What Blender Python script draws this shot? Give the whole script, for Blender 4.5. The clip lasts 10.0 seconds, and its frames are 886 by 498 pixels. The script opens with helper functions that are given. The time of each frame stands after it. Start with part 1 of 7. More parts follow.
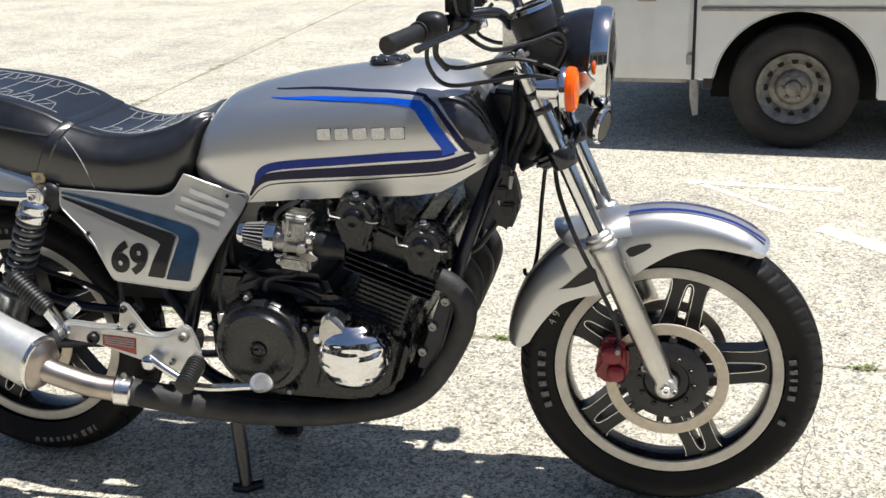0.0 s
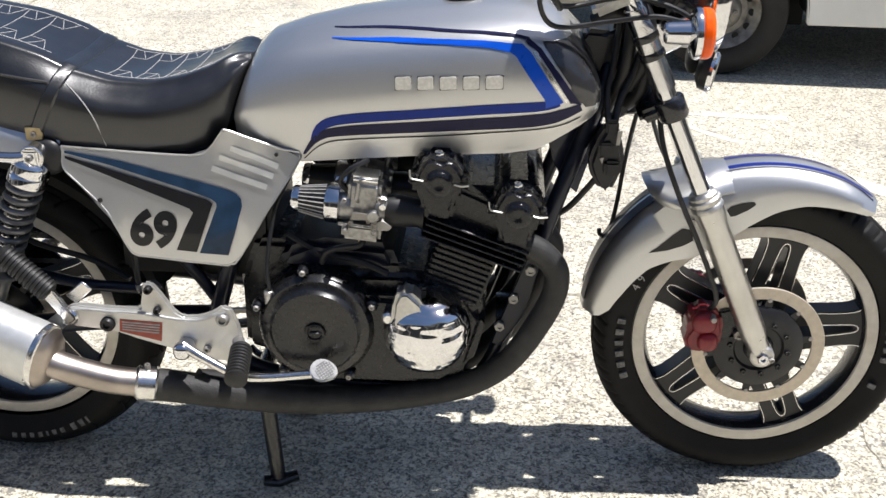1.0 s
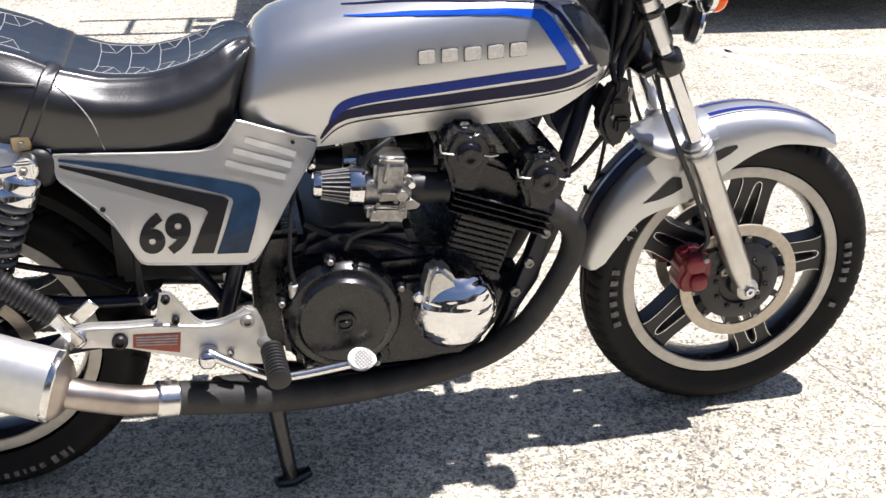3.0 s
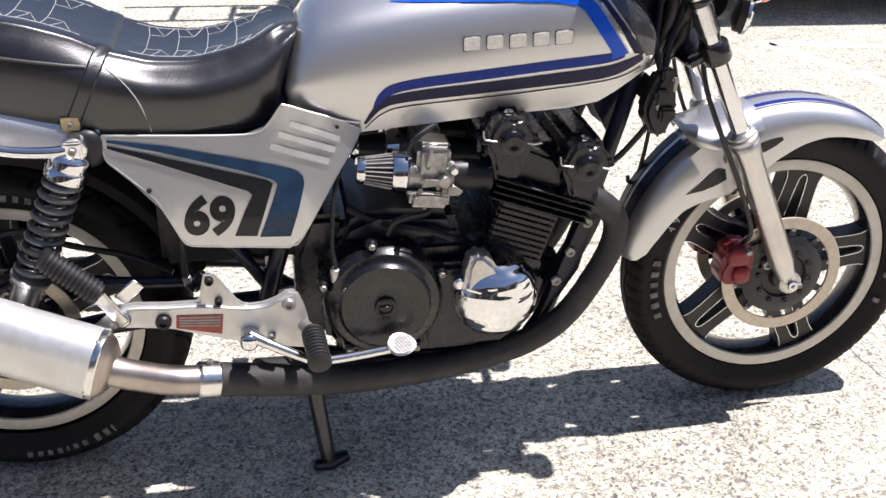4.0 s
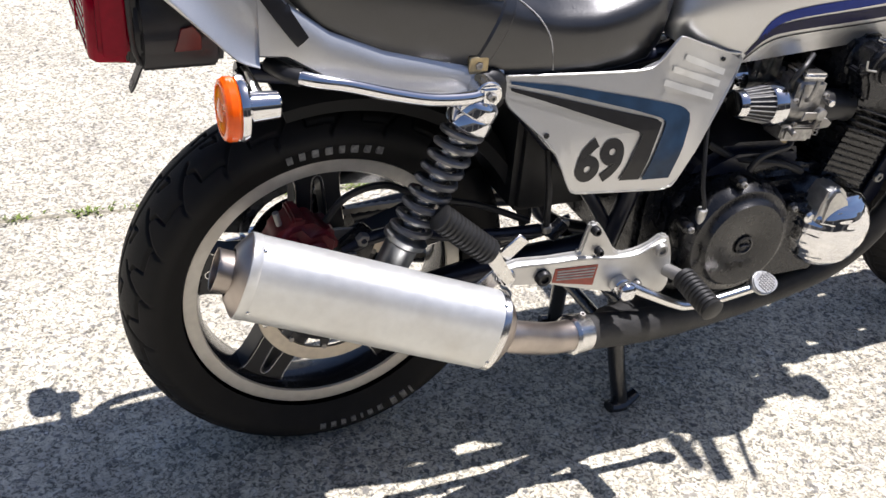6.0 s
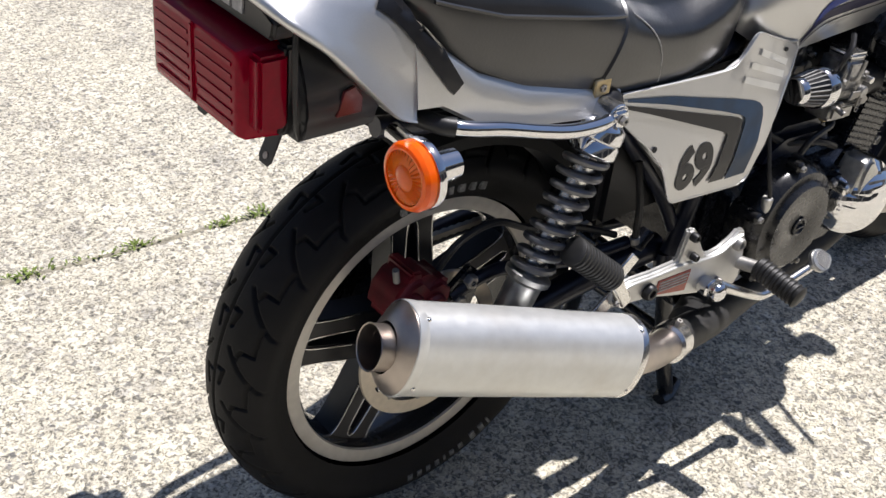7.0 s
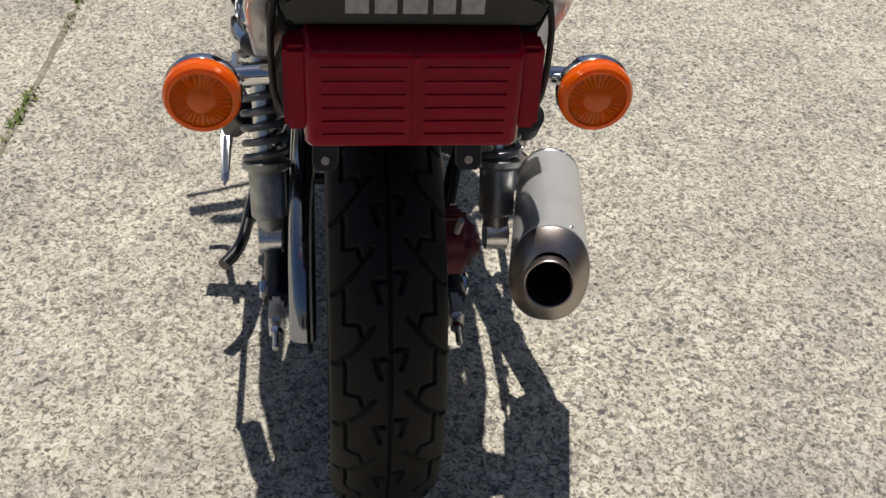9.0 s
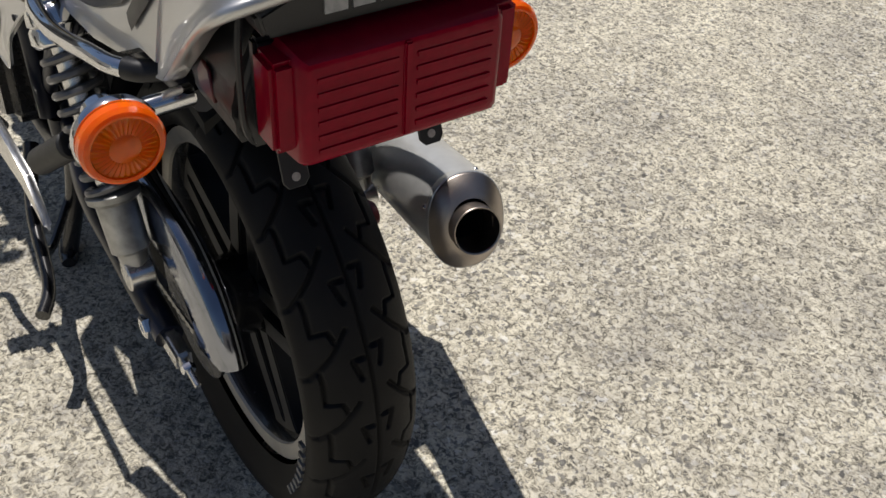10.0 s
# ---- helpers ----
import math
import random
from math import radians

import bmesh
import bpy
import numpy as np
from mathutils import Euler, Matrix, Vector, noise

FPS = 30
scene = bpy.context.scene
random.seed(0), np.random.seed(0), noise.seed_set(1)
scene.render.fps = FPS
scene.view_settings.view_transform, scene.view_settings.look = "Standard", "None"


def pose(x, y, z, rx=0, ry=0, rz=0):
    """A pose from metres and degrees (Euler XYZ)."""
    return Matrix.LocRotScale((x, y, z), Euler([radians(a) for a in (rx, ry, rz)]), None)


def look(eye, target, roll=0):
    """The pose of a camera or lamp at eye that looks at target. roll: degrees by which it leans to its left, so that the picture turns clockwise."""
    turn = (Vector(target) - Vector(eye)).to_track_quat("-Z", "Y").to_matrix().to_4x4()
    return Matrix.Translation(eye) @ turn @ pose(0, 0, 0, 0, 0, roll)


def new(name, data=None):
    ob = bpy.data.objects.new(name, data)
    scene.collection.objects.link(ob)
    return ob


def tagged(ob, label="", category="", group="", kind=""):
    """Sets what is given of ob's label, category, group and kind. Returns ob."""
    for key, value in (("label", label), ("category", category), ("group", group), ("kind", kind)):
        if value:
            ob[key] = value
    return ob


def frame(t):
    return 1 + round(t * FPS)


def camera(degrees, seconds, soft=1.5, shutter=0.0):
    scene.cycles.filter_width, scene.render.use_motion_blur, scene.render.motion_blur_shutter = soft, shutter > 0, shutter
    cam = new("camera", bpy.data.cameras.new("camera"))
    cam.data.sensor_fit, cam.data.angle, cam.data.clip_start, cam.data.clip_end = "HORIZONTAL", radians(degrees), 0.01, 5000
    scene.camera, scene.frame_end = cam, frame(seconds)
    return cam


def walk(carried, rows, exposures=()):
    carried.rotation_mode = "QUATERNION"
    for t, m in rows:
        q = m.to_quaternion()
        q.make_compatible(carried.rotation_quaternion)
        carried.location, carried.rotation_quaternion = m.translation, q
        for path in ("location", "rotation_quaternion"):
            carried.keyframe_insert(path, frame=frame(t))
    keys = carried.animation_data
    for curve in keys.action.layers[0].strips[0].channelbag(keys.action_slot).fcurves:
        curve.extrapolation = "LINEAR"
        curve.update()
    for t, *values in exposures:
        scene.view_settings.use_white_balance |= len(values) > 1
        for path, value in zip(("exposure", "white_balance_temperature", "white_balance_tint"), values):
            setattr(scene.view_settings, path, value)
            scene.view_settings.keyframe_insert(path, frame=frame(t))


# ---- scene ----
cam = camera(44.3, 10.0)
PATH = [
    (0, (1.544, -2.229, 1.403), (1.111, -0.397, 0.727), -2.3),
    (0.5, (1.253, -2.167, 1.402), (0.973, -0.345, 0.628), -4.1),
    (1, (0.992, -2.005, 1.406), (0.892, -0.189, 0.575), 0.3),
    (1.5, (0.815, -1.878, 1.429), (0.867, -0.062, 0.592), -2.1),
    (2, (0.533, -1.923, 1.428), (0.81, -0.14, 0.566), -2.5),
    (2.5, (0.47, -1.933, 1.413), (0.843, -0.174, 0.538), 0.2),
    (3.8, (0.492, -1.978, 1.399), (0.829, -0.216, 0.514), 0.2),
    (4, (0.467, -1.956, 1.397), (0.771, -0.192, 0.504), 0.3),
    (4.5, (0.305, -1.907, 1.399), (0.649, -0.154, 0.501), 2.7),
    (5, (0.095, -1.761, 1.373), (0.388, -0.023, 0.428), 2.2),
    (5.5, (-0.166, -1.581, 1.382), (0.303, 0.077, 0.367), 3.0),
    (6, (-0.52, -1.499, 1.385), (0.21, 0.03, 0.322), 5.3),
    (6.2, (-0.627, -1.45, 1.393), (0.184, 0.032, 0.323), 6.3),
    (7.3, (-1.078, -0.905, 1.383), (0.232, 0.147, 0.299), 7.5),
    (7.5, (-1.189, -0.807, 1.371), (0.255, 0.077, 0.307), 8.8),
    (8, (-1.284, -0.511, 1.384), (0.305, 0.013, 0.288), 8.9),
    (8.5, (-1.268, -0.231, 1.397), (0.368, -0.014, 0.267), 5.6),
    (9, (-1.304, 0.081, 1.377), (0.271, -0.14, 0.164), 3.9),
    (9.5, (-1.248, 0.253, 1.376), (0.178, -0.331, 0.101), 4.7),
    (10, (-1.096, 0.428, 1.383), (0.149, -0.435, 0.077), 3.7),
]
EXPOSURES = [(0.0, 0.31, 6080, 11), (1.0, 0.42, 6030, 13), (2.5, 0.54, 6080, 16), (4.5, 0.58, 6000, 19), (6.0, 0.48, 5950, 17), (7.5, 0.07, 6100, 15), (8.5, -0.23, 6200, 15), (9.0, -0.45, 6250, 13), (10.0, -0.45, 6250, 13)]
walk(cam, [(t, look(eye, target, roll)) for t, eye, target, roll in PATH], EXPOSURES)


# ---- world, sun, exposure ----
SUN_TO = Vector((0.355, 0.012, 1.0)).normalized()
world = bpy.data.worlds.new("sky")
scene.world = world
world.use_nodes = True
wn = world.node_tree
sky = wn.nodes.new("ShaderNodeTexSky")
sky.sky_type = "NISHITA"
sky.sun_disc = False
sky.sun_elevation = math.asin(SUN_TO.z)
sky.sun_rotation = math.atan2(SUN_TO.x, SUN_TO.y)
wn.links.new(sky.outputs[0], wn.nodes["Background"].inputs[0])
wn.nodes["Background"].inputs[1].default_value = 0.066
sun = new("sun", bpy.data.lights.new("sun", "SUN"))
sun.data.energy, sun.data.angle, sun.data.color = 5.0, radians(0.55), (1.0, 0.945, 0.855)
sun.matrix_basis = Matrix.Translation((3, 0, 8)) @ SUN_TO.to_track_quat("Z", "Y").to_matrix().to_4x4()


# ---- materials ----
def material(name, base, rough=0.5, metal=0.0, coat=0.0, var=0.15, scale=40.0, bump=0.0, bump_scale=300.0, dirt=None, dirt_scale=9.0, dirt_amount=0.5, spec=0.5):
    """A surface with colour variation at two scales, uneven gloss and fine relief."""
    m = bpy.data.materials.new(name)
    m.use_nodes = True
    nt, p = m.node_tree, m.node_tree.nodes["Principled BSDF"]
    add, link = nt.nodes.new, nt.links.new
    co = add("ShaderNodeTexCoord")
    n1 = add("ShaderNodeTexNoise")
    n1.inputs["Scale"].default_value, n1.inputs["Detail"].default_value = scale, 5
    link(co.outputs["Object"], n1.inputs["Vector"])
    ramp = add("ShaderNodeValToRGB")
    lo, hi = [max(0, c * (1 - var)) for c in base], [min(1, c * (1 + var)) for c in base]
    ramp.color_ramp.elements[0].color, ramp.color_ramp.elements[1].color = (*lo, 1), (*hi, 1)
    ramp.color_ramp.elements[0].position, ramp.color_ramp.elements[1].position = 0.3, 0.7
    link(n1.outputs["Fac"], ramp.inputs["Fac"])
    out = ramp.outputs["Color"]
    if dirt:
        n2 = add("ShaderNodeTexNoise")
        n2.inputs["Scale"].default_value, n2.inputs["Detail"].default_value = dirt_scale, 8
        link(co.outputs["Object"], n2.inputs["Vector"])
        r2 = add("ShaderNodeValToRGB")
        r2.color_ramp.elements[0].position, r2.color_ramp.elements[1].position = 0.48, 0.72
        r2.color_ramp.elements[1].color = (dirt_amount,) * 3 + (1,)
        link(n2.outputs["Fac"], r2.inputs["Fac"])
        mix = add("ShaderNodeMix")
        mix.data_type = "RGBA"
        link(r2.outputs["Color"], mix.inputs["Factor"])
        link(out, mix.inputs["A"])
        mix.inputs["B"].default_value = (*dirt, 1)
        out = mix.outputs["Result"]
    link(out, p.inputs["Base Color"])
    rr = add("ShaderNodeMapRange")
    rr.inputs["To Min"].default_value, rr.inputs["To Max"].default_value = max(0.02, rough - 0.08), min(1, rough + 0.08)
    link(n1.outputs["Fac"], rr.inputs["Value"])
    link(rr.outputs["Result"], p.inputs["Roughness"])
    p.inputs["Metallic"].default_value = metal
    p.inputs["Coat Weight"].default_value = coat
    p.inputs["Coat Roughness"].default_value = 0.06
    p.inputs["Specular IOR Level"].default_value = spec
    if bump:
        n3 = add("ShaderNodeTexNoise")
        n3.inputs["Scale"].default_value, n3.inputs["Detail"].default_value = bump_scale, 4
        link(co.outputs["Object"], n3.inputs["Vector"])
        b = add("ShaderNodeBump")
        b.inputs["Strength"].default_value, b.inputs["Distance"].default_value = bump, 0.002
        link(n3.outputs["Fac"], b.inputs["Height"])
        link(b.outputs["Normal"], p.inputs["Normal"])
    return m


SILVER = material("silver_paint", (0.595, 0.595, 0.59), 0.43, 0.93, 1.0, 0.05, 900, 0.03, 1500)
BLUE = material("blue_chevron_paint", (0.006, 0.085, 0.6), 0.3, 0.0, 0.15, 0.08, 60, spec=0.3)
ROYAL = material("royal_blue_stripe_paint", (0.008, 0.03, 0.24), 0.34, 0.0, 0.08, 0.1, 60, spec=0.2)
NAVY = material("navy_stripe_paint", (0.01, 0.01, 0.045), 0.36, 0.0, 0.06, 0.12, 60, spec=0.22)
DARKBLUE = material("faded_blue_stripe_paint", (0.013, 0.037, 0.078), 0.4, 0.0, 0.1, 0.25, 30, spec=0.3)
CHARCOAL = material("charcoal_paint", (0.009, 0.009, 0.0105), 0.35, 0.0, 0.15, 0.15, 60, spec=0.35)
CHARCOALGLOSS = material("charcoal_gloss_paint", (0.03, 0.03, 0.033), 0.3, 0.3, 0.9, 0.15, 60, spec=0.5)
FIN = material("matt_black_fin_paint", (0.011, 0.011, 0.013), 0.45, 0.0, 0.05, 0.2, 60, 0.1, 400)
COIL = material("grey_spring_paint", (0.14, 0.14, 0.145), 0.32, 0.45, 0.2, 0.15, 60, 0.05, 300)
CARB = material("stained_carburettor_casting", (0.36, 0.355, 0.345), 0.36, 0.9, 0, 0.25, 110, 0.3, 500, (0.07, 0.068, 0.065), 34, 0.75)
CHROME = material("chrome", (0.74, 0.74, 0.75), 0.07, 1.0, 0, 0.02, 50)
WAVY = material("dented_chrome", (0.78, 0.78, 0.79), 0.05, 1.0, 0, 0.02, 50, 1.0, 19)
for _n in WAVY.node_tree.nodes:
    if _n.type == "BUMP":
        _n.inputs["Distance"].default_value = 0.0085
    if _n.type == "TEX_NOISE" and _n.inputs["Scale"].default_value < 20:
        _n.inputs["Detail"].default_value = 1.2
        # the dents run across
        _m = WAVY.node_tree.nodes.new("ShaderNodeMapping")
        _m.inputs["Scale"].default_value = (0.8, 0.8, 2.4)
        WAVY.node_tree.links.new(_n.inputs["Vector"].links[0].from_socket, _m.inputs["Vector"])
        WAVY.node_tree.links.new(_m.outputs["Vector"], _n.inputs["Vector"])
# dark bluish base puts the sky's reflection into the chain guard's colour
SKYCHROME = material("sky_tinted_chrome", (0.33, 0.345, 0.385), 0.09, 1.0, 0, 0.06, 60, 0.05, 300)
PITTED = material("pitted_chrome", (0.64, 0.64, 0.645), 0.14, 1.0, 0, 0.06, 90, 0.08, 700)
POLISHED = material("polished_aluminium", (0.76, 0.75, 0.73), 0.24, 1.0, 0, 0.06, 80, 0.05, 500)
CAST = material("cast_aluminium", (0.6, 0.59, 0.56), 0.42, 0.9, 0, 0.12, 120, 0.25, 600, (0.2, 0.18, 0.15), 14, 0.3)
EMBLEM = material("cast_emblem_metal", (0.72, 0.71, 0.68), 0.42, 0.6, 0, 0.12, 200, 0.2, 600)
SATIN = material("satin_plate_aluminium", (0.66, 0.655, 0.63), 0.42, 0.75, 0, 0.06, 40, 0.06, 400, (0.42, 0.4, 0.37), 14, 0.5)
SLIDER = material("buffed_fork_aluminium", (0.6, 0.59, 0.565), 0.3, 1.0, 0, 0.05, 30, 0.04, 500, (0.42, 0.41, 0.38), 8, 0.4)
BRUSHED = material("brushed_aluminium", (0.73, 0.735, 0.715), 0.38, 0.6, 0, 0.04, 60, 0.06, 400, (0.5, 0.46, 0.4), 12, 0.3)
TITAN = material("heat_tinted_steel", (0.42, 0.37, 0.33), 0.38, 1.0, 0, 0.18, 20, 0.05, 400)
BLACKENG = material("satin_black_engine_paint", (0.007, 0.0075, 0.01), 0.27, 0.0, 0.2, 0.25, 60, 0.12, 500, (0.02, 0.019, 0.018), 16, 0.25, spec=0.4)
GREYENG = material("dark_grey_engine_paint", (0.0075, 0.0075, 0.0082), 0.28, 0.0, 0.2, 0.12, 80, 0.08, 600, (0.015, 0.014, 0.014), 10, 0.3)
BLACK = material("gloss_black_paint", (0.012, 0.012, 0.014), 0.25, 0.0, 0.4, 0.2, 50)
FRAME = material("blue_black_frame_paint", (0.009, 0.011, 0.022), 0.34, 0.0, 0.15, 0.2, 40, spec=0.35)
NAVYFRAME = material("navy_frame_paint", (0.012, 0.017, 0.045), 0.3, 0.0, 0.3, 0.15, 40, spec=0.4)
PLASTIC = material("black_plastic", (0.014, 0.014, 0.015), 0.42, 0, 0, 0.2, 60, 0.1, 400, spec=0.4)
RUBBER = material("tyre_rubber", (0.008, 0.0076, 0.0074), 0.62, 0, 0, 0.25, 30, 0.2, 900, (0.02, 0.018, 0.017), 12, 0.35, spec=0.24)
GRIP = material("grip_rubber", (0.015, 0.0148, 0.0145), 0.5, 0, 0, 0.2, 60, 0.15, 800)
WRAP = material("wrapped_exhaust_pipe", (0.02, 0.0195, 0.019), 0.6, 0, 0, 0.3, 50, 0.5, 350, (0.065, 0.06, 0.054), 18, 0.5)
RIM = material("cream_rim_edge", (0.56, 0.53, 0.47), 0.4, 0.35, 0, 0.08, 60, 0.05, 400, (0.35, 0.3, 0.24), 14, 0.4)
DISC = material("brake_disc_steel", (0.58, 0.51, 0.41), 0.4, 0.4, 0, 0.1, 70, 0.05, 500)
RED = material("red_caliper_paint", (0.22, 0.009, 0.016), 0.45, 0, 0.2, 0.25, 50, 0.15, 300, (0.1, 0.02, 0.02), 20, 0.4)
VINYL = material("black_vinyl", (0.011, 0.011, 0.012), 0.34, 0, 0.45, 0.2, 30, 0.13, 260, (0.022, 0.0215, 0.021), 10, 0.3, spec=0.7)
VINYL.node_tree.nodes["Principled BSDF"].inputs["Coat Roughness"].default_value = 0.2
THREAD = material("pale_stitching", (0.4, 0.395, 0.385), 0.7, 0, 0, 0.25, 200)
LETTER = material("faded_white_lettering", (0.42, 0.41, 0.39), 0.7, 0, 0, 0.25, 120)
TYREMARK = material("grey_worn_tyre_marking", (0.19, 0.186, 0.178), 0.75, 0, 0, 0.4, 160, 0.2, 500, (0.035, 0.033, 0.031), 70, 0.85)
DECAL = material("orange_red_decal", (0.36, 0.06, 0.03), 0.4, 0, 0.2, 0.25, 90)
WHITE = material("white_truck_paint", (0.74, 0.74, 0.72), 0.35, 0, 0.4, 0.03, 8, 0, 300, (0.5, 0.48, 0.43), 3, 0.35)
STEEL = material("dull_steel", (0.36, 0.35, 0.33), 0.5, 0.7, 0, 0.2, 40, 0.2, 200, (0.2, 0.16, 0.12), 9, 0.5)
TRUCKTYRE = material("dusty_truck_tyre", (0.022, 0.021, 0.02), 0.8, 0, 0, 0.2, 20, 0.2, 200, (0.06, 0.053, 0.046), 5, 0.6)
TRUCKWHEEL = material("grimy_steel_wheel", (0.23, 0.22, 0.2), 0.5, 0.5, 0, 0.25, 30, 0.2, 200, (0.06, 0.052, 0.043), 16, 0.85)
PAINTLINE = material("worn_white_line_paint", (0.7, 0.67, 0.58), 0.85, 0, 0, 0.3, 80, 0.5, 120, (0.46, 0.43, 0.35), 22, 1.0)
LEAF = material("weed_green", (0.19, 0.25, 0.05), 0.6, 0, 0, 0.35, 60)
BRASS = material("aged_brass", (0.42, 0.34, 0.2), 0.4, 0.9, 0, 0.2, 90)


def lens_material(name, base, sss):
    m = material(name, base, 0.14, 0, 0.8, 0.08, 80, 0.12, 170, spec=0.5)
    p = m.node_tree.nodes["Principled BSDF"]
    p.inputs["Transmission Weight"].default_value = sss
    p.inputs["IOR"].default_value = 1.3
    return m


AMBER = lens_material("amber_lens_plastic", (1.0, 0.125, 0.001), 0.0)
AMBERDARK = lens_material("deep_amber_lens_plastic", (0.78, 0.125, 0.001), 0.0)
# soot in the exhaust outlet; also the black of shade under the truck
SOOTSHADE = material("soot_and_shade_black", (0.006, 0.006, 0.006), 0.9)
REFLECTOR = material("dull_red_reflector", (0.09, 0.006, 0.006), 0.35, 0, 0.2, 0.2, 60)
REDLENS = lens_material("red_lens_plastic", (0.25, 0.0015, 0.015), 0.0)
REDLENS.node_tree.nodes["Principled BSDF"].inputs["Specular IOR Level"].default_value = 0.2
REDLENS.node_tree.nodes["Principled BSDF"].inputs["Coat Weight"].default_value = 0.12
for _m in (AMBER, AMBERDARK):
    _p = _m.node_tree.nodes["Principled BSDF"]
    _p.inputs["Subsurface Weight"].default_value, _p.inputs["Subsurface Scale"].default_value = 0.75, 0.02
    _p.inputs["Coat Weight"].default_value = 0.4
    _p.inputs["Subsurface Radius"].default_value = (1.0, 0.4, 0.05)
GLASS = bpy.data.materials.new("headlamp_glass")
GLASS.use_nodes = True
_g = GLASS.node_tree.nodes["Principled BSDF"]
_g.inputs["Transmission Weight"].default_value, _g.inputs["Roughness"].default_value, _g.inputs["IOR"].default_value = 1.0, 0.05, 1.45


def concrete_material():
    """Cream cement with grey and white stones of two sizes showing in it, and broad stains."""
    m = bpy.data.materials.new("exposed_aggregate_concrete")
    m.use_nodes = True
    nt, p = m.node_tree, m.node_tree.nodes["Principled BSDF"]
    add, link = nt.nodes.new, nt.links.new
    vec = add("ShaderNodeTexCoord").outputs["Object"]

    def noise_tex(scale, detail, rough=0.6):
        n = add("ShaderNodeTexNoise")
        n.inputs["Scale"].default_value, n.inputs["Detail"].default_value, n.inputs["Roughness"].default_value = scale, detail, rough
        link(vec, n.inputs["Vector"])
        return n

    def ramp(source, *stops):
        r = add("ShaderNodeValToRGB")
        e = r.color_ramp.elements
        e[0].position, e[0].color = stops[0][0], (*stops[0][1], 1)
        e[1].position, e[1].color = stops[-1][0], (*stops[-1][1], 1)
        for pos, col in stops[1:-1]:
            e.new(pos).color = (*col, 1)
        link(source, r.inputs["Fac"])
        return r.outputs["Color"]

    def blend(fac, a, b, kind="MIX"):
        x = add("ShaderNodeMix")
        x.data_type, x.blend_type = "RGBA", kind
        if isinstance(fac, float):
            x.inputs["Factor"].default_value = fac
        else:
            link(fac, x.inputs["Factor"])
        link(a, x.inputs["A"])
        link(b, x.inputs["B"])
        return x.outputs["Result"]

    grit = noise_tex(84, 5, 0.64)
    grit.inputs["Distortion"].default_value = 1.3
    cement = ramp(grit.outputs["Fac"], (0.37, (0.14, 0.133, 0.112)), (0.43, (0.35, 0.325, 0.262)), (0.485, (0.58, 0.538, 0.432)), (0.56, (0.8, 0.75, 0.615)), (0.68, (0.92, 0.885, 0.775)))
    out = cement
    heights = []
    for scale, bend, share in ((66, 0.022, 0.2), (125, 0.018, 0.42)):
        w = add("ShaderNodeVectorMath")
        w.operation = "MULTIPLY_ADD"
        w.inputs[1].default_value = (bend, bend, 0.0)
        link(noise_tex(scale * 1.1, 3).outputs["Color"], w.inputs[0])
        link(vec, w.inputs[2])
        v = add("ShaderNodeTexVoronoi")
        v.inputs["Scale"].default_value = scale
        link(w.outputs[0], v.inputs["Vector"])
        s = add("ShaderNodeSeparateColor")
        link(v.outputs["Color"], s.inputs[0])
        stone = ramp(s.outputs[1], (0.0, (0.14, 0.137, 0.13)), (0.3, (0.25, 0.243, 0.228)), (0.55, (0.4, 0.38, 0.33)), (0.66, (0.74, 0.705, 0.61)), (1.0, (0.92, 0.9, 0.84)))
        pick = ramp(s.outputs[0], (share - 0.02, (1, 1, 1)), (share, (0, 0, 0)))
        edge = ramp(v.outputs["Distance"], (0.36, (1, 1, 1)), (0.54, (0, 0, 0)))
        out = blend(blend(1.0, pick, edge, "MULTIPLY"), out, stone)
        heights.append(v.outputs["Distance"])
    worn = ramp(noise_tex(1.1, 4).outputs["Fac"], (0.36, (0.42, 0.42, 0.42)), (0.6, (1, 1, 1)))
    out = blend(worn, cement, out)
    broad = ramp(noise_tex(1.7, 9, 0.66).outputs["Fac"], (0.3, (0.66, 0.66, 0.68)), (0.48, (0.92, 0.91, 0.89)), (0.64, (1.06, 1.05, 1.02)))
    patchy = ramp(noise_tex(13, 6, 0.7).outputs["Fac"], (0.32, (0.68, 0.68, 0.7)), (0.46, (0.93, 0.925, 0.91)), (0.62, (1.08, 1.08, 1.06)))
    out = blend(1.0, blend(1.0, out, broad, "MULTIPLY"), patchy, "MULTIPLY")
    link(out, p.inputs["Base Color"])
    p.inputs["Roughness"].default_value = 0.85
    b = add("ShaderNodeBump")
    b.invert = True
    b.inputs["Strength"].default_value, b.inputs["Distance"].default_value = 0.7, 0.004
    link(heights[0], b.inputs["Height"])
    b2 = add("ShaderNodeBump")
    b2.inputs["Strength"].default_value, b2.inputs["Distance"].default_value = 0.9, 0.004
    link(noise_tex(210, 5).outputs["Fac"], b2.inputs["Height"])
    link(b.outputs["Normal"], b2.inputs["Normal"])
    link(b2.outputs["Normal"], p.inputs["Normal"])
    return m


CONCRETE = concrete_material()


# ---- geometry helpers ----
def finish(bm, angle=38):
    bmesh.ops.remove_doubles(bm, verts=bm.verts, dist=1e-6)
    bmesh.ops.recalc_face_normals(bm, faces=bm.faces)
    for f in bm.faces:
        f.smooth = True
    for e in bm.edges:
        if len(e.link_faces) == 2 and e.calc_face_angle(0) > radians(angle):
            e.smooth = False


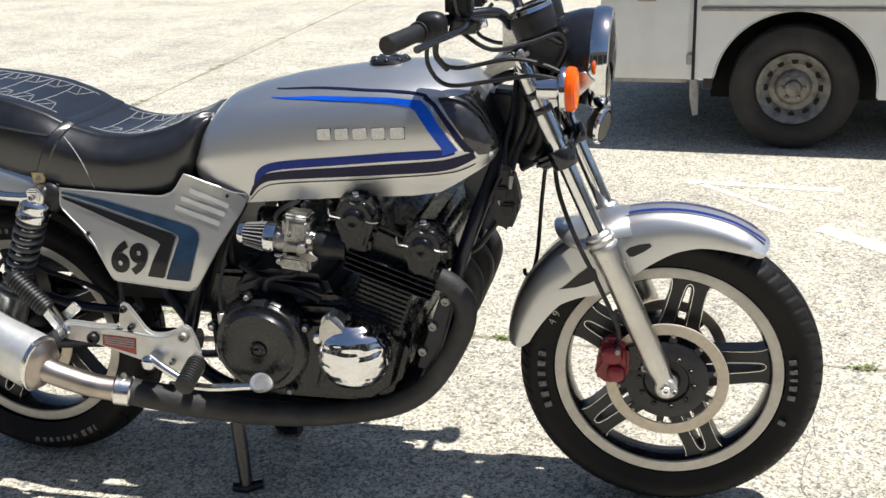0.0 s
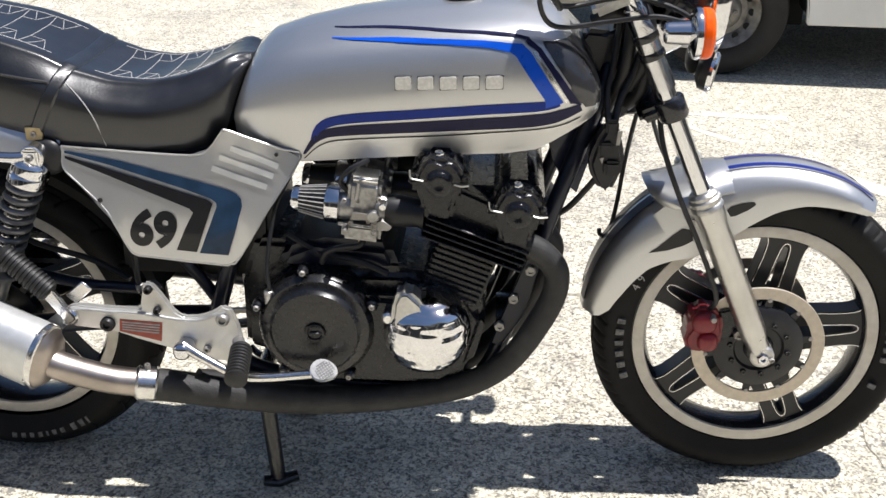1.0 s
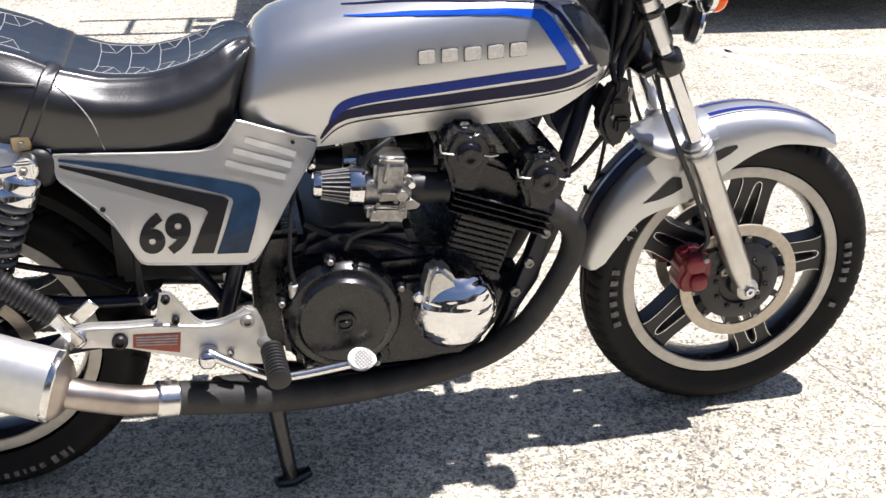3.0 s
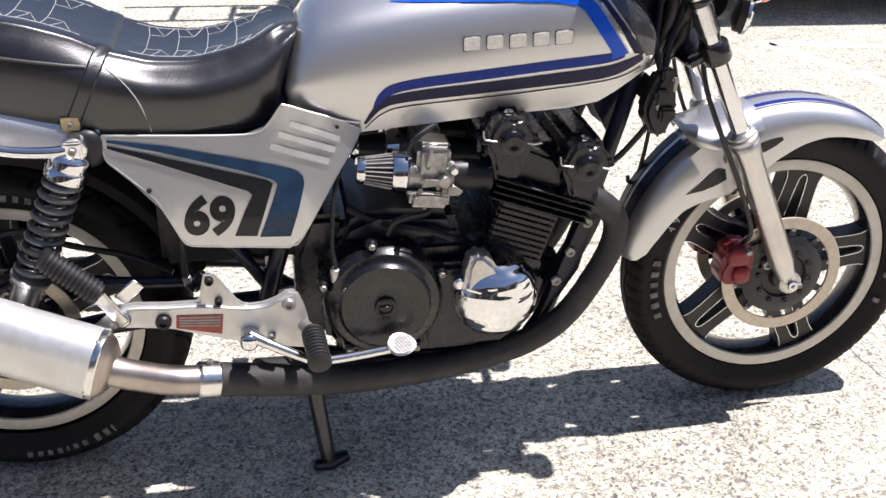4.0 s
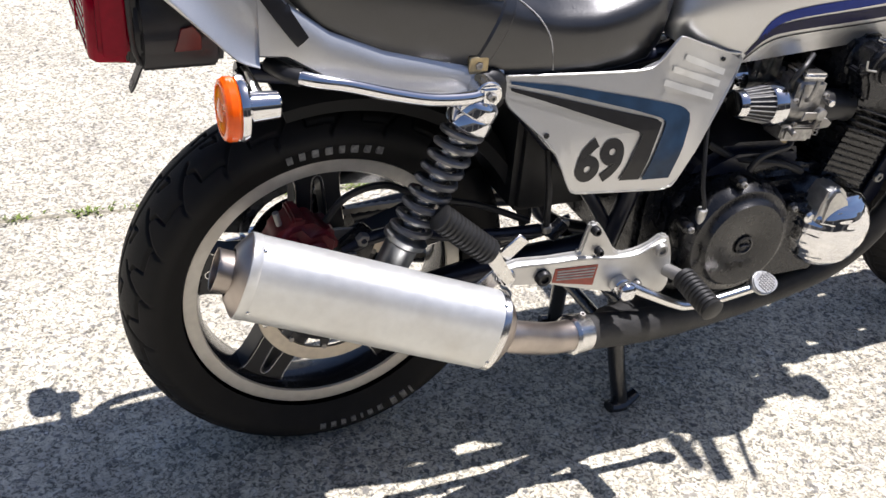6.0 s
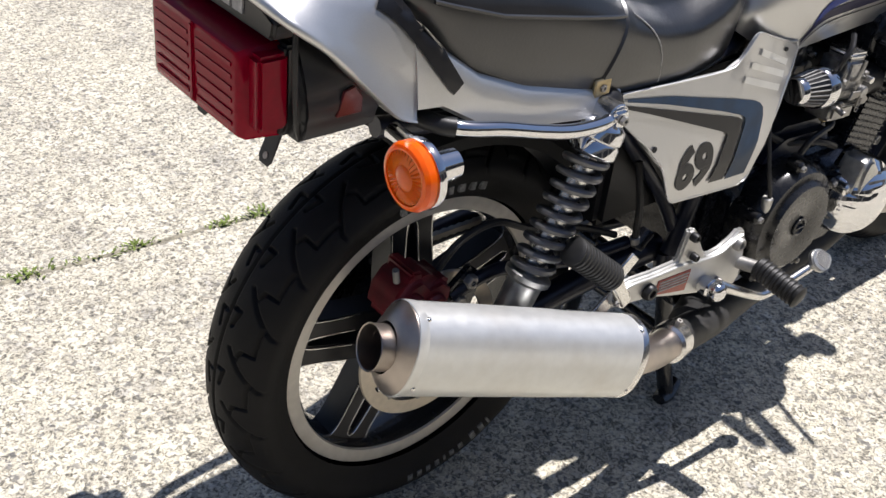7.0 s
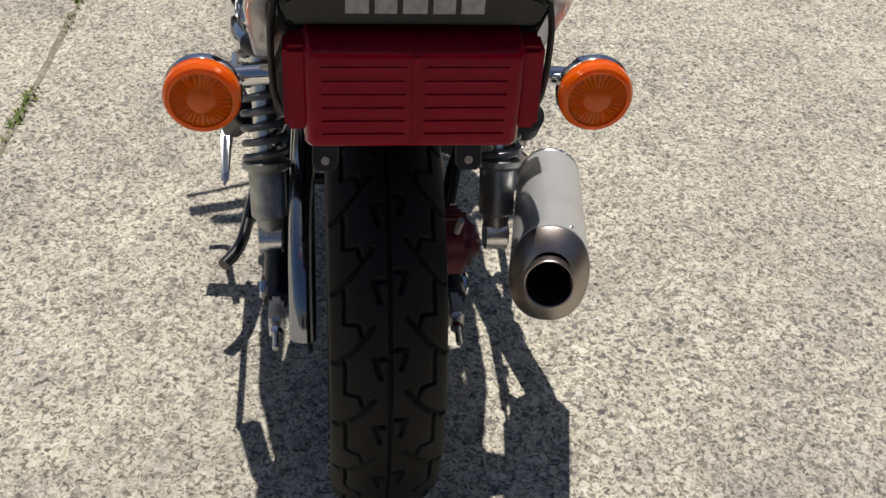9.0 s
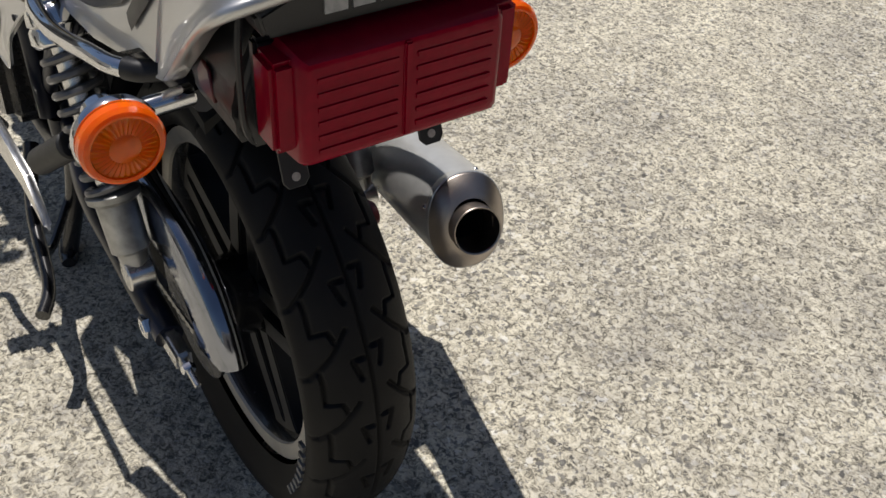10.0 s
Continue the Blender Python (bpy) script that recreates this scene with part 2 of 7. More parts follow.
def part(name, bm, mat, parent=None, label="", angle=38, clean=True):
    """Links a bmesh as one mesh object, under a thing or part."""
    if clean:
        finish(bm, angle)
    me = bpy.data.meshes.new(name)
    bm.to_mesh(me)
    bm.free()
    me.materials.append(mat)
    ob = new(name, me)
    ob.parent = parent
    return tagged(ob, label) if label else ob


def thing(name, label, category, m=None, group="", kind=""):
    ob = new(name)
    ob.empty_display_size = 0.05
    if m:
        ob.matrix_basis = m
    return tagged(ob, label, category, group, kind)


def loft(rings, caps=True, bm=None):
    bm = bm or bmesh.new()
    vs = [[bm.verts.new(p) for p in r] for r in rings]
    n = len(vs[0])
    for a, b in zip(vs, vs[1:]):
        for i in range(n):
            bm.faces.new((a[i], a[(i + 1) % n], b[(i + 1) % n], b[i]))
    if caps:
        bm.faces.new(vs[0])
        bm.faces.new(vs[-1])
    return bm


def smooth_path(pts, steps=8):
    pts = [Vector(p) for p in pts]
    if len(pts) < 3:
        return pts
    out = []
    for i in range(len(pts) - 1):
        p0, p1, p2, p3 = pts[max(i - 1, 0)], pts[i], pts[i + 1], pts[min(i + 2, len(pts) - 1)]
        for k in range(steps):
            t = k / steps
            out.append(0.5 * (2 * p1 + (p2 - p0) * t + (2 * p0 - 5 * p1 + 4 * p2 - p3) * t * t + (3 * p1 - p0 - 3 * p2 + p3) * t ** 3))
    return out + [pts[-1]]


def tube(pts, r, n=10, steps=8, bm=None, smooth=True, flat=1.0):
    """A round tube along points; r a number or one radius for each given point."""
    path = smooth_path(pts, steps) if smooth else [Vector(p) for p in pts]
    if not isinstance(r, (int, float)):
        r = np.interp(np.linspace(0, 1, len(path)), np.linspace(0, 1, len(r)), r)
    else:
        r = [r] * len(path)
    rings, side = [], None
    for i, p in enumerate(path):
        d = (path[min(i + 1, len(path) - 1)] - path[max(i - 1, 0)]).normalized()
        if side is None:
            side = d.orthogonal().normalized() if abs(d.y) > 0.9 else d.cross(Vector((0, 1, 0))).normalized()
        side = (side - d * side.dot(d)).normalized()
        up = d.cross(side)
        rings.append([p + (side * math.cos(a) + up * flat * math.sin(a)) * float(r[i]) for a in [2 * math.pi * k / n for k in range(n)]])
    return loft(rings, True, bm)


def revolve(profile, origin, axis, n=32, bm=None, caps=True):
    """profile: (distance along the axis, radius) pairs."""
    o, d = Vector(origin), Vector(axis).normalized()
    s = d.orthogonal().normalized()
    u = d.cross(s)
    rings = [[o + d * h + (s * math.cos(a) + u * math.sin(a)) * max(r, 1e-4) for a in [2 * math.pi * k / n for k in range(n)]] for h, r in profile]
    return loft(rings, caps, bm)


def rod(a, b, r, r2=None, n=14, bm=None):
    a, b = Vector(a), Vector(b)
    L = (b - a).length
    r2 = r if r2 is None else r2
    c = min(0.15 * r, 0.15 * L)
    return revolve([(0, r - c), (c, r), (L - c, r2), (L, r2 - c)], a, b - a, n, bm)


def prism(pts, y0, y1, bevel=0.0, seg=2, bm=None, axis="y"):
    """A plate: an outline in x and z, thick from y0 to y1."""
    own = bmesh.new()
    put = (lambda p, y: (p[0], y, p[1])) if axis == "y" else ((lambda p, y: (y, p[0], p[1])) if axis == "x" else (lambda p, y: (p[0], p[1], y)))
    a = [own.verts.new(put(p, y0)) for p in pts]
    b = [own.verts.new(put(p, y1)) for p in pts]
    own.faces.new(a)
    own.faces.new(b[::-1])
    for i in range(len(pts)):
        own.faces.new((a[i], b[i], b[(i + 1) % len(pts)], a[(i + 1) % len(pts)]))
    bmesh.ops.recalc_face_normals(own, faces=own.faces)
    if bevel:
        bmesh.ops.bevel(own, geom=list(own.edges), offset=bevel, segments=seg, affect="EDGES", clamp_overlap=True)
    return join(bm, own) if bm else own


def join(bm, other):
    me = bpy.data.meshes.new("join")
    other.to_mesh(me)
    other.free()
    bm.from_mesh(me)
    bpy.data.meshes.remove(me)
    return bm


def block(x0, x1, y0, y1, z0, z1, bevel=0.004, seg=2, bm=None, m=None):
    own = prism([(x0, z0), (x1, z0), (x1, z1), (x0, z1)], y0, y1, bevel, seg)
    if m:
        bmesh.ops.transform(own, matrix=m, verts=own.verts)
    return join(bm, own) if bm else own


def pebble(c, size, power=0.55):
    """A softly squared lump: centre and half sizes."""
    bm = bmesh.new()
    bmesh.ops.create_uvsphere(bm, u_segments=20, v_segments=12, radius=1.0)
    for v in bm.verts:
        v.co = Vector([c[k] + size[k] * math.copysign(abs(v.co[k]) ** power, v.co[k]) for k in range(3)])
    return bm


def bolt(p, axis, r, h, bm=None):
    return revolve([(0, r), (h * 0.8, r), (h, r * 0.85), (h, r * 0.45), (h * 0.6, r * 0.4)], p, axis, 6, bm)


from mathutils.bvhtree import BVHTree


def surface(ob):
    me = ob.data
    return BVHTree.FromPolygons([v.co.copy() for v in me.vertices], [tuple(p.vertices) for p in me.polygons])


def on_side(tree, x, z, lift=0.0012, side=-1):
    """The place on a surface met along y from the outside, lifted off it."""
    hit = tree.ray_cast(Vector((x, side * 1.0, z)), Vector((0, -side, 0)))
    if hit[0] is None:
        near = tree.find_nearest(Vector((x, side * 0.16, z)))
        hit = near
    nrm = hit[1] if hit[1].y * side > 0 else -hit[1]
    return hit[0] + nrm * lift


def stripe(tree, path, width, lift=0.0012, side=-1, steps=10, across=4, bm=None, smooth=True):
    """A painted band laid on a surface: a path in x and z; width a number or one for each point (start, ..., end)."""
    bm = bm or bmesh.new()
    p2 = smooth_path([(a, 0, b) for a, b in path], steps) if smooth else [Vector((a, 0, b)) for a, b in path]
    if not smooth:
        dense = []
        for a, b in zip(p2, p2[1:]):
            dense += [a.lerp(b, k / steps) for k in range(steps)]
        p2 = dense + [p2[-1]]
    w = np.interp(np.linspace(0, 1, len(p2)), np.linspace(0, 1, len(width)), width) if not isinstance(width, (int, float)) else [width] * len(p2)
    rows = []
    for i, p in enumerate(p2):
        d = (p2[min(i + 1, len(p2) - 1)] - p2[max(i - 1, 0)]).normalized()
        nrm = Vector((-d.z, 0, d.x))
        rows.append([bm.verts.new(on_side(tree, *(p + nrm * float(w[i]) * (k / across - 0.5)).xz, lift, side)) for k in range(across + 1)])
    for a, b in zip(rows, rows[1:]):
        for k in range(across):
            bm.faces.new((a[k], a[k + 1], b[k + 1], b[k]))
    return bm


def field(tree, outline, lift=0.0016, side=-1, cuts=2):
    """A painted field of any outline (x, z) laid on a surface."""
    bm = bmesh.new()
    f = bm.faces.new([bm.verts.new((x, 0, z)) for x, z in outline])
    bmesh.ops.triangulate(bm, faces=[f])
    bmesh.ops.subdivide_edges(bm, edges=bm.edges[:], cuts=cuts, use_grid_fill=True)
    for v in bm.verts:
        v.co = on_side(tree, v.co.x, v.co.z, lift, side)
    return bm


def band(tree, legs, lift=0.002, side=-1, across=6):
    """A bent painted band: legs of (outer points, inner points, steps), each pair run along together."""
    bm = bmesh.new()
    rows = []

    def along(pts, f):
        ds = [0.0]
        for a, b in zip(pts, pts[1:]):
            ds.append(ds[-1] + math.dist(a, b))
        return [float(np.interp(f * ds[-1], ds, [p[k] for p in pts])) for k in (0, 1)]

    for outer, inner, steps in legs:
        for i in range(0 if not rows else 1, steps + 1):
            o, n = along(outer, i / steps), along(inner, i / steps)
            rows.append([bm.verts.new(on_side(tree, o[0] + (n[0] - o[0]) * k / across, o[1] + (n[1] - o[1]) * k / across, lift, side)) for k in range(across + 1)])
    for r, q in zip(rows, rows[1:]):
        for k in range(across):
            bm.faces.new((r[k], r[k + 1], q[k + 1], q[k]))
    return bm


def plain_shapes(height, widths, gap):
    """Outlines of the plain blocks that stand for a trade mark, side by side from x = 0."""
    out, x = [], 0.0
    for w in widths:
        out.append([(x, 0), (x + w, 0), (x + w, height), (x, height)])
        x += w + gap
    return out


def text_bmesh(text, size, bold=0.0, shear=0.0):
    """Flat mesh of a text in its own x and y."""
    cu = bpy.data.curves.new("text", "FONT")
    cu.body, cu.size, cu.offset, cu.shear, cu.fill_mode, cu.resolution_u = text, size, bold, shear, "FRONT", 6
    ob = new("text", cu)
    bpy.context.view_layer.update()
    me = ob.evaluated_get(bpy.context.evaluated_depsgraph_get()).to_mesh()
    bm = bmesh.new()
    bm.from_mesh(me)
    bpy.data.objects.remove(ob)
    bpy.data.curves.remove(cu)
    return bm


# ---- ground ----
def ground():
    bm = bmesh.new()
    k = -0.06  # slope of the long joint in the plan
    jy = lambda x: 0.855 + k * x
    xs = (-300, -1.9, -1.89, 300)

    def row(off, z, ys=jy):
        return [(x, ys(x) + off, z) for x in xs]

    near = [bm.verts.new((x, -300, 0)) for x in xs]
    j1 = [bm.verts.new(p) for p in row(-0.004, 0)]
    j2 = [bm.verts.new(p) for p in row(-0.003, -0.006)]
    j3 = [bm.verts.new(p) for p in row(0.003, -0.006)]
    j4 = [bm.verts.new(p) for p in row(0.004, 0)]
    end = [bm.verts.new((x if abs(x) > 100 else x - 3, 300, 0)) for x in xs]
    for a, b in ((near, j1), (j1, j2), (j2, j3), (j3, j4)):
        for i in range(3):
            bm.faces.new((a[i], a[i + 1], b[i + 1], b[i]))
    bm.faces.new((j4[0], j4[1], end[1], end[0]))
    bm.faces.new((j4[2], j4[3], end[3], end[2]))
    # the crossing joint, recessed
    g = [bm.verts.new((v.co.x + s, v.co.y, -0.006)) for v, s in ((j4[1], 0.002), (j4[2], -0.002))]
    h = [bm.verts.new((v.co.x + s, v.co.y, -0.006)) for v, s in ((end[1], 0.002), (end[2], -0.002))]
    bm.faces.new((j4[1], g[0], h[0], end[1]))
    bm.faces.new((g[0], g[1], h[1], h[0]))
    bm.faces.new((g[1], j4[2], end[2], h[1]))
    ob = part("ground", bm, CONCRETE, None, "", 38)
    for f in ob.data.polygons:
        f.use_smooth = False
    return tagged(ob, "cream exposed-aggregate concrete yard with joints and stains", "ground", kind="structure")


ground()


def painted_line(a, b, w, seed):
    rnd = random.Random(seed)
    bm = bmesh.new()
    a, b = Vector((*a, 0)), Vector((*b, 0))
    d = (b - a).normalized()
    nrm = Vector((-d.y, d.x, 0))
    n = max(6, int((b - a).length / 0.05))
    rows = []
    for i in range(n + 1):
        p = a.lerp(b, i / n)
        rows.append([bm.verts.new(p + nrm * (s * w / 2 + rnd.uniform(-0.006, 0.006)) + Vector((0, 0, 0.0014))) for s in (-1, 0, 1)])
    for r, q in zip(rows, rows[1:]):
        for i in range(2):
            if rnd.random() > 0.06:
                bm.faces.new((r[i], r[i + 1], q[i + 1], q[i]))
    ob = part("painted_line", bm, PAINTLINE)
    return tagged(ob, "worn white painted bay line on the concrete", "road marking", kind="structure")


painted_line((1.55, 2.57), (2.25, 2.48), 0.06, 1)
painted_line((1.6, 2.54), (1.95, 2.14), 0.035, 2)
painted_line((2.05, 1.98), (2.5, 1.5), 0.09, 3)
painted_line((2.75, 2.72), (3.2, 1.6), 0.09, 4)
painted_line((2.8, 2.68), (4.6, 2.2), 0.09, 5)


def crack(pts, seed):
    rnd = random.Random(seed)
    path = smooth_path([(x, y, 0) for x, y in pts], 10)
    bm = bmesh.new()
    rows = []
    for p in path:
        w = rnd.uniform(0.0004, 0.002)
        o = Vector((rnd.uniform(-0.008, 0.008), rnd.uniform(-0.008, 0.008), 0.0012))
        rows.append([bm.verts.new(p + o + Vector((s * w, s * w * 0.3, 0))) for s in (-1, 1)])
    for r, q in zip(rows, rows[1:]):
        bm.faces.new((r[0], r[1], q[1], q[0]))
    ob = part("hairline_crack", bm, material("crack_dirt", (0.2, 0.185, 0.15), 0.95))
    return tagged(ob, "thin dirt-filled crack across the concrete", "crack", kind="structure")


crack([(1.86, 0.72), (1.89, 0.4), (1.83, 0.1), (1.88, -0.25), (1.8, -0.5)], 1)
crack([(1.72, -0.45), (1.77, -0.67), (1.72, -0.85), (1.78, -1.05), (1.74, -1.5)], 2)


def joint_dirt():
    """Brown soil packed along the long joint, uneven in width."""
    rnd = random.Random(8)
    bm = bmesh.new()
    rows = []
    a = b = 0.006
    for k in range(420):
        x = -3.2 + k * 0.017
        a = min(0.011, max(0.002, a + rnd.uniform(-0.003, 0.003)))
        b = min(0.011, max(0.002, b + rnd.uniform(-0.003, 0.003)))
        y = 0.855 - 0.06 * x
        rows.append([bm.verts.new((x, y - a, 0.0008)), bm.verts.new((x, y, 0.0025)), bm.verts.new((x, y + b, 0.0008))])
    for r, q in zip(rows, rows[1:]):
        for k in range(2):
            bm.faces.new((r[k], q[k], q[k + 1], r[k + 1]))
    prev = None
    for k in range(240):
        y = 0.97 + k * 0.045
        a = min(0.016, max(0.004, a + rnd.uniform(-0.004, 0.004)))
        row = [bm.verts.new((-1.9 - a, y, 0.0008)), bm.verts.new((-1.895, y, 0.0025)), bm.verts.new((-1.89 + a, y, 0.0008))]
        if prev:
            for i in range(2):
                bm.faces.new((prev[i], prev[i + 1], row[i + 1], row[i]))
        prev = row
    ob = part("joint_soil", bm, material("joint_soil", (0.27, 0.245, 0.18), 0.95, 0, 0, 0.5, 90, 0.6, 200, (0.42, 0.39, 0.31), 30, 0.9))
    return tagged(ob, "brown soil packed in the long concrete joint", "soil", kind="structure")


joint_dirt()


def weeds():
    rnd = random.Random(5)
    bm = bmesh.new()
    spots = [(-1.5 + 0.05 * k + rnd.uniform(-0.02, 0.02), rnd.randint(2, 12)) for k in range(76) if math.sin(k * 1.7) + math.sin(k * 0.53) > 0.1]
    spots += [(x, 45) for x in (-0.62, -0.5, -0.34, -0.1, 0.12, 0.2, 0.33, 0.45, 0.66, 0.73, 1.02, 1.1, 1.7, 1.88, 2.05)]
    places = [(cx, 0.855 - 0.06 * cx, count) for cx, count in spots] + [(-1.895, y, 30) for y in (3.6, 4.0, 4.1, 5.2, 5.35, 6.6, 7.4)]
    for cx, cy, count in places:
        for _ in range(count):
            p = Vector((cx + rnd.gauss(0, 0.022), cy + rnd.gauss(0, 0.008), 0.0))
            a, L, w = rnd.uniform(0, 6.28), rnd.uniform(0.008, 0.024), rnd.uniform(0.002, 0.0045)
            d = Vector((math.cos(a), math.sin(a), rnd.uniform(0.4, 1.3))).normalized()
            s = Vector((-math.sin(a), math.cos(a), 0)) * w
            q = [p, p + d * L * 0.5 + s, p + d * L + Vector((0, 0, -0.004)), p + d * L * 0.5 - s]
            bm.faces.new([bm.verts.new(v) for v in q])
    ob = part("joint_weeds", bm, LEAF, None, "", clean=False)
    return tagged(ob, "small green weeds growing in the concrete joint", "weeds", kind="stuff")


weeds()


# ---- unseen walls round the yard, added to darken the chrome's reflections ----
RENDER = material("unseen_wall_grey", (0.2, 0.19, 0.175), 0.9, 0, 0, 0.2, 2.0, 0.3, 60, (0.12, 0.115, 0.105), 0.6, 0.6)
SHADE = material("dark_reflection_panel", (0.035, 0.036, 0.04), 0.5, 0.3, 0, 0.2, 3.0, 0.2, 30)


def unseen_yard_wall(name, m, length, openings):
    """An unseen wall along its own x, with dark shutter panels set back for reflections."""
    w = thing(name, "unseen plain wall with dark panels, added for reflections", "wall", m, kind="structure")
    xs = [-length / 2] + [v for a, b in openings for v in (a, b)] + [length / 2]
    for a, b in zip(xs[::2], xs[1::2]):
        part("wall_pier", block(a, b, -0.15, 0.15, 0, 3.1, 0.01, 1), RENDER, w)
    part("wall_top", block(-length / 2, length / 2, -0.16, 0.16, 3.1, 4.3, 0.01, 1), RENDER, w)
    for a, b in openings:
        part("shutter", block(a, b, 0.02, 0.08, 0, 3.1, 0.004, 1), SHADE, w)


unseen_yard_wall("unseen_wall_south", pose(0, -8.2, 0, 0, 0, 180), 30, [(-9, -5.0), (-4.2, -1.0), (-0.3, 3.6), (4.4, 8.4)])
unseen_yard_wall("unseen_wall_west", pose(-14.0, 0, 0, 0, 0, 90), 20, [(-6, -2), (0.5, 4.5)])
unseen_yard_wall("unseen_wall_east", pose(20.0, 0, 0, 0, 0, -90), 20, [(-5, -1), (2, 6)])


# ---- truck behind the motorcycle ----
def truck():
    t = thing("service_truck", "white service truck body with a steel wheel and roof rack", "truck", pose(1.12, 3.19, 0, 0, 0, -5.0))
    L, W, zb, zt = 4.2, 1.75, 0.345, 1.66
    cx, cz, ra = 0.9, 0.3, 0.372
    # near side with the wheel arch cut through it
    out = [(0, zb), (cx - ra, zb)] + [(cx + ra * math.cos(a), cz + ra * math.sin(a)) for a in np.linspace(math.pi - 0.16, 0.16, 22)] + [(cx + ra, zb - 0.08), (L, zb - 0.08), (L, zt), (0, zt)]
    part("side_wall", prism(out, 0, 0.05, 0.008), WHITE, t)
    part("box_body", block(0.02, L, 0.32, W, zb + 0.1, zt - 0.02, 0.01), WHITE, t)
    part("top_panel", block(0, L, 0, W, zt, zt + 0.05, 0.015), WHITE, t)
    part("tail_panel", block(-0.02, 0.02, 0, W, zb, zt, 0.008), WHITE, t)
    door = part("locker_door", prism([(0.05, zb + 0.05), (0.41, zb + 0.05), (0.41, 1.35), (0.05, 1.35)], -0.012, 0.002, 0.006), WHITE, t)
    part("latch", block(0.16, 0.25, -0.022, -0.01, 0.72, 0.75, 0.004), STEEL, door)
    part("hinge", block(0.4, 0.425, -0.018, 0.0, 0.42, 0.47, 0.003), STEEL, door)
    part("upper_door", prism([(0.48, 0.7), (2.6, 0.7), (2.6, 1.35), (0.48, 1.35)], -0.012, 0.002, 0.006), WHITE, t)
    part("drip_rail", block(0.46, 3.4, -0.02, 0.0, 0.675, 0.69, 0.003), STEEL, t)
    part("hinge_seam", block(0.425, 0.44, -0.006, 0.002, zb, 1.35, 0.001), PLASTIC, t)
    m = part("marker_lamp", block(1.3, 1.44, -0.016, 0.002, 0.56, 0.62, 0.006), PLASTIC, t)
    part("marker_lens", block(1.315, 1.425, -0.024, -0.014, 0.57, 0.61, 0.004), REDLENS, m)
    part("mud_flap", tube([(0.435, 0.03, 0.36), (0.44, 0.02, 0.26), (0.45, 0.0, 0.17)], [0.02, 0.022, 0.012], 8, flat=0.4), STEEL, t)
    arch = []
    for y in (0.0, 0.5):
        arch.append([(cx + (ra + 0.005) * math.cos(a), y + 0.005, cz + (ra + 0.005) * math.sin(a)) for a in np.linspace(math.pi, 0, 24)] + [(cx + (ra + 0.05) * math.cos(a), y + 0.005, cz + (ra + 0.05) * math.sin(a)) for a in np.linspace(0, math.pi, 24)])
    part("wheel_arch_liner", loft(arch), PLASTIC, t)
    # near-black sheet paints the shade inside the wheel arch
    part("wheel_well_shade", block(cx - ra - 0.03, cx + ra + 0.03, 0.3, 0.34, 0.2, 0.72, 0.004), SOOTSHADE, t)
    # near-black block for the shade below; unseen far skirt stops leaking light
    part("underbody_shade", block(0.05, L, 0.36, W - 0.05, 0.3, 0.445, 0.01), SOOTSHADE, t)
    part("far_skirt_light_block", block(0.0, L, W - 0.05, W, 0.2, zt, 0.008), WHITE, t)
    part("rear_step", block(0.02, 0.4, 0.06, 0.3, zb - 0.03, zb - 0.005, 0.006), STEEL, t)
    part("axle", rod((cx, 0.2, cz), (cx, W - 0.2, cz), 0.06), PLASTIC, t)
    for y, s in ((0.05, 1), (W - 0.05, -1)):
        wheel = part("wheel", revolve([(0.05, 0.113), (0.02, 0.143), (0.0, 0.17), (0.012, 0.174), (0.05, 0.165), (0.17, 0.165)], (cx, y, cz), (0, s, 0), 40, caps=False), TRUCKWHEEL, t, "dull painted steel truck wheel")
        part("tyre", revolve([(0.02, 0.174), (-0.008, 0.208), (-0.012, 0.252), (0.01, 0.291), (0.035, 0.3), (0.16, 0.3), (0.18, 0.287), (0.2, 0.244), (0.18, 0.174)], (cx, y, cz), (0, s, 0), 56, caps=False), TRUCKTYRE, wheel)
        d = bmesh.new()
        revolve([(0.05, 0.115), (0.05, 0.088), (0.035, 0.075), (0.03, 0.066), (0.03, 0.04), (0.0, 0.036), (-0.005, 0.026), (-0.005, 0.0)], (cx, y, cz), (0, s, 0), 40, d, False)
        part("wheel_disc", d, TRUCKWHEEL, wheel)
        for i in range(12):
            a = 2 * math.pi * i / 12
            part("hand_hole", revolve([(0, 0.0165), (0.006, 0.0165)], (cx + 0.13 * math.cos(a), y + s * 0.032, cz + 0.13 * math.sin(a)), (0, -s, 0), 10), SOOTSHADE, wheel)
        for i in range(6):
            a = 2 * math.pi * i / 6
            part("wheel_nut", bolt((cx + 0.054 * math.cos(a), y + s * 0.03, cz + 0.054 * math.sin(a)), (0, -s, 0), 0.011, 0.02), STEEL, wheel)
    # roof rack that overhangs the tail
    for y in (0.3, 0.58):
        part("rack_rail", rod((-0.72, y, 1.86), (3.4, y, 1.86), 0.016), STEEL, t)
    for x in (-0.45, -0.16, 0.4, 1.4, 2.4, 3.3):
        part("rack_bar", rod((x, 0.28, 1.86), (x, 0.6, 1.86), 0.016), STEEL, t)
    for x in (0.4, 2.4):
        for y in (0.3, 0.58):
            part("rack_post", rod((x, y, 1.7), (x, y, 1.86), 0.018), STEEL, t)
    part("ladder_hook", block(-0.12, 0.02, 0.36, 0.44, 1.87, 1.93, 0.01), PLASTIC, t)
    part("ladder_hook", block(-0.12, -0.02, 0.5, 0.56, 1.87, 1.92, 0.01), PLASTIC, t)
    return t


truck()


# ---- motorcycle ----
FX, FZ, FR = 1.517, 0.327, 0.327
RX, RZ, RR = -0.036, 0.334, 0.336
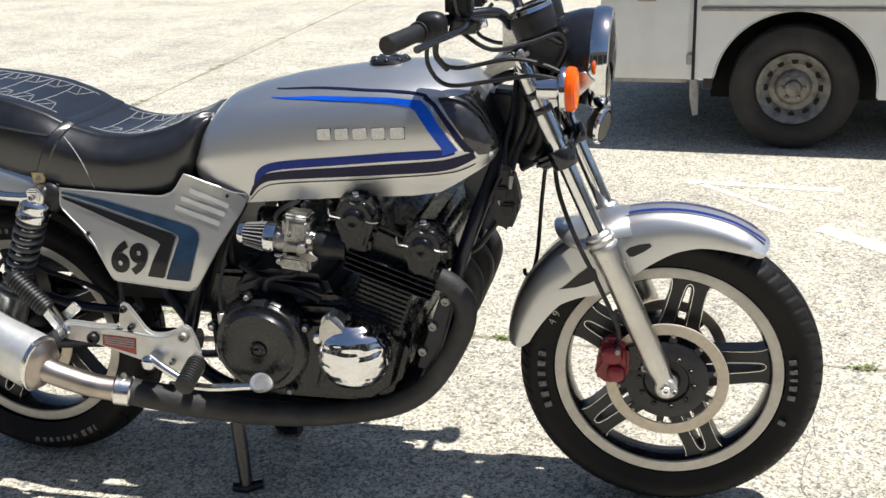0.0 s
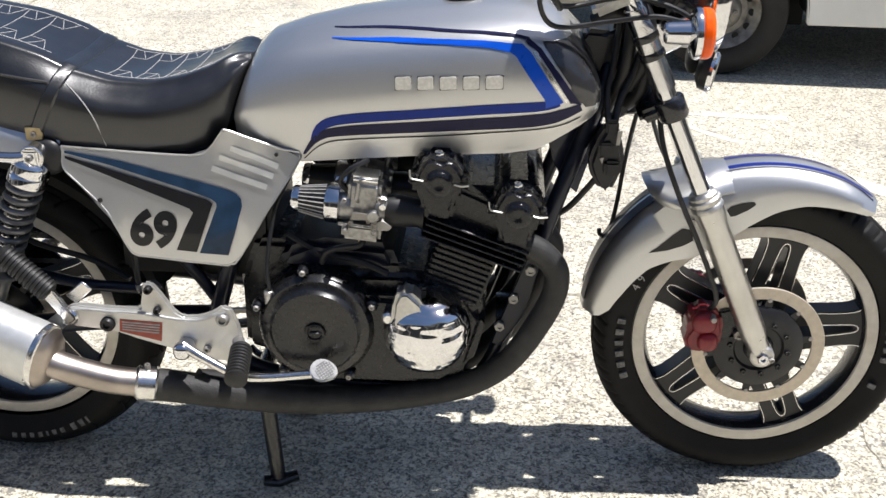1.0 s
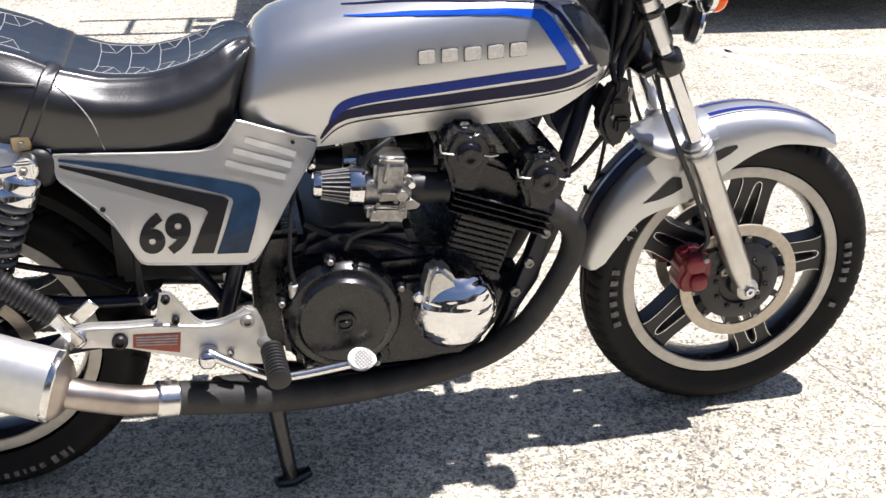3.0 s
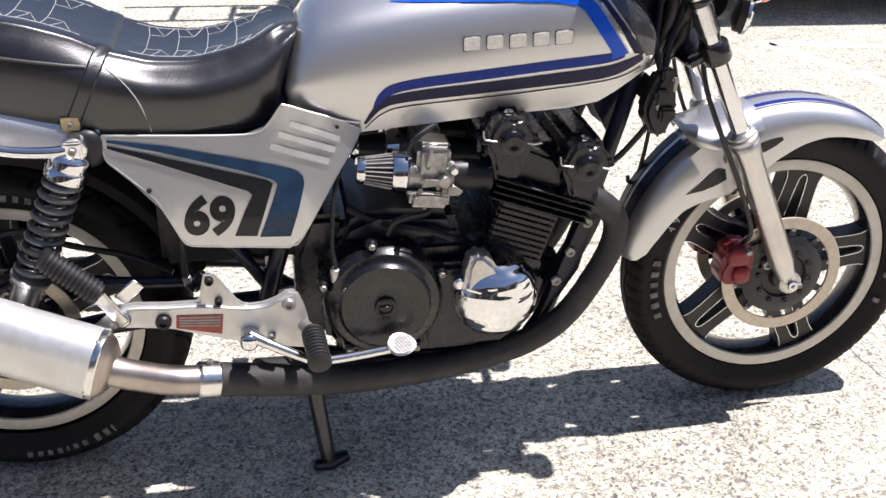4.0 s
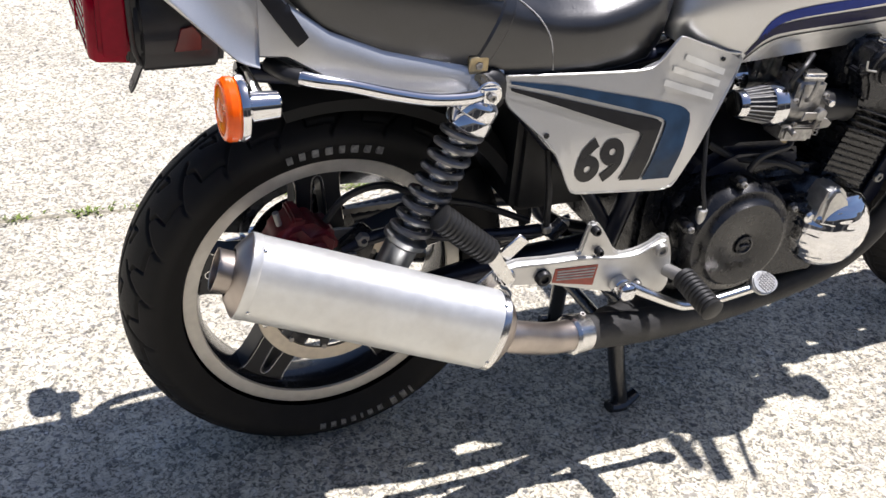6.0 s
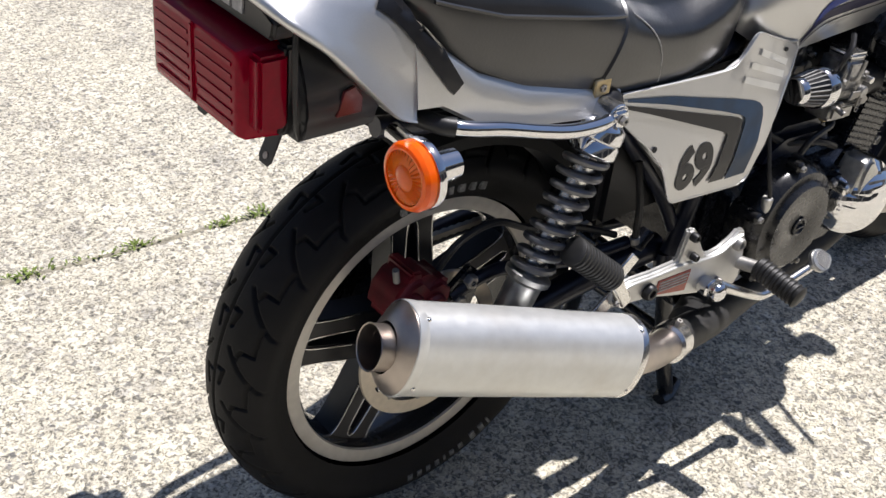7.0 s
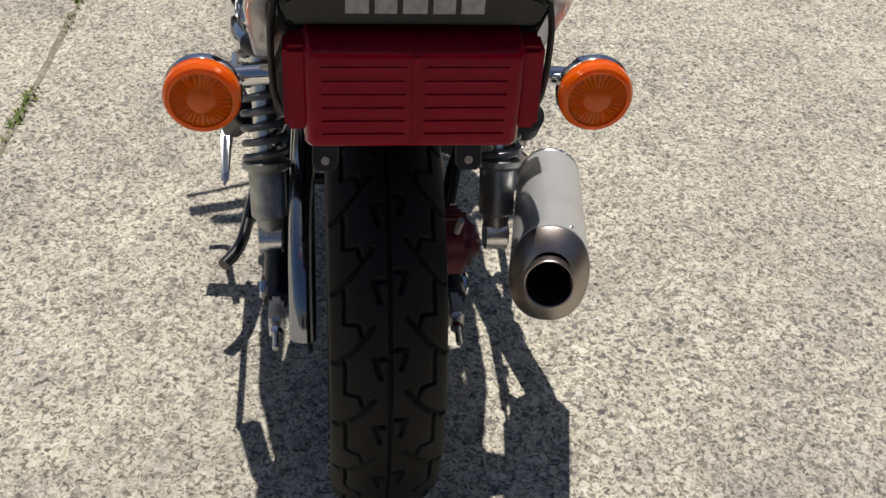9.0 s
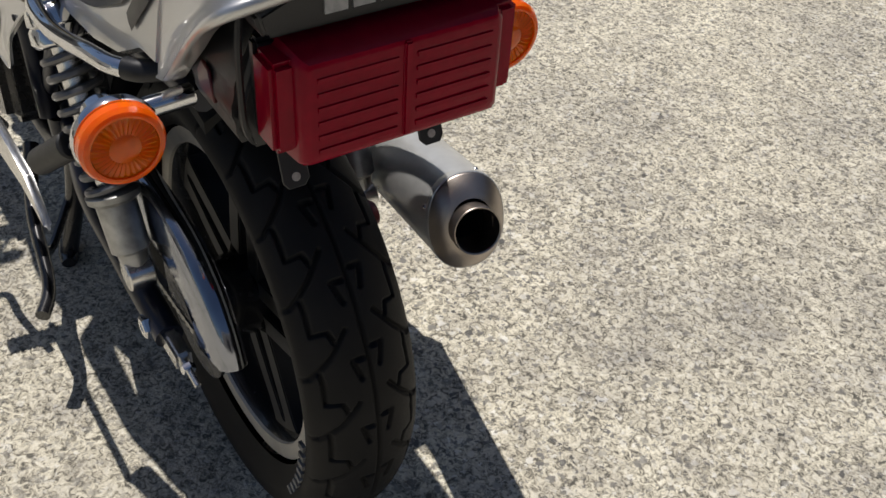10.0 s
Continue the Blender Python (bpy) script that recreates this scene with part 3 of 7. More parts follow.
BIKE = thing("motorcycle", "silver and blue vintage road motorcycle standing upright on its centre stand", "motorcycle", pose(0, 0, 0))


def tyre_mesh(cx, cz, R, half, rim_r, cells, period, rot=0.0, nu=640, nv=52, depth=0.004, crown=0.35):
    """A tyre with its tread cut in: cells are strokes (u, v) to (u, v) of one repeat, v across the half tread."""
    count = round(2 * math.pi * R / period)
    per = 2 * math.pi * R / count
    # section: from the crown round the shoulder to the bead
    tread = []
    tw = half * 0.93
    drop = R * 0.0 + crown * half
    for i in range(nv + 1):
        v = -1 + 2 * i / nv
        tread.append((v * tw, R - drop * abs(v) ** 2.3, v))
    wall = []
    y0, r0 = tw, R - drop
    for s in (0.12, 0.28, 0.45, 0.62, 0.8, 0.93, 1.0):
        r = r0 + (rim_r - r0) * s
        y = half * (0.93 + 0.12 * math.sin(math.pi * min(1, s * 1.35 + 0.12))) - max(0, s - 0.6) * half * 0.45
        wall.append((y, r))
    sec = [(-y, r, 2.0) for y, r in wall[::-1]] + tread + [(y, r, 2.0) for y, r in wall]
    sec = np.array(sec)
    U = np.arange(nu) / nu * count * per
    V = sec[:, 2]
    uu, vv = np.meshgrid(U % per, V, indexing="ij")
    cut = np.zeros_like(uu)
    m = tw * 1.04
    for (u0, v0, u1, v1, w, side) in cells:
        for shift in (-per, 0, per):
            ax, ay = u0 * per + shift, v0 * m
            bx, by = u1 * per + shift, v1 * m
            px, py = uu, (vv * m if side == 0 else vv * side * m)
            dx, dy = bx - ax, by - ay
            t = np.clip(((px - ax) * dx + (py - ay) * dy) / (dx * dx + dy * dy + 1e-12), 0, 1)
            dist = np.hypot(px - ax - t * dx, py - ay - t * dy)
            cut = np.maximum(cut, np.clip((w / 2 + 0.0012 - dist) / 0.0016, 0, 1))
    cut[:, V == 2.0] = 0
    rad = sec[:, 1][None, :] - depth * cut
    ang = (np.arange(nu) / nu * 2 * math.pi + rot)[:, None]
    X, Z = cx + rad * np.cos(ang), cz + rad * np.sin(ang)
    Y = np.broadcast_to(sec[:, 0][None, :], X.shape)
    k = sec.shape[0]
    verts = np.stack([X, Y, Z], -1).reshape(-1, 3)
    i, j = np.meshgrid(np.arange(nu), np.arange(k - 1), indexing="ij")
    i2 = (i + 1) % nu
    faces = np.stack([i * k + j, i * k + j + 1, i2 * k + j + 1, i2 * k + j], -1).reshape(-1, 4)
    me = bpy.data.meshes.new("tyre")
    me.from_pydata(verts.tolist(), [], faces.tolist())
    me.materials.append(RUBBER)
    me.polygons.foreach_set("use_smooth", [True] * len(me.polygons))
    me.update()
    return me


def letters_on_tyre(name, cx, cz, y, r, a0, widths, size, parent, step=None):
    """Raised pale marks along the side wall, a plain bar for each trade letter; angles run clockwise from a0."""
    a = a0
    for w in widths:
        if w > 0:
            half = size / 2
            q = []
            for h, s in ((-half, 0.1), (-half, 0.9), (half, 0.9), (half, 0.1)):
                g = radians(a - math.degrees(s * w / r))
                q.append((cx + (r + h) * math.cos(g), cz + (r + h) * math.sin(g)))
            part(name, prism(q, y - 0.001, y + 0.004, 0, 1), TYREMARK, parent)
        a -= math.degrees((abs(w) + (step or size * 0.28)) / r)


def fork_spoke(cx, cz, a, r0, r1, y, parent):
    """One cast spoke: two fingers round a slot that closes near the rim, each edge picked out with a bright line."""
    ca, sa = math.cos(a), math.sin(a)
    put = lambda r, t: (cx + r * ca - t * sa, cz + r * sa + t * ca)
    tip = r1 - 0.016
    slot = [put(r0, 0.0125), put(r0 + 0.07, 0.0105), put(tip - 0.008, 0.0055), put(tip - 0.002, 0.0035), put(tip, 0.0), put(tip - 0.002, -0.0035), put(tip - 0.008, -0.0055), put(r0 + 0.07, -0.0105), put(r0, -0.0125)]
    outl = [put(r0, -0.044), put(r0 + 0.06, -0.042), put(r1 - 0.05, -0.0385), put(r1 - 0.02, -0.039), put(r1, -0.046), put(r1, 0.046), put(r1 - 0.02, 0.039), put(r1 - 0.05, 0.0385), put(r0 + 0.06, 0.042), put(r0, 0.044)]
    part("spoke", prism(outl + slot, y - 0.024, y + 0.024, 0.003), FIN, parent)
    u = [put(r0 + 0.06, -0.0135), put(tip - 0.03, -0.011), put(tip - 0.002, -0.008), put(tip + 0.006, 0.0), put(tip - 0.002, 0.008), put(tip - 0.03, 0.011), put(r0 + 0.06, 0.0135)]
    part("spoke_trim", tube([(p[0], y - 0.0242, p[1]) for p in u], 0.0014, 6, 5), POLISHED, parent)
    for t in (-1, 1):
        e = [put(r0 + 0.06, t * 0.0405), put(r1 - 0.05, t * 0.037), put(r1 - 0.02, t * 0.0375), put(r1 - 0.006, t * 0.042)]
        part("spoke_trim", tube([(p[0], y - 0.0242, p[1]) for p in e], 0.0012, 6, 4), POLISHED, parent)


def disc_parts(cx, cz, y, parent, R=0.131):
    bm = bmesh.new()
    prof = [(-0.003, R - 0.025), (-0.003, R - 0.001), (-0.002, R), (0.002, R), (0.003, R - 0.001), (0.003, R - 0.025)]
    n = 72
    rings = [[(cx + r * math.cos(2 * math.pi * i / n), y + h, cz + r * math.sin(2 * math.pi * i / n)) for h, r in prof] for i in range(n)]
    loft(rings + [rings[0]], False, bm)
    part("brake_disc", bm, DISC, parent, "tan-worn steel brake disc")
    s = -1 if y < 0 else 1
    part("disc_carrier", revolve([(-0.006 * s, 0.0), (-0.006 * s, 0.08), (-0.003 * s, 0.089), (0.003 * s, 0.089), (0.007 * s, 0.082), (0.012 * s, 0.066), (0.012 * s, 0.05), (0.005 * s, 0.046), (0.005 * s, 0.03), (0.016 * s, 0.026), (0.016 * s, 0.0)], (cx, y, cz), (0, 1, 0), 44), FIN, parent)
    for i in range(10):
        a = 2 * math.pi * i / 10 + 0.2
        ca, sa = math.cos(a), math.sin(a)
        put = lambda r, t: (cx + r * ca - t * sa, cz + r * sa + t * ca)
        part("disc_carrier_arm", prism([put(0.075, -0.01), put(R - 0.0245, -0.0065), put(R - 0.0245, 0.0065), put(0.075, 0.01)], y - 0.0022, y + 0.0022, 0.001, 1), FIN, parent)
        part("carrier_rivet", revolve([(0, 0.005), (0.002, 0.0045), (0.003, 0.002)], (cx + (R - 0.027) * ca, y + 0.0018 * s, cz + (R - 0.027) * sa), (0, s, 0), 10), STEEL, parent)
        part("carrier_bolt", bolt((cx + 0.058 * math.cos(a + 0.3), y + 0.012 * s, cz + 0.058 * math.sin(a + 0.3)), (0, s, 0), 0.006, 0.005), BLACKENG, parent)


def wheel(front):
    cx, cz, R = (FX, FZ, FR) if front else (RX, RZ, RR)
    rim, half = (0.249, 0.034) if front else (0.247, 0.042)
    name = "front_wheel" if front else "rear_wheel"
    # rim barrel
    prof = [(-half, rim), (-half - 0.003, rim - 0.006), (-half + 0.001, rim - 0.028), (-half + 0.012, rim - 0.034), (0.0, rim - 0.036), (half - 0.012, rim - 0.034), (half - 0.001, rim - 0.028), (half + 0.003, rim - 0.006), (half, rim), (0, rim - 0.02)]
    n = 96
    rings = [[(cx + r * math.cos(2 * math.pi * i / n), y, cz + r * math.sin(2 * math.pi * i / n)) for y, r in prof] for i in range(n)]
    w = part(name, loft(rings + [rings[0]], False), BLACK, BIKE, "black spoked alloy wheel with a cream rim edge and tyre")
    for s in (-1, 1):
        p2 = [(s * (half + 0.004), rim - 0.004), (s * (half + 0.005), rim - 0.012), (s * (half + 0.003), rim - 0.026), (s * (half - 0.004), rim - 0.029), (s * (half - 0.004), rim - 0.004)]
        rr = [[(cx + r * math.cos(2 * math.pi * i / n), y, cz + r * math.sin(2 * math.pi * i / n)) for y, r in p2] for i in range(n)]
        part("rim_edge", loft(rr + [rr[0]], False), RIM, w)
    if front:
        cells = [(0.0, 0.0, 1.0, 0.0, 0.004, 0), (0.0, 0.45, 0.5, 0.3, 0.004, 1), (0.5, 0.3, 1.0, 0.45, 0.004, 1), (0.5, 0.45, 1.0, 0.3, 0.004, -1), (0.0, 0.3, 0.5, 0.45, 0.004, -1)]
        cells += [(0.1, 0.55, 0.25, 1.0, 0.006, 1), (0.6, 0.55, 0.75, 1.0, 0.006, 1), (0.35, 0.55, 0.5, 1.0, 0.006, -1), (0.85, 0.55, 1.0, 1.0, 0.006, -1)]
        me = tyre_mesh(cx, cz, R, 0.05, rim, cells, 0.062, 0, 640, 44, 0.004, 0.42)
    else:
        # one repeat of a half tread: a slanting groove, a stepped groove that joins two of them, and a hooked notch
        cells = [(0.0, 0.0, 1.0, 0.0, 0.0045, 0)]
        for side, o in ((-1, 0.0), (1, 0.12)):
            for run, wide in ((((0.0, 0.3), (0.3, 0.62), (0.62, 1.05)), 0.0042), (((1.16, 0.5), (0.98, 0.58), (0.99, 0.84), (0.66, 0.82), (0.46, 0.84)), 0.0034), (((0.42, 0.11), (0.42, 0.29), (0.68, 0.19)), 0.005)):
                for (a, b), (c, d) in zip(run, run[1:]):
                    cells.append((a + o, b, c + o, d, wide, side))
        me = tyre_mesh(cx, cz, R, 0.071, rim, cells, 0.098, 0, 1300, 84, 0.006, 0.4)
    tyre = new("tyre", me)
    tyre.parent = w
    tagged(tyre, "black road tyre with pale side lettering")
    hub_y = 0.055 if front else 0.07
    part("hub", revolve([(-hub_y, 0.03), (-hub_y, 0.055), (-0.03, 0.06), (0.03, 0.06), (hub_y, 0.055), (hub_y, 0.03)], (cx, 0, cz), (0, 1, 0), 32), BLACK, w)
    for i in range(5):
        fork_spoke(cx, cz, radians((78 if front else 94.4) + 72 * i), 0.055, rim - 0.03, 0.0, w)
    disc_parts(cx, cz, -0.07, w)
    if front:
        disc_parts(cx, cz, 0.07, w)
    # side wall lettering
    y = -0.0535 if front else -0.0735
    if front:
        letters_on_tyre("tyre_lettering", cx, cz, y, 0.2735, 200.5, [0.015, 0.015, 0.015, 0.013, 0.015, 0.013], 0.0165, w, 0.011)
        letters_on_tyre("tyre_lettering", cx, cz, y, 0.2635, 12, [0.0125, 0.011, 0.006, 0.0125, 0.0125, -0.03, 0.012], 0.0155, w, 0.0105)
        for ch, aa in (("4", 156.5), ("9", 152)):
            bm = text_bmesh(ch, 0.024)
            a = radians(aa)
            bmesh.ops.transform(bm, matrix=Matrix.Translation((cx + 0.266 * math.cos(a), y - 0.0012, cz + 0.266 * math.sin(a))) @ Matrix.Rotation(math.pi / 2 - a, 4, "Y") @ Matrix.Rotation(math.pi / 2, 4, "X"), verts=bm.verts)
            part("tyre_lettering", bm, LETTER, w)
    else:
        letters_on_tyre("tyre_lettering", cx, cz, y, 0.275, 107, [0.012, 0.012, 0.013, 0.014, 0.011, 0.014, 0.012, 0.013], 0.0125, w, 0.0085)
        letters_on_tyre("tyre_lettering", cx, cz, y, 0.286, 304, [0.006, 0.014, 0.014], 0.016, w, 0.007)
        letters_on_tyre("tyre_lettering", cx, cz, y, 0.286, 291.5, [0.013, 0.012, 0.006, 0.012, 0.011, 0.012, 0.013], 0.0115, w, 0.0075)
        letters_on_tyre("tyre_lettering", cx, cz, -y, 0.276, 214, [0.012] * 8, 0.0125, w, 0.0085)
    return w


wheel(True)
wheel(False)


# fuel tank
def superellipse_section(x, zb, zt, wb, ws, wt, zs, n=40):
    """Half outline from the bottom middle round the flank to the top middle, mirrored."""
    prof = smooth_path([(0, 0, zb + 0.02), (wb * 0.75, 0, zb + 0.012), (wb, 0, zb), (wb + 0.006, 0, zb + 0.004), (ws, 0, zb + (zs - zb) * 0.55), (ws, 0, zs), (ws * 0.5 + wt * 0.5, 0, zs + (zt - zs) * 0.62), (wt * 0.62, 0, zt - (zt - zs) * 0.1), (wt * 0.25, 0, zt - 0.002), (0, 0, zt)], 4)
    half = [(p.x, p.z) for p in prof]
    return [(x, -y, z) for y, z in half] + [(x, y, z) for y, z in half[-2:0:-1]]


TANK_STATIONS = [
    # x, bottom, top, half width low, half width at the flank, half width of the top, flank height
    (0.5, 0.778, 0.802, 0.09, 0.102, 0.06, 0.793),
    (0.508, 0.768, 0.834, 0.118, 0.13, 0.08, 0.806),
    (0.528, 0.756, 0.892, 0.13, 0.145, 0.09, 0.822),
    (0.545, 0.748, 0.92, 0.136, 0.151, 0.096, 0.83),
    (0.57, 0.74, 0.938, 0.14, 0.156, 0.102, 0.838),
    (0.632, 0.728, 0.958, 0.147, 0.164, 0.11, 0.85),
    (0.72, 0.737, 0.978, 0.152, 0.172, 0.117, 0.864),
    (0.82, 0.747, 0.992, 0.158, 0.18, 0.124, 0.88),
    (0.92, 0.755, 1.003, 0.162, 0.187, 0.13, 0.9),
    (1.0, 0.76, 1.006, 0.164, 0.19, 0.134, 0.91),
    (1.055, 0.768, 0.999, 0.162, 0.188, 0.134, 0.912),
    (1.085, 0.783, 0.988, 0.16, 0.186, 0.132, 0.908),
    (1.11, 0.797, 0.972, 0.156, 0.181, 0.13, 0.9),
    (1.135, 0.811, 0.945, 0.15, 0.172, 0.126, 0.886),
    (1.152, 0.821, 0.916, 0.143, 0.163, 0.12, 0.872),
    (1.163, 0.831, 0.892, 0.13, 0.149, 0.11, 0.862),
    (1.169, 0.842, 0.874, 0.106, 0.12, 0.09, 0.857),
]
TANK = part("fuel_tank", loft([superellipse_section(*s) for s in TANK_STATIONS]), SILVER, BIKE, "silver fuel tank with blue stripes and raised emblem", 50)
TANK_S = surface(TANK)
TANK.data.materials.append(CHARCOALGLOSS)
for q in TANK.data.polygons:
    if q.center.x > 1.108 and 0.848 < q.center.z < 0.956:
        q.material_index = 1
for side in (-1, 1):
    part("blue_stripe", stripe(TANK_S, [(0.655, 0.77), (0.672, 0.798), (0.715, 0.814), (0.84, 0.829), (0.97, 0.843), (1.06, 0.85), (1.092, 0.856)], [0.008, 0.017, 0.018, 0.018, 0.018, 0.012], 0.0012, side), ROYAL, TANK)
    part("navy_stripe", stripe(TANK_S, [(0.637, 0.742), (0.665, 0.776), (0.71, 0.791), (0.86, 0.806), (0.97, 0.816), (1.06, 0.824), (1.1, 0.834), (1.13, 0.846)], [0.004, 0.015, 0.02, 0.022, 0.024, 0.022, 0.014], 0.0012, side), NAVY, TANK)
    part("pinstripe", stripe(TANK_S, [(0.637, 0.733), (0.67, 0.762), (0.72, 0.775), (0.88, 0.789), (0.97, 0.798), (1.085, 0.81), (1.13, 0.826)], 0.0022, 0.0012, side), CHARCOAL, TANK)
    part("upper_blue_stripe", band(TANK_S, (([(0.69, 0.9455), (0.8, 0.954), (0.9, 0.9575), (0.962, 0.958), (1.024, 0.955)], [(0.69, 0.9445), (0.8, 0.9475), (0.9, 0.949), (0.962, 0.948), (1.005, 0.942)], 26), ([(1.024, 0.955), (1.04, 0.942), (1.07, 0.898), (1.099, 0.857)], [(1.005, 0.942), (1.015, 0.935), (1.04, 0.899), (1.067, 0.861), (1.068, 0.847)], 20)), 0.0016, side), BLUE, TANK)
    part("silver_pinline", stripe(TANK_S, [(1.045, 0.944), (1.075, 0.9), (1.105, 0.857)], 0.0055, 0.002, side, smooth=False), POLISHED, TANK)
    part("navy_chevron", band(TANK_S, (([(1.036, 0.963), (1.057, 0.948), (1.092, 0.904), (1.131, 0.85)], [(1.029, 0.958), (1.05, 0.944), (1.08, 0.902), (1.11, 0.856)], 24),), 0.0018, side), NAVY, TANK)
    part("upper_navy_stripe", stripe(TANK_S, [(0.69, 0.957), (0.8, 0.966), (0.92, 0.969), (1.0, 0.968), (1.036, 0.962)], [0.001, 0.0026, 0.0036, 0.004, 0.005], 0.0014, side), NAVY, TANK)
    # charcoal field round the front end, cut off along a line beside the chevron
    bm = bmesh.new()
    prev = None
    for k in range(19):
        z = 0.846 + 0.112 * k / 18
        x0 = 1.064 + (0.95 - z) * 0.7
        x1 = float(np.interp(z, [0.846, 0.87, 0.892, 0.916, 0.945, 0.958], [1.155, 1.162, 1.157, 1.146, 1.128, 1.117]))
        row = [bm.verts.new(on_side(TANK_S, x0 + (x1 - x0) * v / 12, z, 0.0018, side)) for v in range(13)]
        if prev:
            for v in range(12):
                bm.faces.new((prev[v], prev[v + 1], row[v + 1], row[v]))
        prev = row
    part("charcoal_front_field", bm, CHARCOALGLOSS, TANK)
    # emblem: plain raised blocks in place of letters
    for o in plain_shapes(0.023, (0.028, 0.0275, 0.029, 0.0275, 0.0295), 0.0113):
        cx = sum(p[0] for p in o) / len(o)
        at = lambda u, v: (0.807 + u, 0.872 + v + 0.052 * u)
        c = on_side(TANK_S, *at(cx, 0.0135), 0.0, side)
        # slightly larger dark plate paints the shadow outline round each block
        part("emblem_shadow_edge", prism([at(u + (0.0007 if u > cx else -0.0007), v + (0.0004 if v > 0.01 else -0.0012)) for u, v in o], c.y - 0.003, c.y + 0.003, 0.001, 1), CHARCOAL, TANK)
        part("emblem_block", prism([at(u, v) for u, v in o], c.y - 0.005, c.y + 0.005, 0.0015, 2), EMBLEM, TANK)
cap = part("filler_cap", revolve([(0, 0.043), (0.003, 0.045), (0.008, 0.042), (0.011, 0.03), (0.011, 0.02), (0.009, 0.018)], (0.92, 0, 1.0), (0, 0, 1), 32), PLASTIC, TANK, "black round locking fuel cap")
for i in range(8):
    a = 2 * math.pi * i / 8
    part("cap_lobe", revolve([(0, 0.008), (0.005, 0.007), (0.008, 0.004)], (0.92 + 0.036 * math.cos(a), 0.036 * math.sin(a), 1.004), (0, 0, 1), 10), BLACKENG, cap)


# seat
def seat_section(x, zb, zt, wb, wt, dish=0.004):
    prof = smooth_path([(0, 0, zb + 0.01), (wb * 0.9, 0, zb + 0.004), (wb, 0, zb + 0.006), (wb + 0.008, 0, zb + (zt - zb) * 0.35), (wb + 0.002, 0, zb + (zt - zb) * 0.7), (wt + 0.008, 0, zt - 0.012), (wt - 0.006, 0, zt - 0.002), (wt * 0.5, 0, zt - dish), (0, 0, zt - dish * 1.3)], 4)
    half = [(p.x, p.z) for p in prof]
    return [(x, -y, z) for y, z in half] + [(x, y, z) for y, z in half[-2:0:-1]]


SEAT_STATIONS = [
    (-0.192, 0.93, 0.962, 0.09, 0.07),
    (-0.178, 0.918, 0.972, 0.118, 0.095),
    (-0.155, 0.9, 0.976, 0.134, 0.112),
    (-0.13, 0.873, 0.968, 0.142, 0.118),
    (-0.09, 0.831, 0.963, 0.148, 0.124),
    (-0.007, 0.789, 0.953, 0.155, 0.128),
    (0.08, 0.765, 0.938, 0.158, 0.128),
    (0.157, 0.75, 0.912, 0.16, 0.124),
    (0.21, 0.745, 0.884, 0.16, 0.12),
    (0.28, 0.738, 0.862, 0.158, 0.114),
    (0.35, 0.735, 0.857, 0.155, 0.108),
    (0.41, 0.737, 0.868, 0.148, 0.104),
    (0.457, 0.743, 0.884, 0.138, 0.098),
    (0.487, 0.766, 0.899, 0.124, 0.088),
    (0.506, 0.822, 0.904, 0.11, 0.075),
    (0.52, 0.862, 0.903, 0.096, 0.062),
    (0.53, 0.884, 0.9, 0.08, 0.05),
]
dense = [tuple(p) for p in np.array([np.interp(np.linspace(0, len(SEAT_STATIONS) - 1, 53), range(len(SEAT_STATIONS)), [s[k] for s in SEAT_STATIONS]) for k in range(5)]).T]
SEAT = part("seat", loft([seat_section(*s) for s in dense]), VINYL, BIKE, "black stitched vinyl dual seat with a chrome-edged strap", 60)
SEAT_S = surface(SEAT)


def on_top(tree, x, y, lift=0.001):
    hit = tree.ray_cast(Vector((x, y, 2)), Vector((0, 0, -1)))
    return hit[0] + (hit[1] if hit[1].z > 0 else -hit[1]) * lift if hit[0] else Vector((x, y, 0.9))


def stitch(pts, r=0.0011):
    path = []
    for (x0, y0), (x1, y1) in zip(pts, pts[1:]):
        path += [on_top(SEAT_S, x0 + (x1 - x0) * k / 6, y0 + (y1 - y0) * k / 6, 0.0002) for k in range(6)]
    path.append(on_top(SEAT_S, *pts[-1], 0.0002))
    part("stitch_line", tube(path, r, 5, smooth=False), THREAD, SEAT)


for x in np.arange(-0.15, 0.47, 0.052):
    if 0.135 < x < 0.235:
        continue
    w = 0.094 if x < 0.2 else 0.09 - 0.05 * max(0, x - 0.38)
    stitch([(x, -w), (x + 0.004, -0.045), (x + 0.004, 0.045), (x, w)], 0.0007)
    for s in (-1, 1):
        stitch([(x + 0.014, s * w), (x + 0.03, s * 0.045), (x + 0.046, s * w)], 0.0007)
        stitch([(x + 0.004, s * 0.045), (x + 0.03, s * 0.045)], 0.0007)
for s in (-1, 1):
    stitch([(-0.16, s * 0.09), (0.0, s * 0.095), (0.17, s * 0.095)], 0.001)
    stitch([(0.245, s * 0.092), (0.35, s * 0.088), (0.45, s * 0.078), (0.49, s * 0.05)], 0.001)
# piping along the edge where the cover meets its skirt
for s in (-1, 1):
    path = [on_side(SEAT_S, x, np.interp(x, [-0.15, -0.05, 0.18], [0.935, 0.905, 0.865]), 0.001, s) for x in np.linspace(-0.15, 0.18, 14)]
    part("piping", tube(path, 0.003, 6, smooth=False), VINYL, SEAT)
    seam = [on_side(SEAT_S, *p, 0.0005, s) for p in ((0.21, 0.86), (0.24, 0.835), (0.262, 0.8), (0.275, 0.75))]
    part("side_seam", tube(seam, 0.0012, 5, 4), THREAD, SEAT)
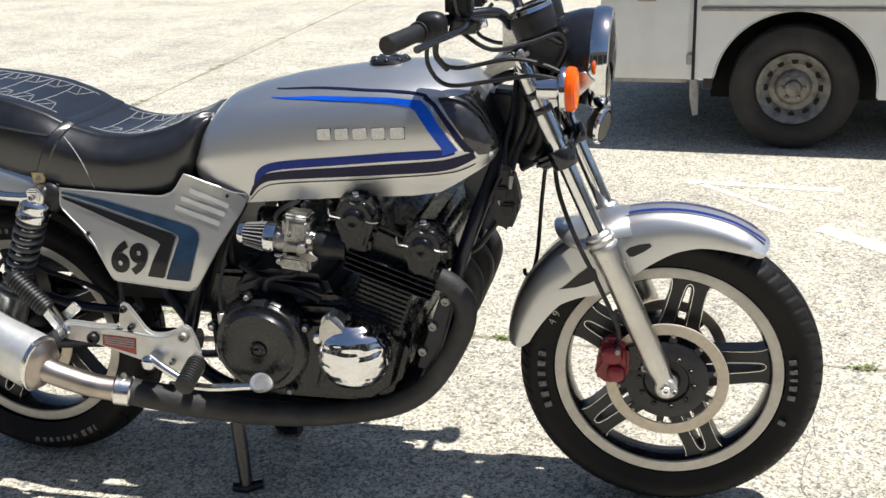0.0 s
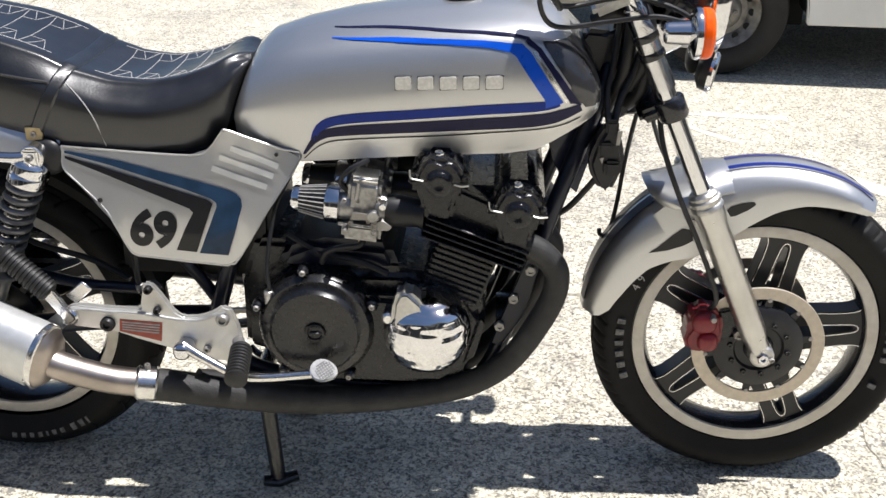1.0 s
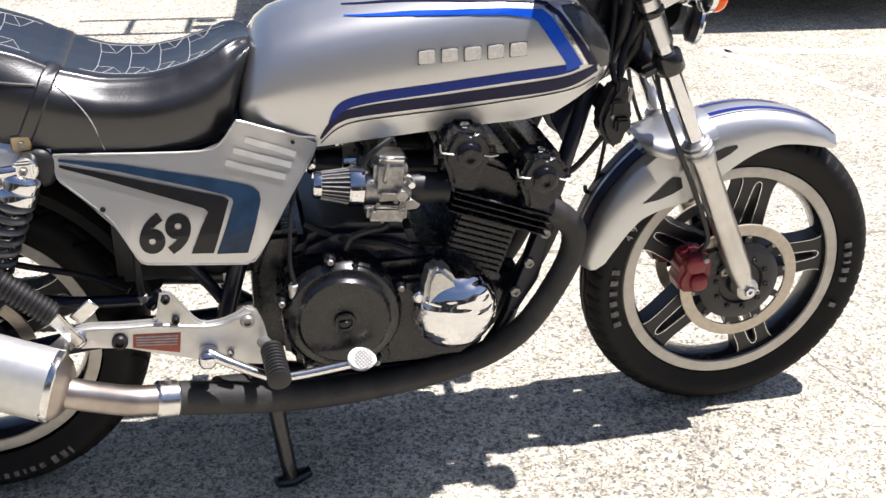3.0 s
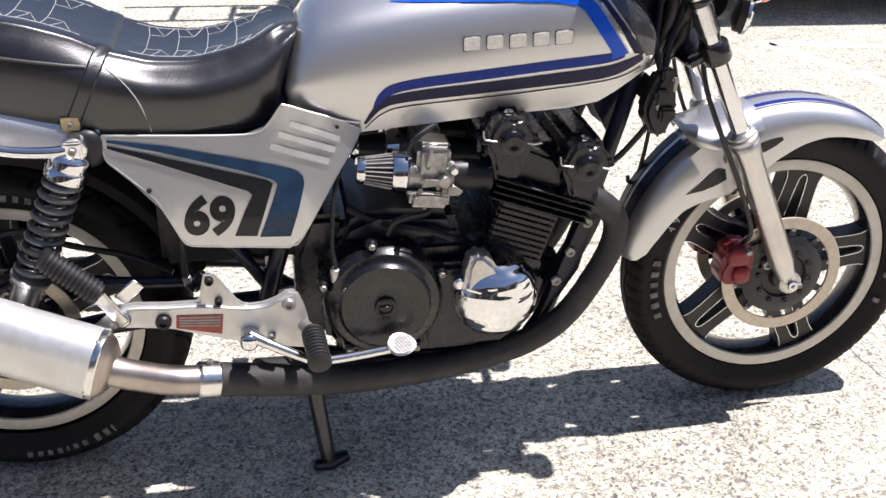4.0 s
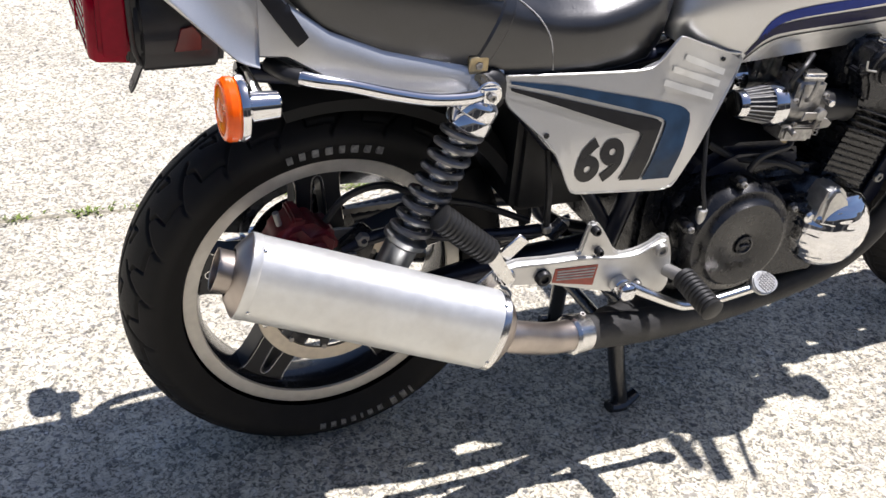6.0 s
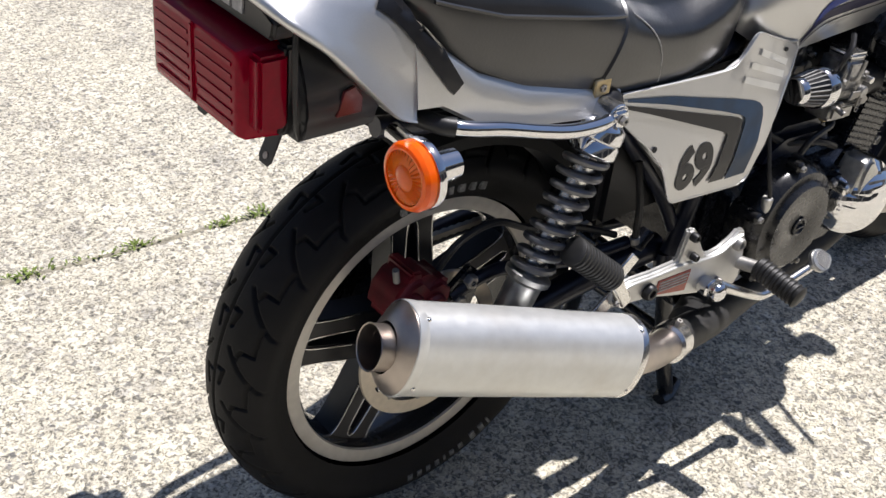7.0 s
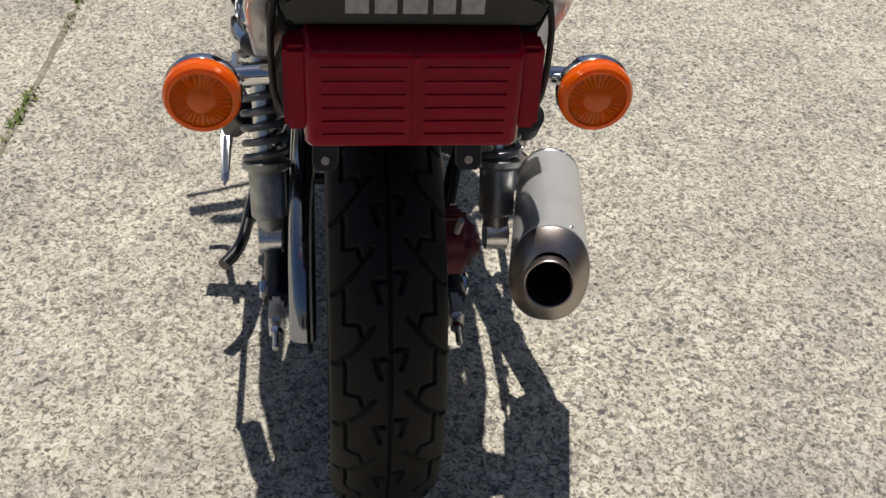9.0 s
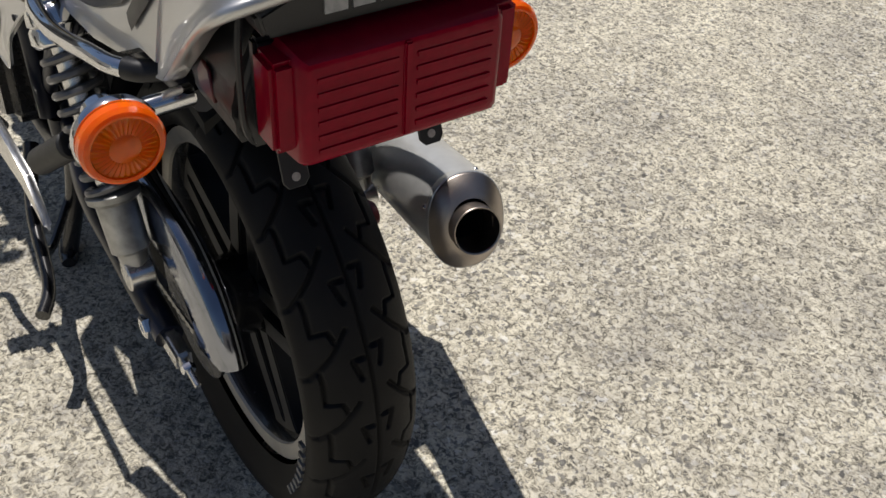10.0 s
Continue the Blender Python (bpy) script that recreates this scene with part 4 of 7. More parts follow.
# strap over the seat
def strap():
    bm = bmesh.new()
    rows = []
    for i in range(41):
        f = -1 + 2 * i / 40
        row = []
        for dx in (-0.014, -0.01, 0.01, 0.014):
            if abs(f) < 0.62:
                x = 0.208 + dx
                p = on_top(SEAT_S, x, f / 0.62 * 0.118, 0.0035 if abs(dx) < 0.012 else 0.0)
            else:
                k = (abs(f) - 0.62) / 0.38
                p = on_side(SEAT_S, 0.203 - 0.055 * k + dx, 0.88 - 0.11 * k, 0.0035 if abs(dx) < 0.012 else 0.0, math.copysign(1, f))
            row.append(bm.verts.new(p))
        rows.append(row)
    for r, q in zip(rows, rows[1:]):
        for k in range(3):
            bm.faces.new((r[k], r[k + 1], q[k + 1], q[k]))
    st = part("seat_strap", bm, VINYL, SEAT, "black strap with a brass end plate")
    for s in (-1, 1):
        c = on_side(SEAT_S, 0.146, 0.772, 0.002, s)
        part("strap_plate", block(c.x - 0.016, c.x + 0.016, c.y - 0.004, c.y + 0.004, c.z - 0.014, c.z + 0.014, 0.002, 1), BRASS, SEAT)
        part("strap_screw", bolt((c.x, c.y + s * 0.003, c.z), (0, s, 0), 0.006, 0.004), STEEL, SEAT)


strap()


# side panels
def shell(outline, y_of, thick, side, bm=None):
    """A panel whose outside follows y_of(x, z)."""
    own = bmesh.new()
    ve = [own.verts.new((x, 0, z)) for x, z in outline]
    f = own.faces.new(ve)
    bmesh.ops.triangulate(own, faces=[f])
    bmesh.ops.subdivide_edges(own, edges=own.edges[:], cuts=3, use_grid_fill=True)
    for v in own.verts:
        v.co.y = side * y_of(v.co.x, v.co.z)
    ret = bmesh.ops.extrude_face_region(own, geom=own.faces[:])
    for v in [g for g in ret["geom"] if isinstance(g, bmesh.types.BMVert)]:
        v.co.y -= side * thick
    bmesh.ops.recalc_face_normals(own, faces=own.faces)
    return own


PANEL_OUT = [(0.193, 0.75), (0.195, 0.712), (0.215, 0.69), (0.264, 0.645), (0.285, 0.615), (0.31, 0.562), (0.322, 0.552), (0.34, 0.549), (0.478, 0.536), (0.497, 0.538), (0.515, 0.55), (0.57, 0.64), (0.63, 0.735), (0.6, 0.75), (0.54, 0.772), (0.5, 0.787), (0.49, 0.782), (0.465, 0.75), (0.43, 0.738), (0.3, 0.743)]
panel_y = lambda x, z: 0.168 + 0.035 * max(0.0, min(1.0, (0.745 - z) / 0.14)) - max(0, x - 0.52) * 0.1
for side in (-1, 1):
    p = part("side_panel", shell(PANEL_OUT, panel_y, 0.006, side), SILVER, BIKE, "silver side cover with dark stripes and a racing number")
    S = surface(p)
    part("panel_rim", tube([(x, side * (panel_y(x, z) - 0.001), z) for x, z in PANEL_OUT + PANEL_OUT[:1]], 0.0022, 6, 3), SILVER, p)
    blue = (([(0.2, 0.7425), (0.3, 0.7265), (0.38, 0.708), (0.443, 0.694), (0.49, 0.682), (0.507, 0.677), (0.518, 0.671), (0.5235, 0.664)], [(0.2, 0.7385), (0.289, 0.7165), (0.419, 0.679), (0.471, 0.6615), (0.4775, 0.656)], 26), ([(0.5235, 0.664), (0.525, 0.65), (0.515, 0.615), (0.496, 0.5575)], [(0.4775, 0.656), (0.4785, 0.65), (0.463, 0.61), (0.4425, 0.5605)], 16))
    dark = (([(0.2, 0.7335), (0.289, 0.7085), (0.38, 0.683), (0.4635, 0.66), (0.471, 0.654)], [(0.2, 0.7285), (0.258, 0.7075), (0.345, 0.675), (0.431, 0.643), (0.4345, 0.637)], 24), ([(0.471, 0.654), (0.455, 0.61), (0.4375, 0.5625)], [(0.4345, 0.637), (0.42, 0.61), (0.3995, 0.5655)], 14))
    part("blue_band", band(S, blue, 0.003, side), DARKBLUE, p)
    part("charcoal_band", band(S, dark, 0.0032, side), CHARCOAL, p)
    # louvres laid flat in brighter metal: sunlight on slanted slats put into the colour
    for (x0, z0), (x1, z1) in (((0.507, 0.7555), (0.591, 0.7205)), ((0.486, 0.738), (0.582, 0.703)), ((0.471, 0.718), (0.57, 0.684))):
        part("sunlit_louvre", stripe(S, [(x0, z0), (x1, z1)], 0.0105, 0.003, side, smooth=False), BRUSHED, p)
    for x, z, r in ((0.262, 0.655, 0.005), (0.588, 0.742, 0.004)):
        c = on_side(S, x, z, 0, side)
        part("panel_screw", bolt((c.x, c.y, c.z), (0, side, 0), r, 0.003), PLASTIC, p)
    bm = text_bmesh("69", 0.098, 0.0046, 0.14)
    bmesh.ops.triangulate(bm, faces=bm.faces[:])
    bmesh.ops.subdivide_edges(bm, edges=bm.edges[:], cuts=1)
    for v in bm.verts:
        x = 0.313 + v.co.x * 0.86 if side < 0 else 0.42 - v.co.x * 0.86
        v.co = on_side(S, x, 0.577 + v.co.y * 0.92 - 0.07 * (x - 0.313), 0.0016, side)
    part("race_number", bm, CHARCOAL, p)

# tail cowl
TAIL = [
    # x, lower edge height, lower half width, upper edge height, upper half width
    (0.19, 0.722, 0.16, 0.762, 0.157),
    (0.1, 0.73, 0.163, 0.779, 0.159),
    (0.0, 0.745, 0.163, 0.803, 0.158),
    (-0.08, 0.768, 0.16, 0.836, 0.154),
    (-0.14, 0.803, 0.154, 0.88, 0.146),
    (-0.178, 0.806, 0.152, 0.922, 0.134),
    (-0.215, 0.826, 0.152, 0.958, 0.12),
    (-0.27, 0.884, 0.153, 0.974, 0.128),
    (-0.33, 0.938, 0.154, 0.974, 0.144),
    (-0.358, 0.953, 0.152, 0.969, 0.148),
]


STRIPE_PATH = [(-0.119, 0.827), (-0.141, 0.858), (-0.168, 0.899), (-0.196, 0.933), (-0.218, 0.951)]


def tail_cowl():
    strips = []
    for side in (-1, 1):
        rows = []
        for x, zl, wl, zu, wu in TAIL[:6]:
            pts = [(wl - 0.006, zl), (wl + 0.004, zl + 0.006), (wl + 0.004 + (wu - wl) * 0.5, (zl + zu) / 2), (wu, zu - 0.006), (wu - 0.008, zu), (wu - 0.012, zu - 0.004), (wl - 0.006 + (wu - wl) * 0.5, (zl + zu) / 2)]
            rows.append([(x, side * y, z) for y, z in pts])
        strips.append(loft(rows))
    # hood: a deck whose edge flares into one rounded lip that sweeps down both sides
    edge = [(-0.178, 0.157, 0.796), (-0.207, 0.159, 0.81), (-0.24, 0.16, 0.843), (-0.28, 0.161, 0.884), (-0.315, 0.16, 0.918), (-0.343, 0.155, 0.94), (-0.358, 0.143, 0.951), (-0.366, 0.118, 0.958), (-0.371, 0.07, 0.965), (-0.372, 0.0, 0.968)]
    ridge = [(-0.178, 0.135, 0.917), (-0.207, 0.127, 0.94), (-0.24, 0.121, 0.953), (-0.28, 0.117, 0.961), (-0.305, 0.115, 0.965), (-0.325, 0.11, 0.968), (-0.335, 0.1, 0.971), (-0.34, 0.08, 0.974), (-0.343, 0.045, 0.978), (-0.344, 0.0, 0.98)]
    full = lambda c: smooth_path([(x, -y, z) for x, y, z in c] + [(x, y, z) for x, y, z in c[-2::-1]], 4)
    E, R = full(edge), full(ridge)
    levels = []
    for k, (e, r) in enumerate(zip(E, R)):
        inward = (Vector((r.x, r.y, 0)) - Vector((e.x, e.y, 0))).normalized()
        f = min(k, len(E) - 1 - k) / 8
        t = 0.35 + 0.65 * min(1.0, f / 2.5)
        up = Vector((0, 0, 1))
        lip = [e + inward * 0.02 - up * 0.01 * t, e + inward * 0.006 - up * 0.0095 * t, e + inward * 0.001 - up * 0.007 * t, e - inward * 0.001 - up * 0.002 * t, e + inward * 0.001 * t + up * 0.003 * t, e + inward * 0.005 * t + up * 0.006 * t]
        body = [e.lerp(r, 0.45) - up * 0.002 * t, e.lerp(r, 0.8) + up * 0.001, r + inward * 0.004 + up * 0.0015]
        zr = float(np.interp(-r.x, [0.178, 0.207, 0.24, 0.28, 0.325, 0.344], [0.917, 0.94, 0.953, 0.961, 0.969, 0.9715]))
        crown = float(np.interp(-r.x, [0.178, 0.22, 0.26, 0.3, 0.344], [0.036, 0.034, 0.029, 0.02, 0.008]))
        half = max(abs(r.y), 0.112)
        deck = [Vector((r.x, r.y * s, zr + 0.002 + crown * (1 - (r.y * s / half) ** 2))) for s in (0.93, 0.8, 0.6, 0.4, 0.2, 0.0)]
        levels.append(lip + body + deck)
    bm = bmesh.new()
    vs = [[bm.verts.new(p) for p in row] for row in levels]
    for a, b in zip(vs, vs[1:]):
        for k in range(len(a) - 1):
            try:
                bm.faces.new((a[k], a[k + 1], b[k + 1], b[k]))
            except ValueError:
                pass
    cowl = part("tail_cowl", bm, SILVER, BIKE, "silver tail cowl with a black stripe", 70)
    D = surface(cowl)
    for side, strip in zip((-1, 1), strips):
        sd = part("cowl_side", strip, SILVER, cowl, "", 50)
        vs, fs = [], []
        for ob in (cowl, sd):
            n = len(vs)
            vs += [v.co.copy() for v in ob.data.vertices]
            fs += [tuple(n + k for k in q.vertices) for q in ob.data.polygons]
        both = BVHTree.FromPolygons(vs, fs)
        part("cowl_stripe", stripe(both, STRIPE_PATH, [0.02, 0.024, 0.028, 0.032, 0.034], 0.003, side), CHARCOAL, cowl)
    bm = bmesh.new()
    prev = None
    for k in range(25):
        y = 0.112 * (-1 + k / 12)
        bend = 0.004 * (y / 0.112) ** 4
        row = [bm.verts.new(on_top(D, x + bend, y, 0.0016)) for x in (-0.222, -0.238, -0.254, -0.27)]
        if prev:
            for i in range(3):
                bm.faces.new((prev[i], prev[i + 1], row[i + 1], row[i]))
        prev = row
    part("deck_stripe", bm, CHARCOAL, cowl)
    cowl.location.y = -0.008
    return cowl


tail_cowl()
# black panel under the lip, tail lamp
panel = part("tail_panel", prism([(-0.13, 0.79), (0.13, 0.79), (0.142, 0.82), (0.14, 0.85), (0.124, 0.895), (0.1, 0.932), (-0.1, 0.932), (-0.124, 0.895), (-0.14, 0.85), (-0.142, 0.82)], -0.335, -0.22, 0.01, 3, axis="x"), FIN, BIKE, "black plastic panel around the tail lamp")
panel.location.y = -0.01
part("lamp_hood", prism([(-0.118, 0.918), (0.118, 0.918), (0.124, 0.926), (0.128, 0.944), (0.1, 0.955), (0.0, 0.96), (-0.1, 0.955), (-0.128, 0.944), (-0.124, 0.926)], -0.3625, -0.32, 0.006, 3, axis="x"), FIN, panel)
for s in (-1, 1):
    part("hood_edge", tube([(-0.338, s * 0.132, 0.935), (-0.342, s * 0.137, 0.9), (-0.338, s * 0.135, 0.83), (-0.325, s * 0.122, 0.797)], 0.0035, 8), PLASTIC, panel)
    part("side_reflector", prism([(-0.288, 0.822), (-0.252, 0.822), (-0.252, 0.842), (-0.263, 0.856), (-0.278, 0.853)], s * 0.1405 - 0.002, s * 0.1405 + 0.002, 0.001, 1), REFLECTOR, panel)
for o in plain_shapes(0.0165, (0.022, 0.021, 0.023, 0.021, 0.022), 0.0055):
    part("lettering_block", prism([(0.066 - u, 0.932 + v) for u, v in o], -0.3645, -0.361, 0.0, 1, axis="x"), LETTER, panel)


def tail_lamp():
    base = part("tail_lamp", prism([(-0.12, 0.798), (0.12, 0.798), (0.13, 0.82), (0.13, 0.912), (-0.13, 0.912), (-0.13, 0.82)], -0.345, -0.33, 0.004, 2, axis="x"), PLASTIC, BIKE, "wide ribbed dark red tail lamp")
    rows = []
    for x, iy, iz in ((-0.34, 0.0, 0.0), (-0.382, 0.003, 0.003), (-0.39, 0.008, 0.007), (-0.392, 0.014, 0.012)):
        w, z0, z1 = 0.114 - iy, 0.796 + iz, 0.911 - iz
        rows.append([(x, -w, z0 + 0.005), (x, -w + 0.005, z0), (x, w - 0.005, z0), (x, w, z0 + 0.005), (x, w, z1 - 0.006), (x, w - 0.006, z1), (x, -w + 0.006, z1), (x, -w, z1 - 0.006)])
    part("lens", loft(rows), REDLENS, base)
    for s in (-1, 1):
        part("side_lens", block(-0.38, -0.34, s * 0.118 - 0.014, s * 0.118 + 0.014, 0.814, 0.905, 0.005), REDLENS, base)
        for k in range(6):
            z = 0.8095 + k * 0.0145
            part("lens_rib", block(-0.3935, -0.385, s * 0.052 - 0.046, s * 0.052 + 0.046, z, z + 0.0128, 0.0045, 3), REDLENS, base)
    part("lens_divider", block(-0.395, -0.388, -0.0045, 0.0045, 0.806, 0.904, 0.002, 2), REDLENS, base)
    base.location.y = -0.01
    base.scale.y = 0.95
    return base


tail_lamp()
for s in (-1, 1):
    bend = Matrix.Translation((-0.302, 0, 0.8)) @ Matrix.Rotation(radians(24), 4, "Y") @ Matrix.Translation((0.302, 0, -0.8))
    br = prism([(s * 0.062, 0.8), (s * 0.088, 0.8), (s * 0.09, 0.737), (s * 0.085, 0.73), (s * 0.068, 0.73), (s * 0.062, 0.737)], -0.3115, -0.3085, 0.0008, 1, axis="x")
    bmesh.ops.transform(br, matrix=bend, verts=br.verts)
    tab = part("plate_bracket", br, FIN, BIKE)
    hole = revolve([(0, 0.0045), (0.0006, 0.0045)], (-0.3118, s * 0.076, 0.741), (-1, 0, 0), 12)
    bmesh.ops.transform(hole, matrix=bend, verts=hole.verts)
    part("bracket_hole", hole, LETTER, tab)


def turn_signal(name, p, face, stem_to, label):
    """Round amber lens in a chrome bullet on a short stalk. face: the way that the lens looks."""
    p, face = Vector(p), Vector(face).normalized()
    body = part(name, revolve([(0.0, 0.0425), (0.004, 0.044), (0.01, 0.043), (0.015, 0.034), (0.018, 0.021), (0.055, 0.0185), (0.058, 0.015), (0.058, 0.004)], p - face * 0.006, -face, 32), CHROME, BIKE, label)
    # lens with a plain rim, fluted band and bright middle
    side = face.orthogonal().normalized()
    up = face.cross(side)
    def turned(profile):
        return [[p + face * (h - 0.006 - (flute if k % 2 else 0)) + (side * math.cos(a) + up * math.sin(a)) * r for k, a in enumerate(np.linspace(0, 2 * math.pi, 64, endpoint=False))] for h, r, flute in profile]

    part("lens", loft(turned(((0.0, 0.04, 0), (0.004, 0.0425, 0), (0.013, 0.0425, 0), (0.0185, 0.0395, 0), (0.02, 0.036, 0), (0.0198, 0.0335, 0), (0.014, 0.033, 0)))), AMBER, body, "", 25)
    part("lens_centre", loft(turned(((0.0135, 0.0332, 0), (0.0185, 0.0328, 0.001), (0.0205, 0.027, 0.0022), (0.0212, 0.018, 0.0022), (0.0195, 0.0155, 0), (0.021, 0.013, 0), (0.0225, 0.007, 0), (0.023, 0.002, 0)))), AMBERDARK, body, "", 25)
    part("stalk", rod(p - face * 0.04, stem_to, 0.011, 0.0125), CHROME, body)
    return body


for s in (-1, 1):
    turn_signal("rear_turn_signal", (-0.234, s * 0.2205 - 0.0115, 0.772), (-1, 0, 0), (-0.197, s * 0.13 - 0.01, 0.779), "round amber rear turn signal on a chrome stalk")
    turn_signal("front_turn_signal", (1.322, s * 0.2, 0.985), (1, 0, 0), (1.275, s * 0.11, 0.975), "round amber front turn signal on a chrome stalk")
    # grab rail
    part("grab_rail", tube([(0.15, s * 0.188 - 0.006, 0.741), (0.12, s * 0.196 - 0.006, 0.738), (0.06, s * 0.197 - 0.006, 0.742), (0.0, s * 0.194 - 0.006, 0.755), (-0.06, s * 0.188 - 0.006, 0.771), (-0.11, s * 0.178 - 0.006, 0.779), (-0.14, s * 0.155 - 0.006, 0.782), (-0.155, s * 0.12 - 0.006, 0.784)], 0.0105, 12), CHROME, BIKE, "chrome tubular grab rail")
    part("rail_sleeve", tube([(-0.124, s * 0.169 - 0.006, 0.7805), (-0.14, s * 0.155 - 0.006, 0.782), (-0.155, s * 0.12 - 0.006, 0.784)], 0.0125, 12), PLASTIC, BIKE, "black rubber sleeve over the rail end")


# shock absorbers
GREYBODY = material("dull_grey_damper_metal", (0.42, 0.42, 0.41), 0.32, 0.8, 0, 0.2, 60, 0.1, 400, (0.06, 0.058, 0.055), 18, 0.4)


def shock(side):
    top, bot = Vector((0.15, side * 0.176 - 0.009, 0.738)), Vector((-0.002, side * 0.168 - 0.012, 0.4))
    d = (bot - top).normalized()
    L = (bot - top).length
    body = part("shock_absorber", rod(top + d * 0.03, bot, 0.017), POLISHED, BIKE, "shock absorber with a black coil spring and chrome cap")
    bm = bmesh.new()
    s1 = d.orthogonal().normalized()
    s2 = d.cross(s1)
    turns, n = 9.5, 240
    path = [top + d * (0.05 + (L - 0.168) * i / n) + (s1 * math.cos(2 * math.pi * turns * i / n) + s2 * math.sin(2 * math.pi * turns * i / n)) * 0.0285 for i in range(n + 1)]
    tube(path, 0.0058, 8, bm=bm, smooth=False)
    part("coil_spring", bm, COIL, body)
    part("top_cap", revolve([(0.006, 0.014), (0.009, 0.025), (0.016, 0.033), (0.021, 0.0345), (0.034, 0.0355), (0.037, 0.033), (0.041, 0.036), (0.056, 0.037), (0.06, 0.034), (0.062, 0.03)], top, d, 28), CHROME, body)
    part("lower_cup", revolve([(L - 0.118, 0.03), (L - 0.114, 0.036), (L - 0.106, 0.035), (L - 0.1, 0.027), (L - 0.035, 0.026), (L - 0.03, 0.02), (L - 0.01, 0.018)], top, d, 24), GREYBODY, body)
    part("top_eye", revolve([(-0.018, 0.02), (-0.016, 0.022), (0.016, 0.022), (0.018, 0.02)], top, (0, 1, 0), 20), POLISHED, body)
    part("bottom_eye", revolve([(-0.018, 0.02), (-0.016, 0.022), (0.016, 0.022), (0.018, 0.02)], bot, (0, 1, 0), 20), POLISHED, body)
    part("top_nut", bolt(top + Vector((0, side * 0.026, 0.002)), (0, side, 0), 0.007, 0.006), STEEL, body)
    part("rail_clamp", block(top.x - 0.015, top.x + 0.014, top.y + side * 0.02 - 0.005, top.y + side * 0.02 + 0.005, top.z - 0.012, top.z + 0.016, 0.004), CHROME, body)
    part("mount_cover", pebble((top.x + 0.012, top.y - side * 0.026, top.z - 0.01), (0.036, 0.024, 0.036), 0.8), PLASTIC, body)
    return body


for s in (-1, 1):
    shock(s)


# darker copy of the caliper red: shade put into the colour, with some grime
SHADEDRED = material("shaded_red_caliper_paint", (0.13, 0.005, 0.01), 0.5, 0, 0.1, 0.3, 50, 0.15, 300, (0.04, 0.012, 0.012), 20, 0.5)


# frame
def frame_tubes():
    f = part("frame", tube([(1.2, 0, 0.9), (1.0, 0, 0.86), (0.75, 0, 0.8), (0.55, 0, 0.76)], 0.022, 12), FRAME, BIKE, "dark blue-black tubular frame")
    part("steering_head", rod((1.251, 0, 0.775), (1.185, 0, 0.925), 0.034), FRAME, f)
    part("headstock_gusset", prism([(1.14, 0.79), (1.19, 0.765), (1.225, 0.765), (1.25, 0.78), (1.235, 0.84), (1.195, 0.925), (1.14, 0.93), (1.1, 0.85)], -0.034, 0.034, 0.01, 2), FRAME, f)
    part("head_brace", rod((1.195, 0, 0.752), (1.25, 0, 0.782), 0.009), FRAME, f)
    for s in (-1, 1):
        part("down_tube", tube([(1.19, s * 0.03, 0.86), (1.15, s * 0.08, 0.76), (1.09, s * 0.115, 0.6), (1.02, s * 0.12, 0.38), (0.97, s * 0.12, 0.26), (0.9, s * 0.12, 0.22), (0.6, s * 0.12, 0.23), (0.47, s * 0.125, 0.28), (0.44, s * 0.13, 0.36)], 0.016, 12), FRAME, f)
        part("seat_rail", tube([(0.62, s * 0.06, 0.74), (0.5, s * 0.11, 0.72), (0.3, s * 0.125, 0.705), (0.1, s * 0.125, 0.71), (-0.2, s * 0.11, 0.75)], 0.014, 10), FRAME, f)
        part("rear_upright", tube([(0.56, s * 0.12, 0.69), (0.49, s * 0.135, 0.52), (0.44, s * 0.14, 0.36)], 0.017, 10), FRAME, f)
        part("stay_tube", tube([(0.45, s * 0.13, 0.4), (0.38, s * 0.13, 0.5), (0.2, s * 0.135, 0.7)], 0.012, 10), FRAME, f)
        part("gusset", prism([(1.2, 0.84), (1.165, 0.705), (1.14, 0.62), (1.115, 0.64), (1.088, 0.69), (1.08, 0.73), (1.12, 0.82)], s * 0.052 - 0.004, s * 0.052 + 0.004, 0.002, 1), NAVYFRAME, f)
        # engine mounting plate with its holes
        pl = part("engine_mount_plate", prism([(1.075, 0.52), (1.05, 0.53), (1.0, 0.39), (0.985, 0.34), (1.005, 0.335), (1.045, 0.4)], s * 0.15 - 0.003, s * 0.15 + 0.003, 0.002, 1), FRAME, f)
        for x, z in ((1.055, 0.5), (1.025, 0.44), (1.0, 0.38)):
            part("mount_bolt", bolt((x, s * 0.153, z), (0, s, 0), 0.011, 0.008), STEEL, pl)
    f.location.z = 0.02
    return f


frame_tubes()
for s, out in ((-1, 0.112), (1, 0.148)):
    arm = part("swingarm", tube([(0.45, s * 0.1, 0.37), (0.25, s * (out - 0.008), 0.365), (0.1, s * out, 0.352), (-0.07, s * out, 0.335)], [0.026, 0.024, 0.02, 0.02], 12), FRAME, BIKE, "dark tubular rear swingarm")
    part("axle_adjuster", block(-0.125, -0.02, s * out - 0.011, s * out + 0.011, 0.318, 0.35, 0.005), POLISHED, arm)
    part("axle_nut", bolt((RX, s * (out + 0.012), RZ), (0, s, 0), 0.017, 0.014), CHROME, arm)
    part("adjuster_bolt", rod((-0.12, s * out, 0.333), (-0.165, s * out, 0.328), 0.0045), POLISHED, arm)
    part("lock_nut", bolt((-0.13, s * out, 0.332), (-1, 0, -0.1), 0.01, 0.009), CHROME, arm)
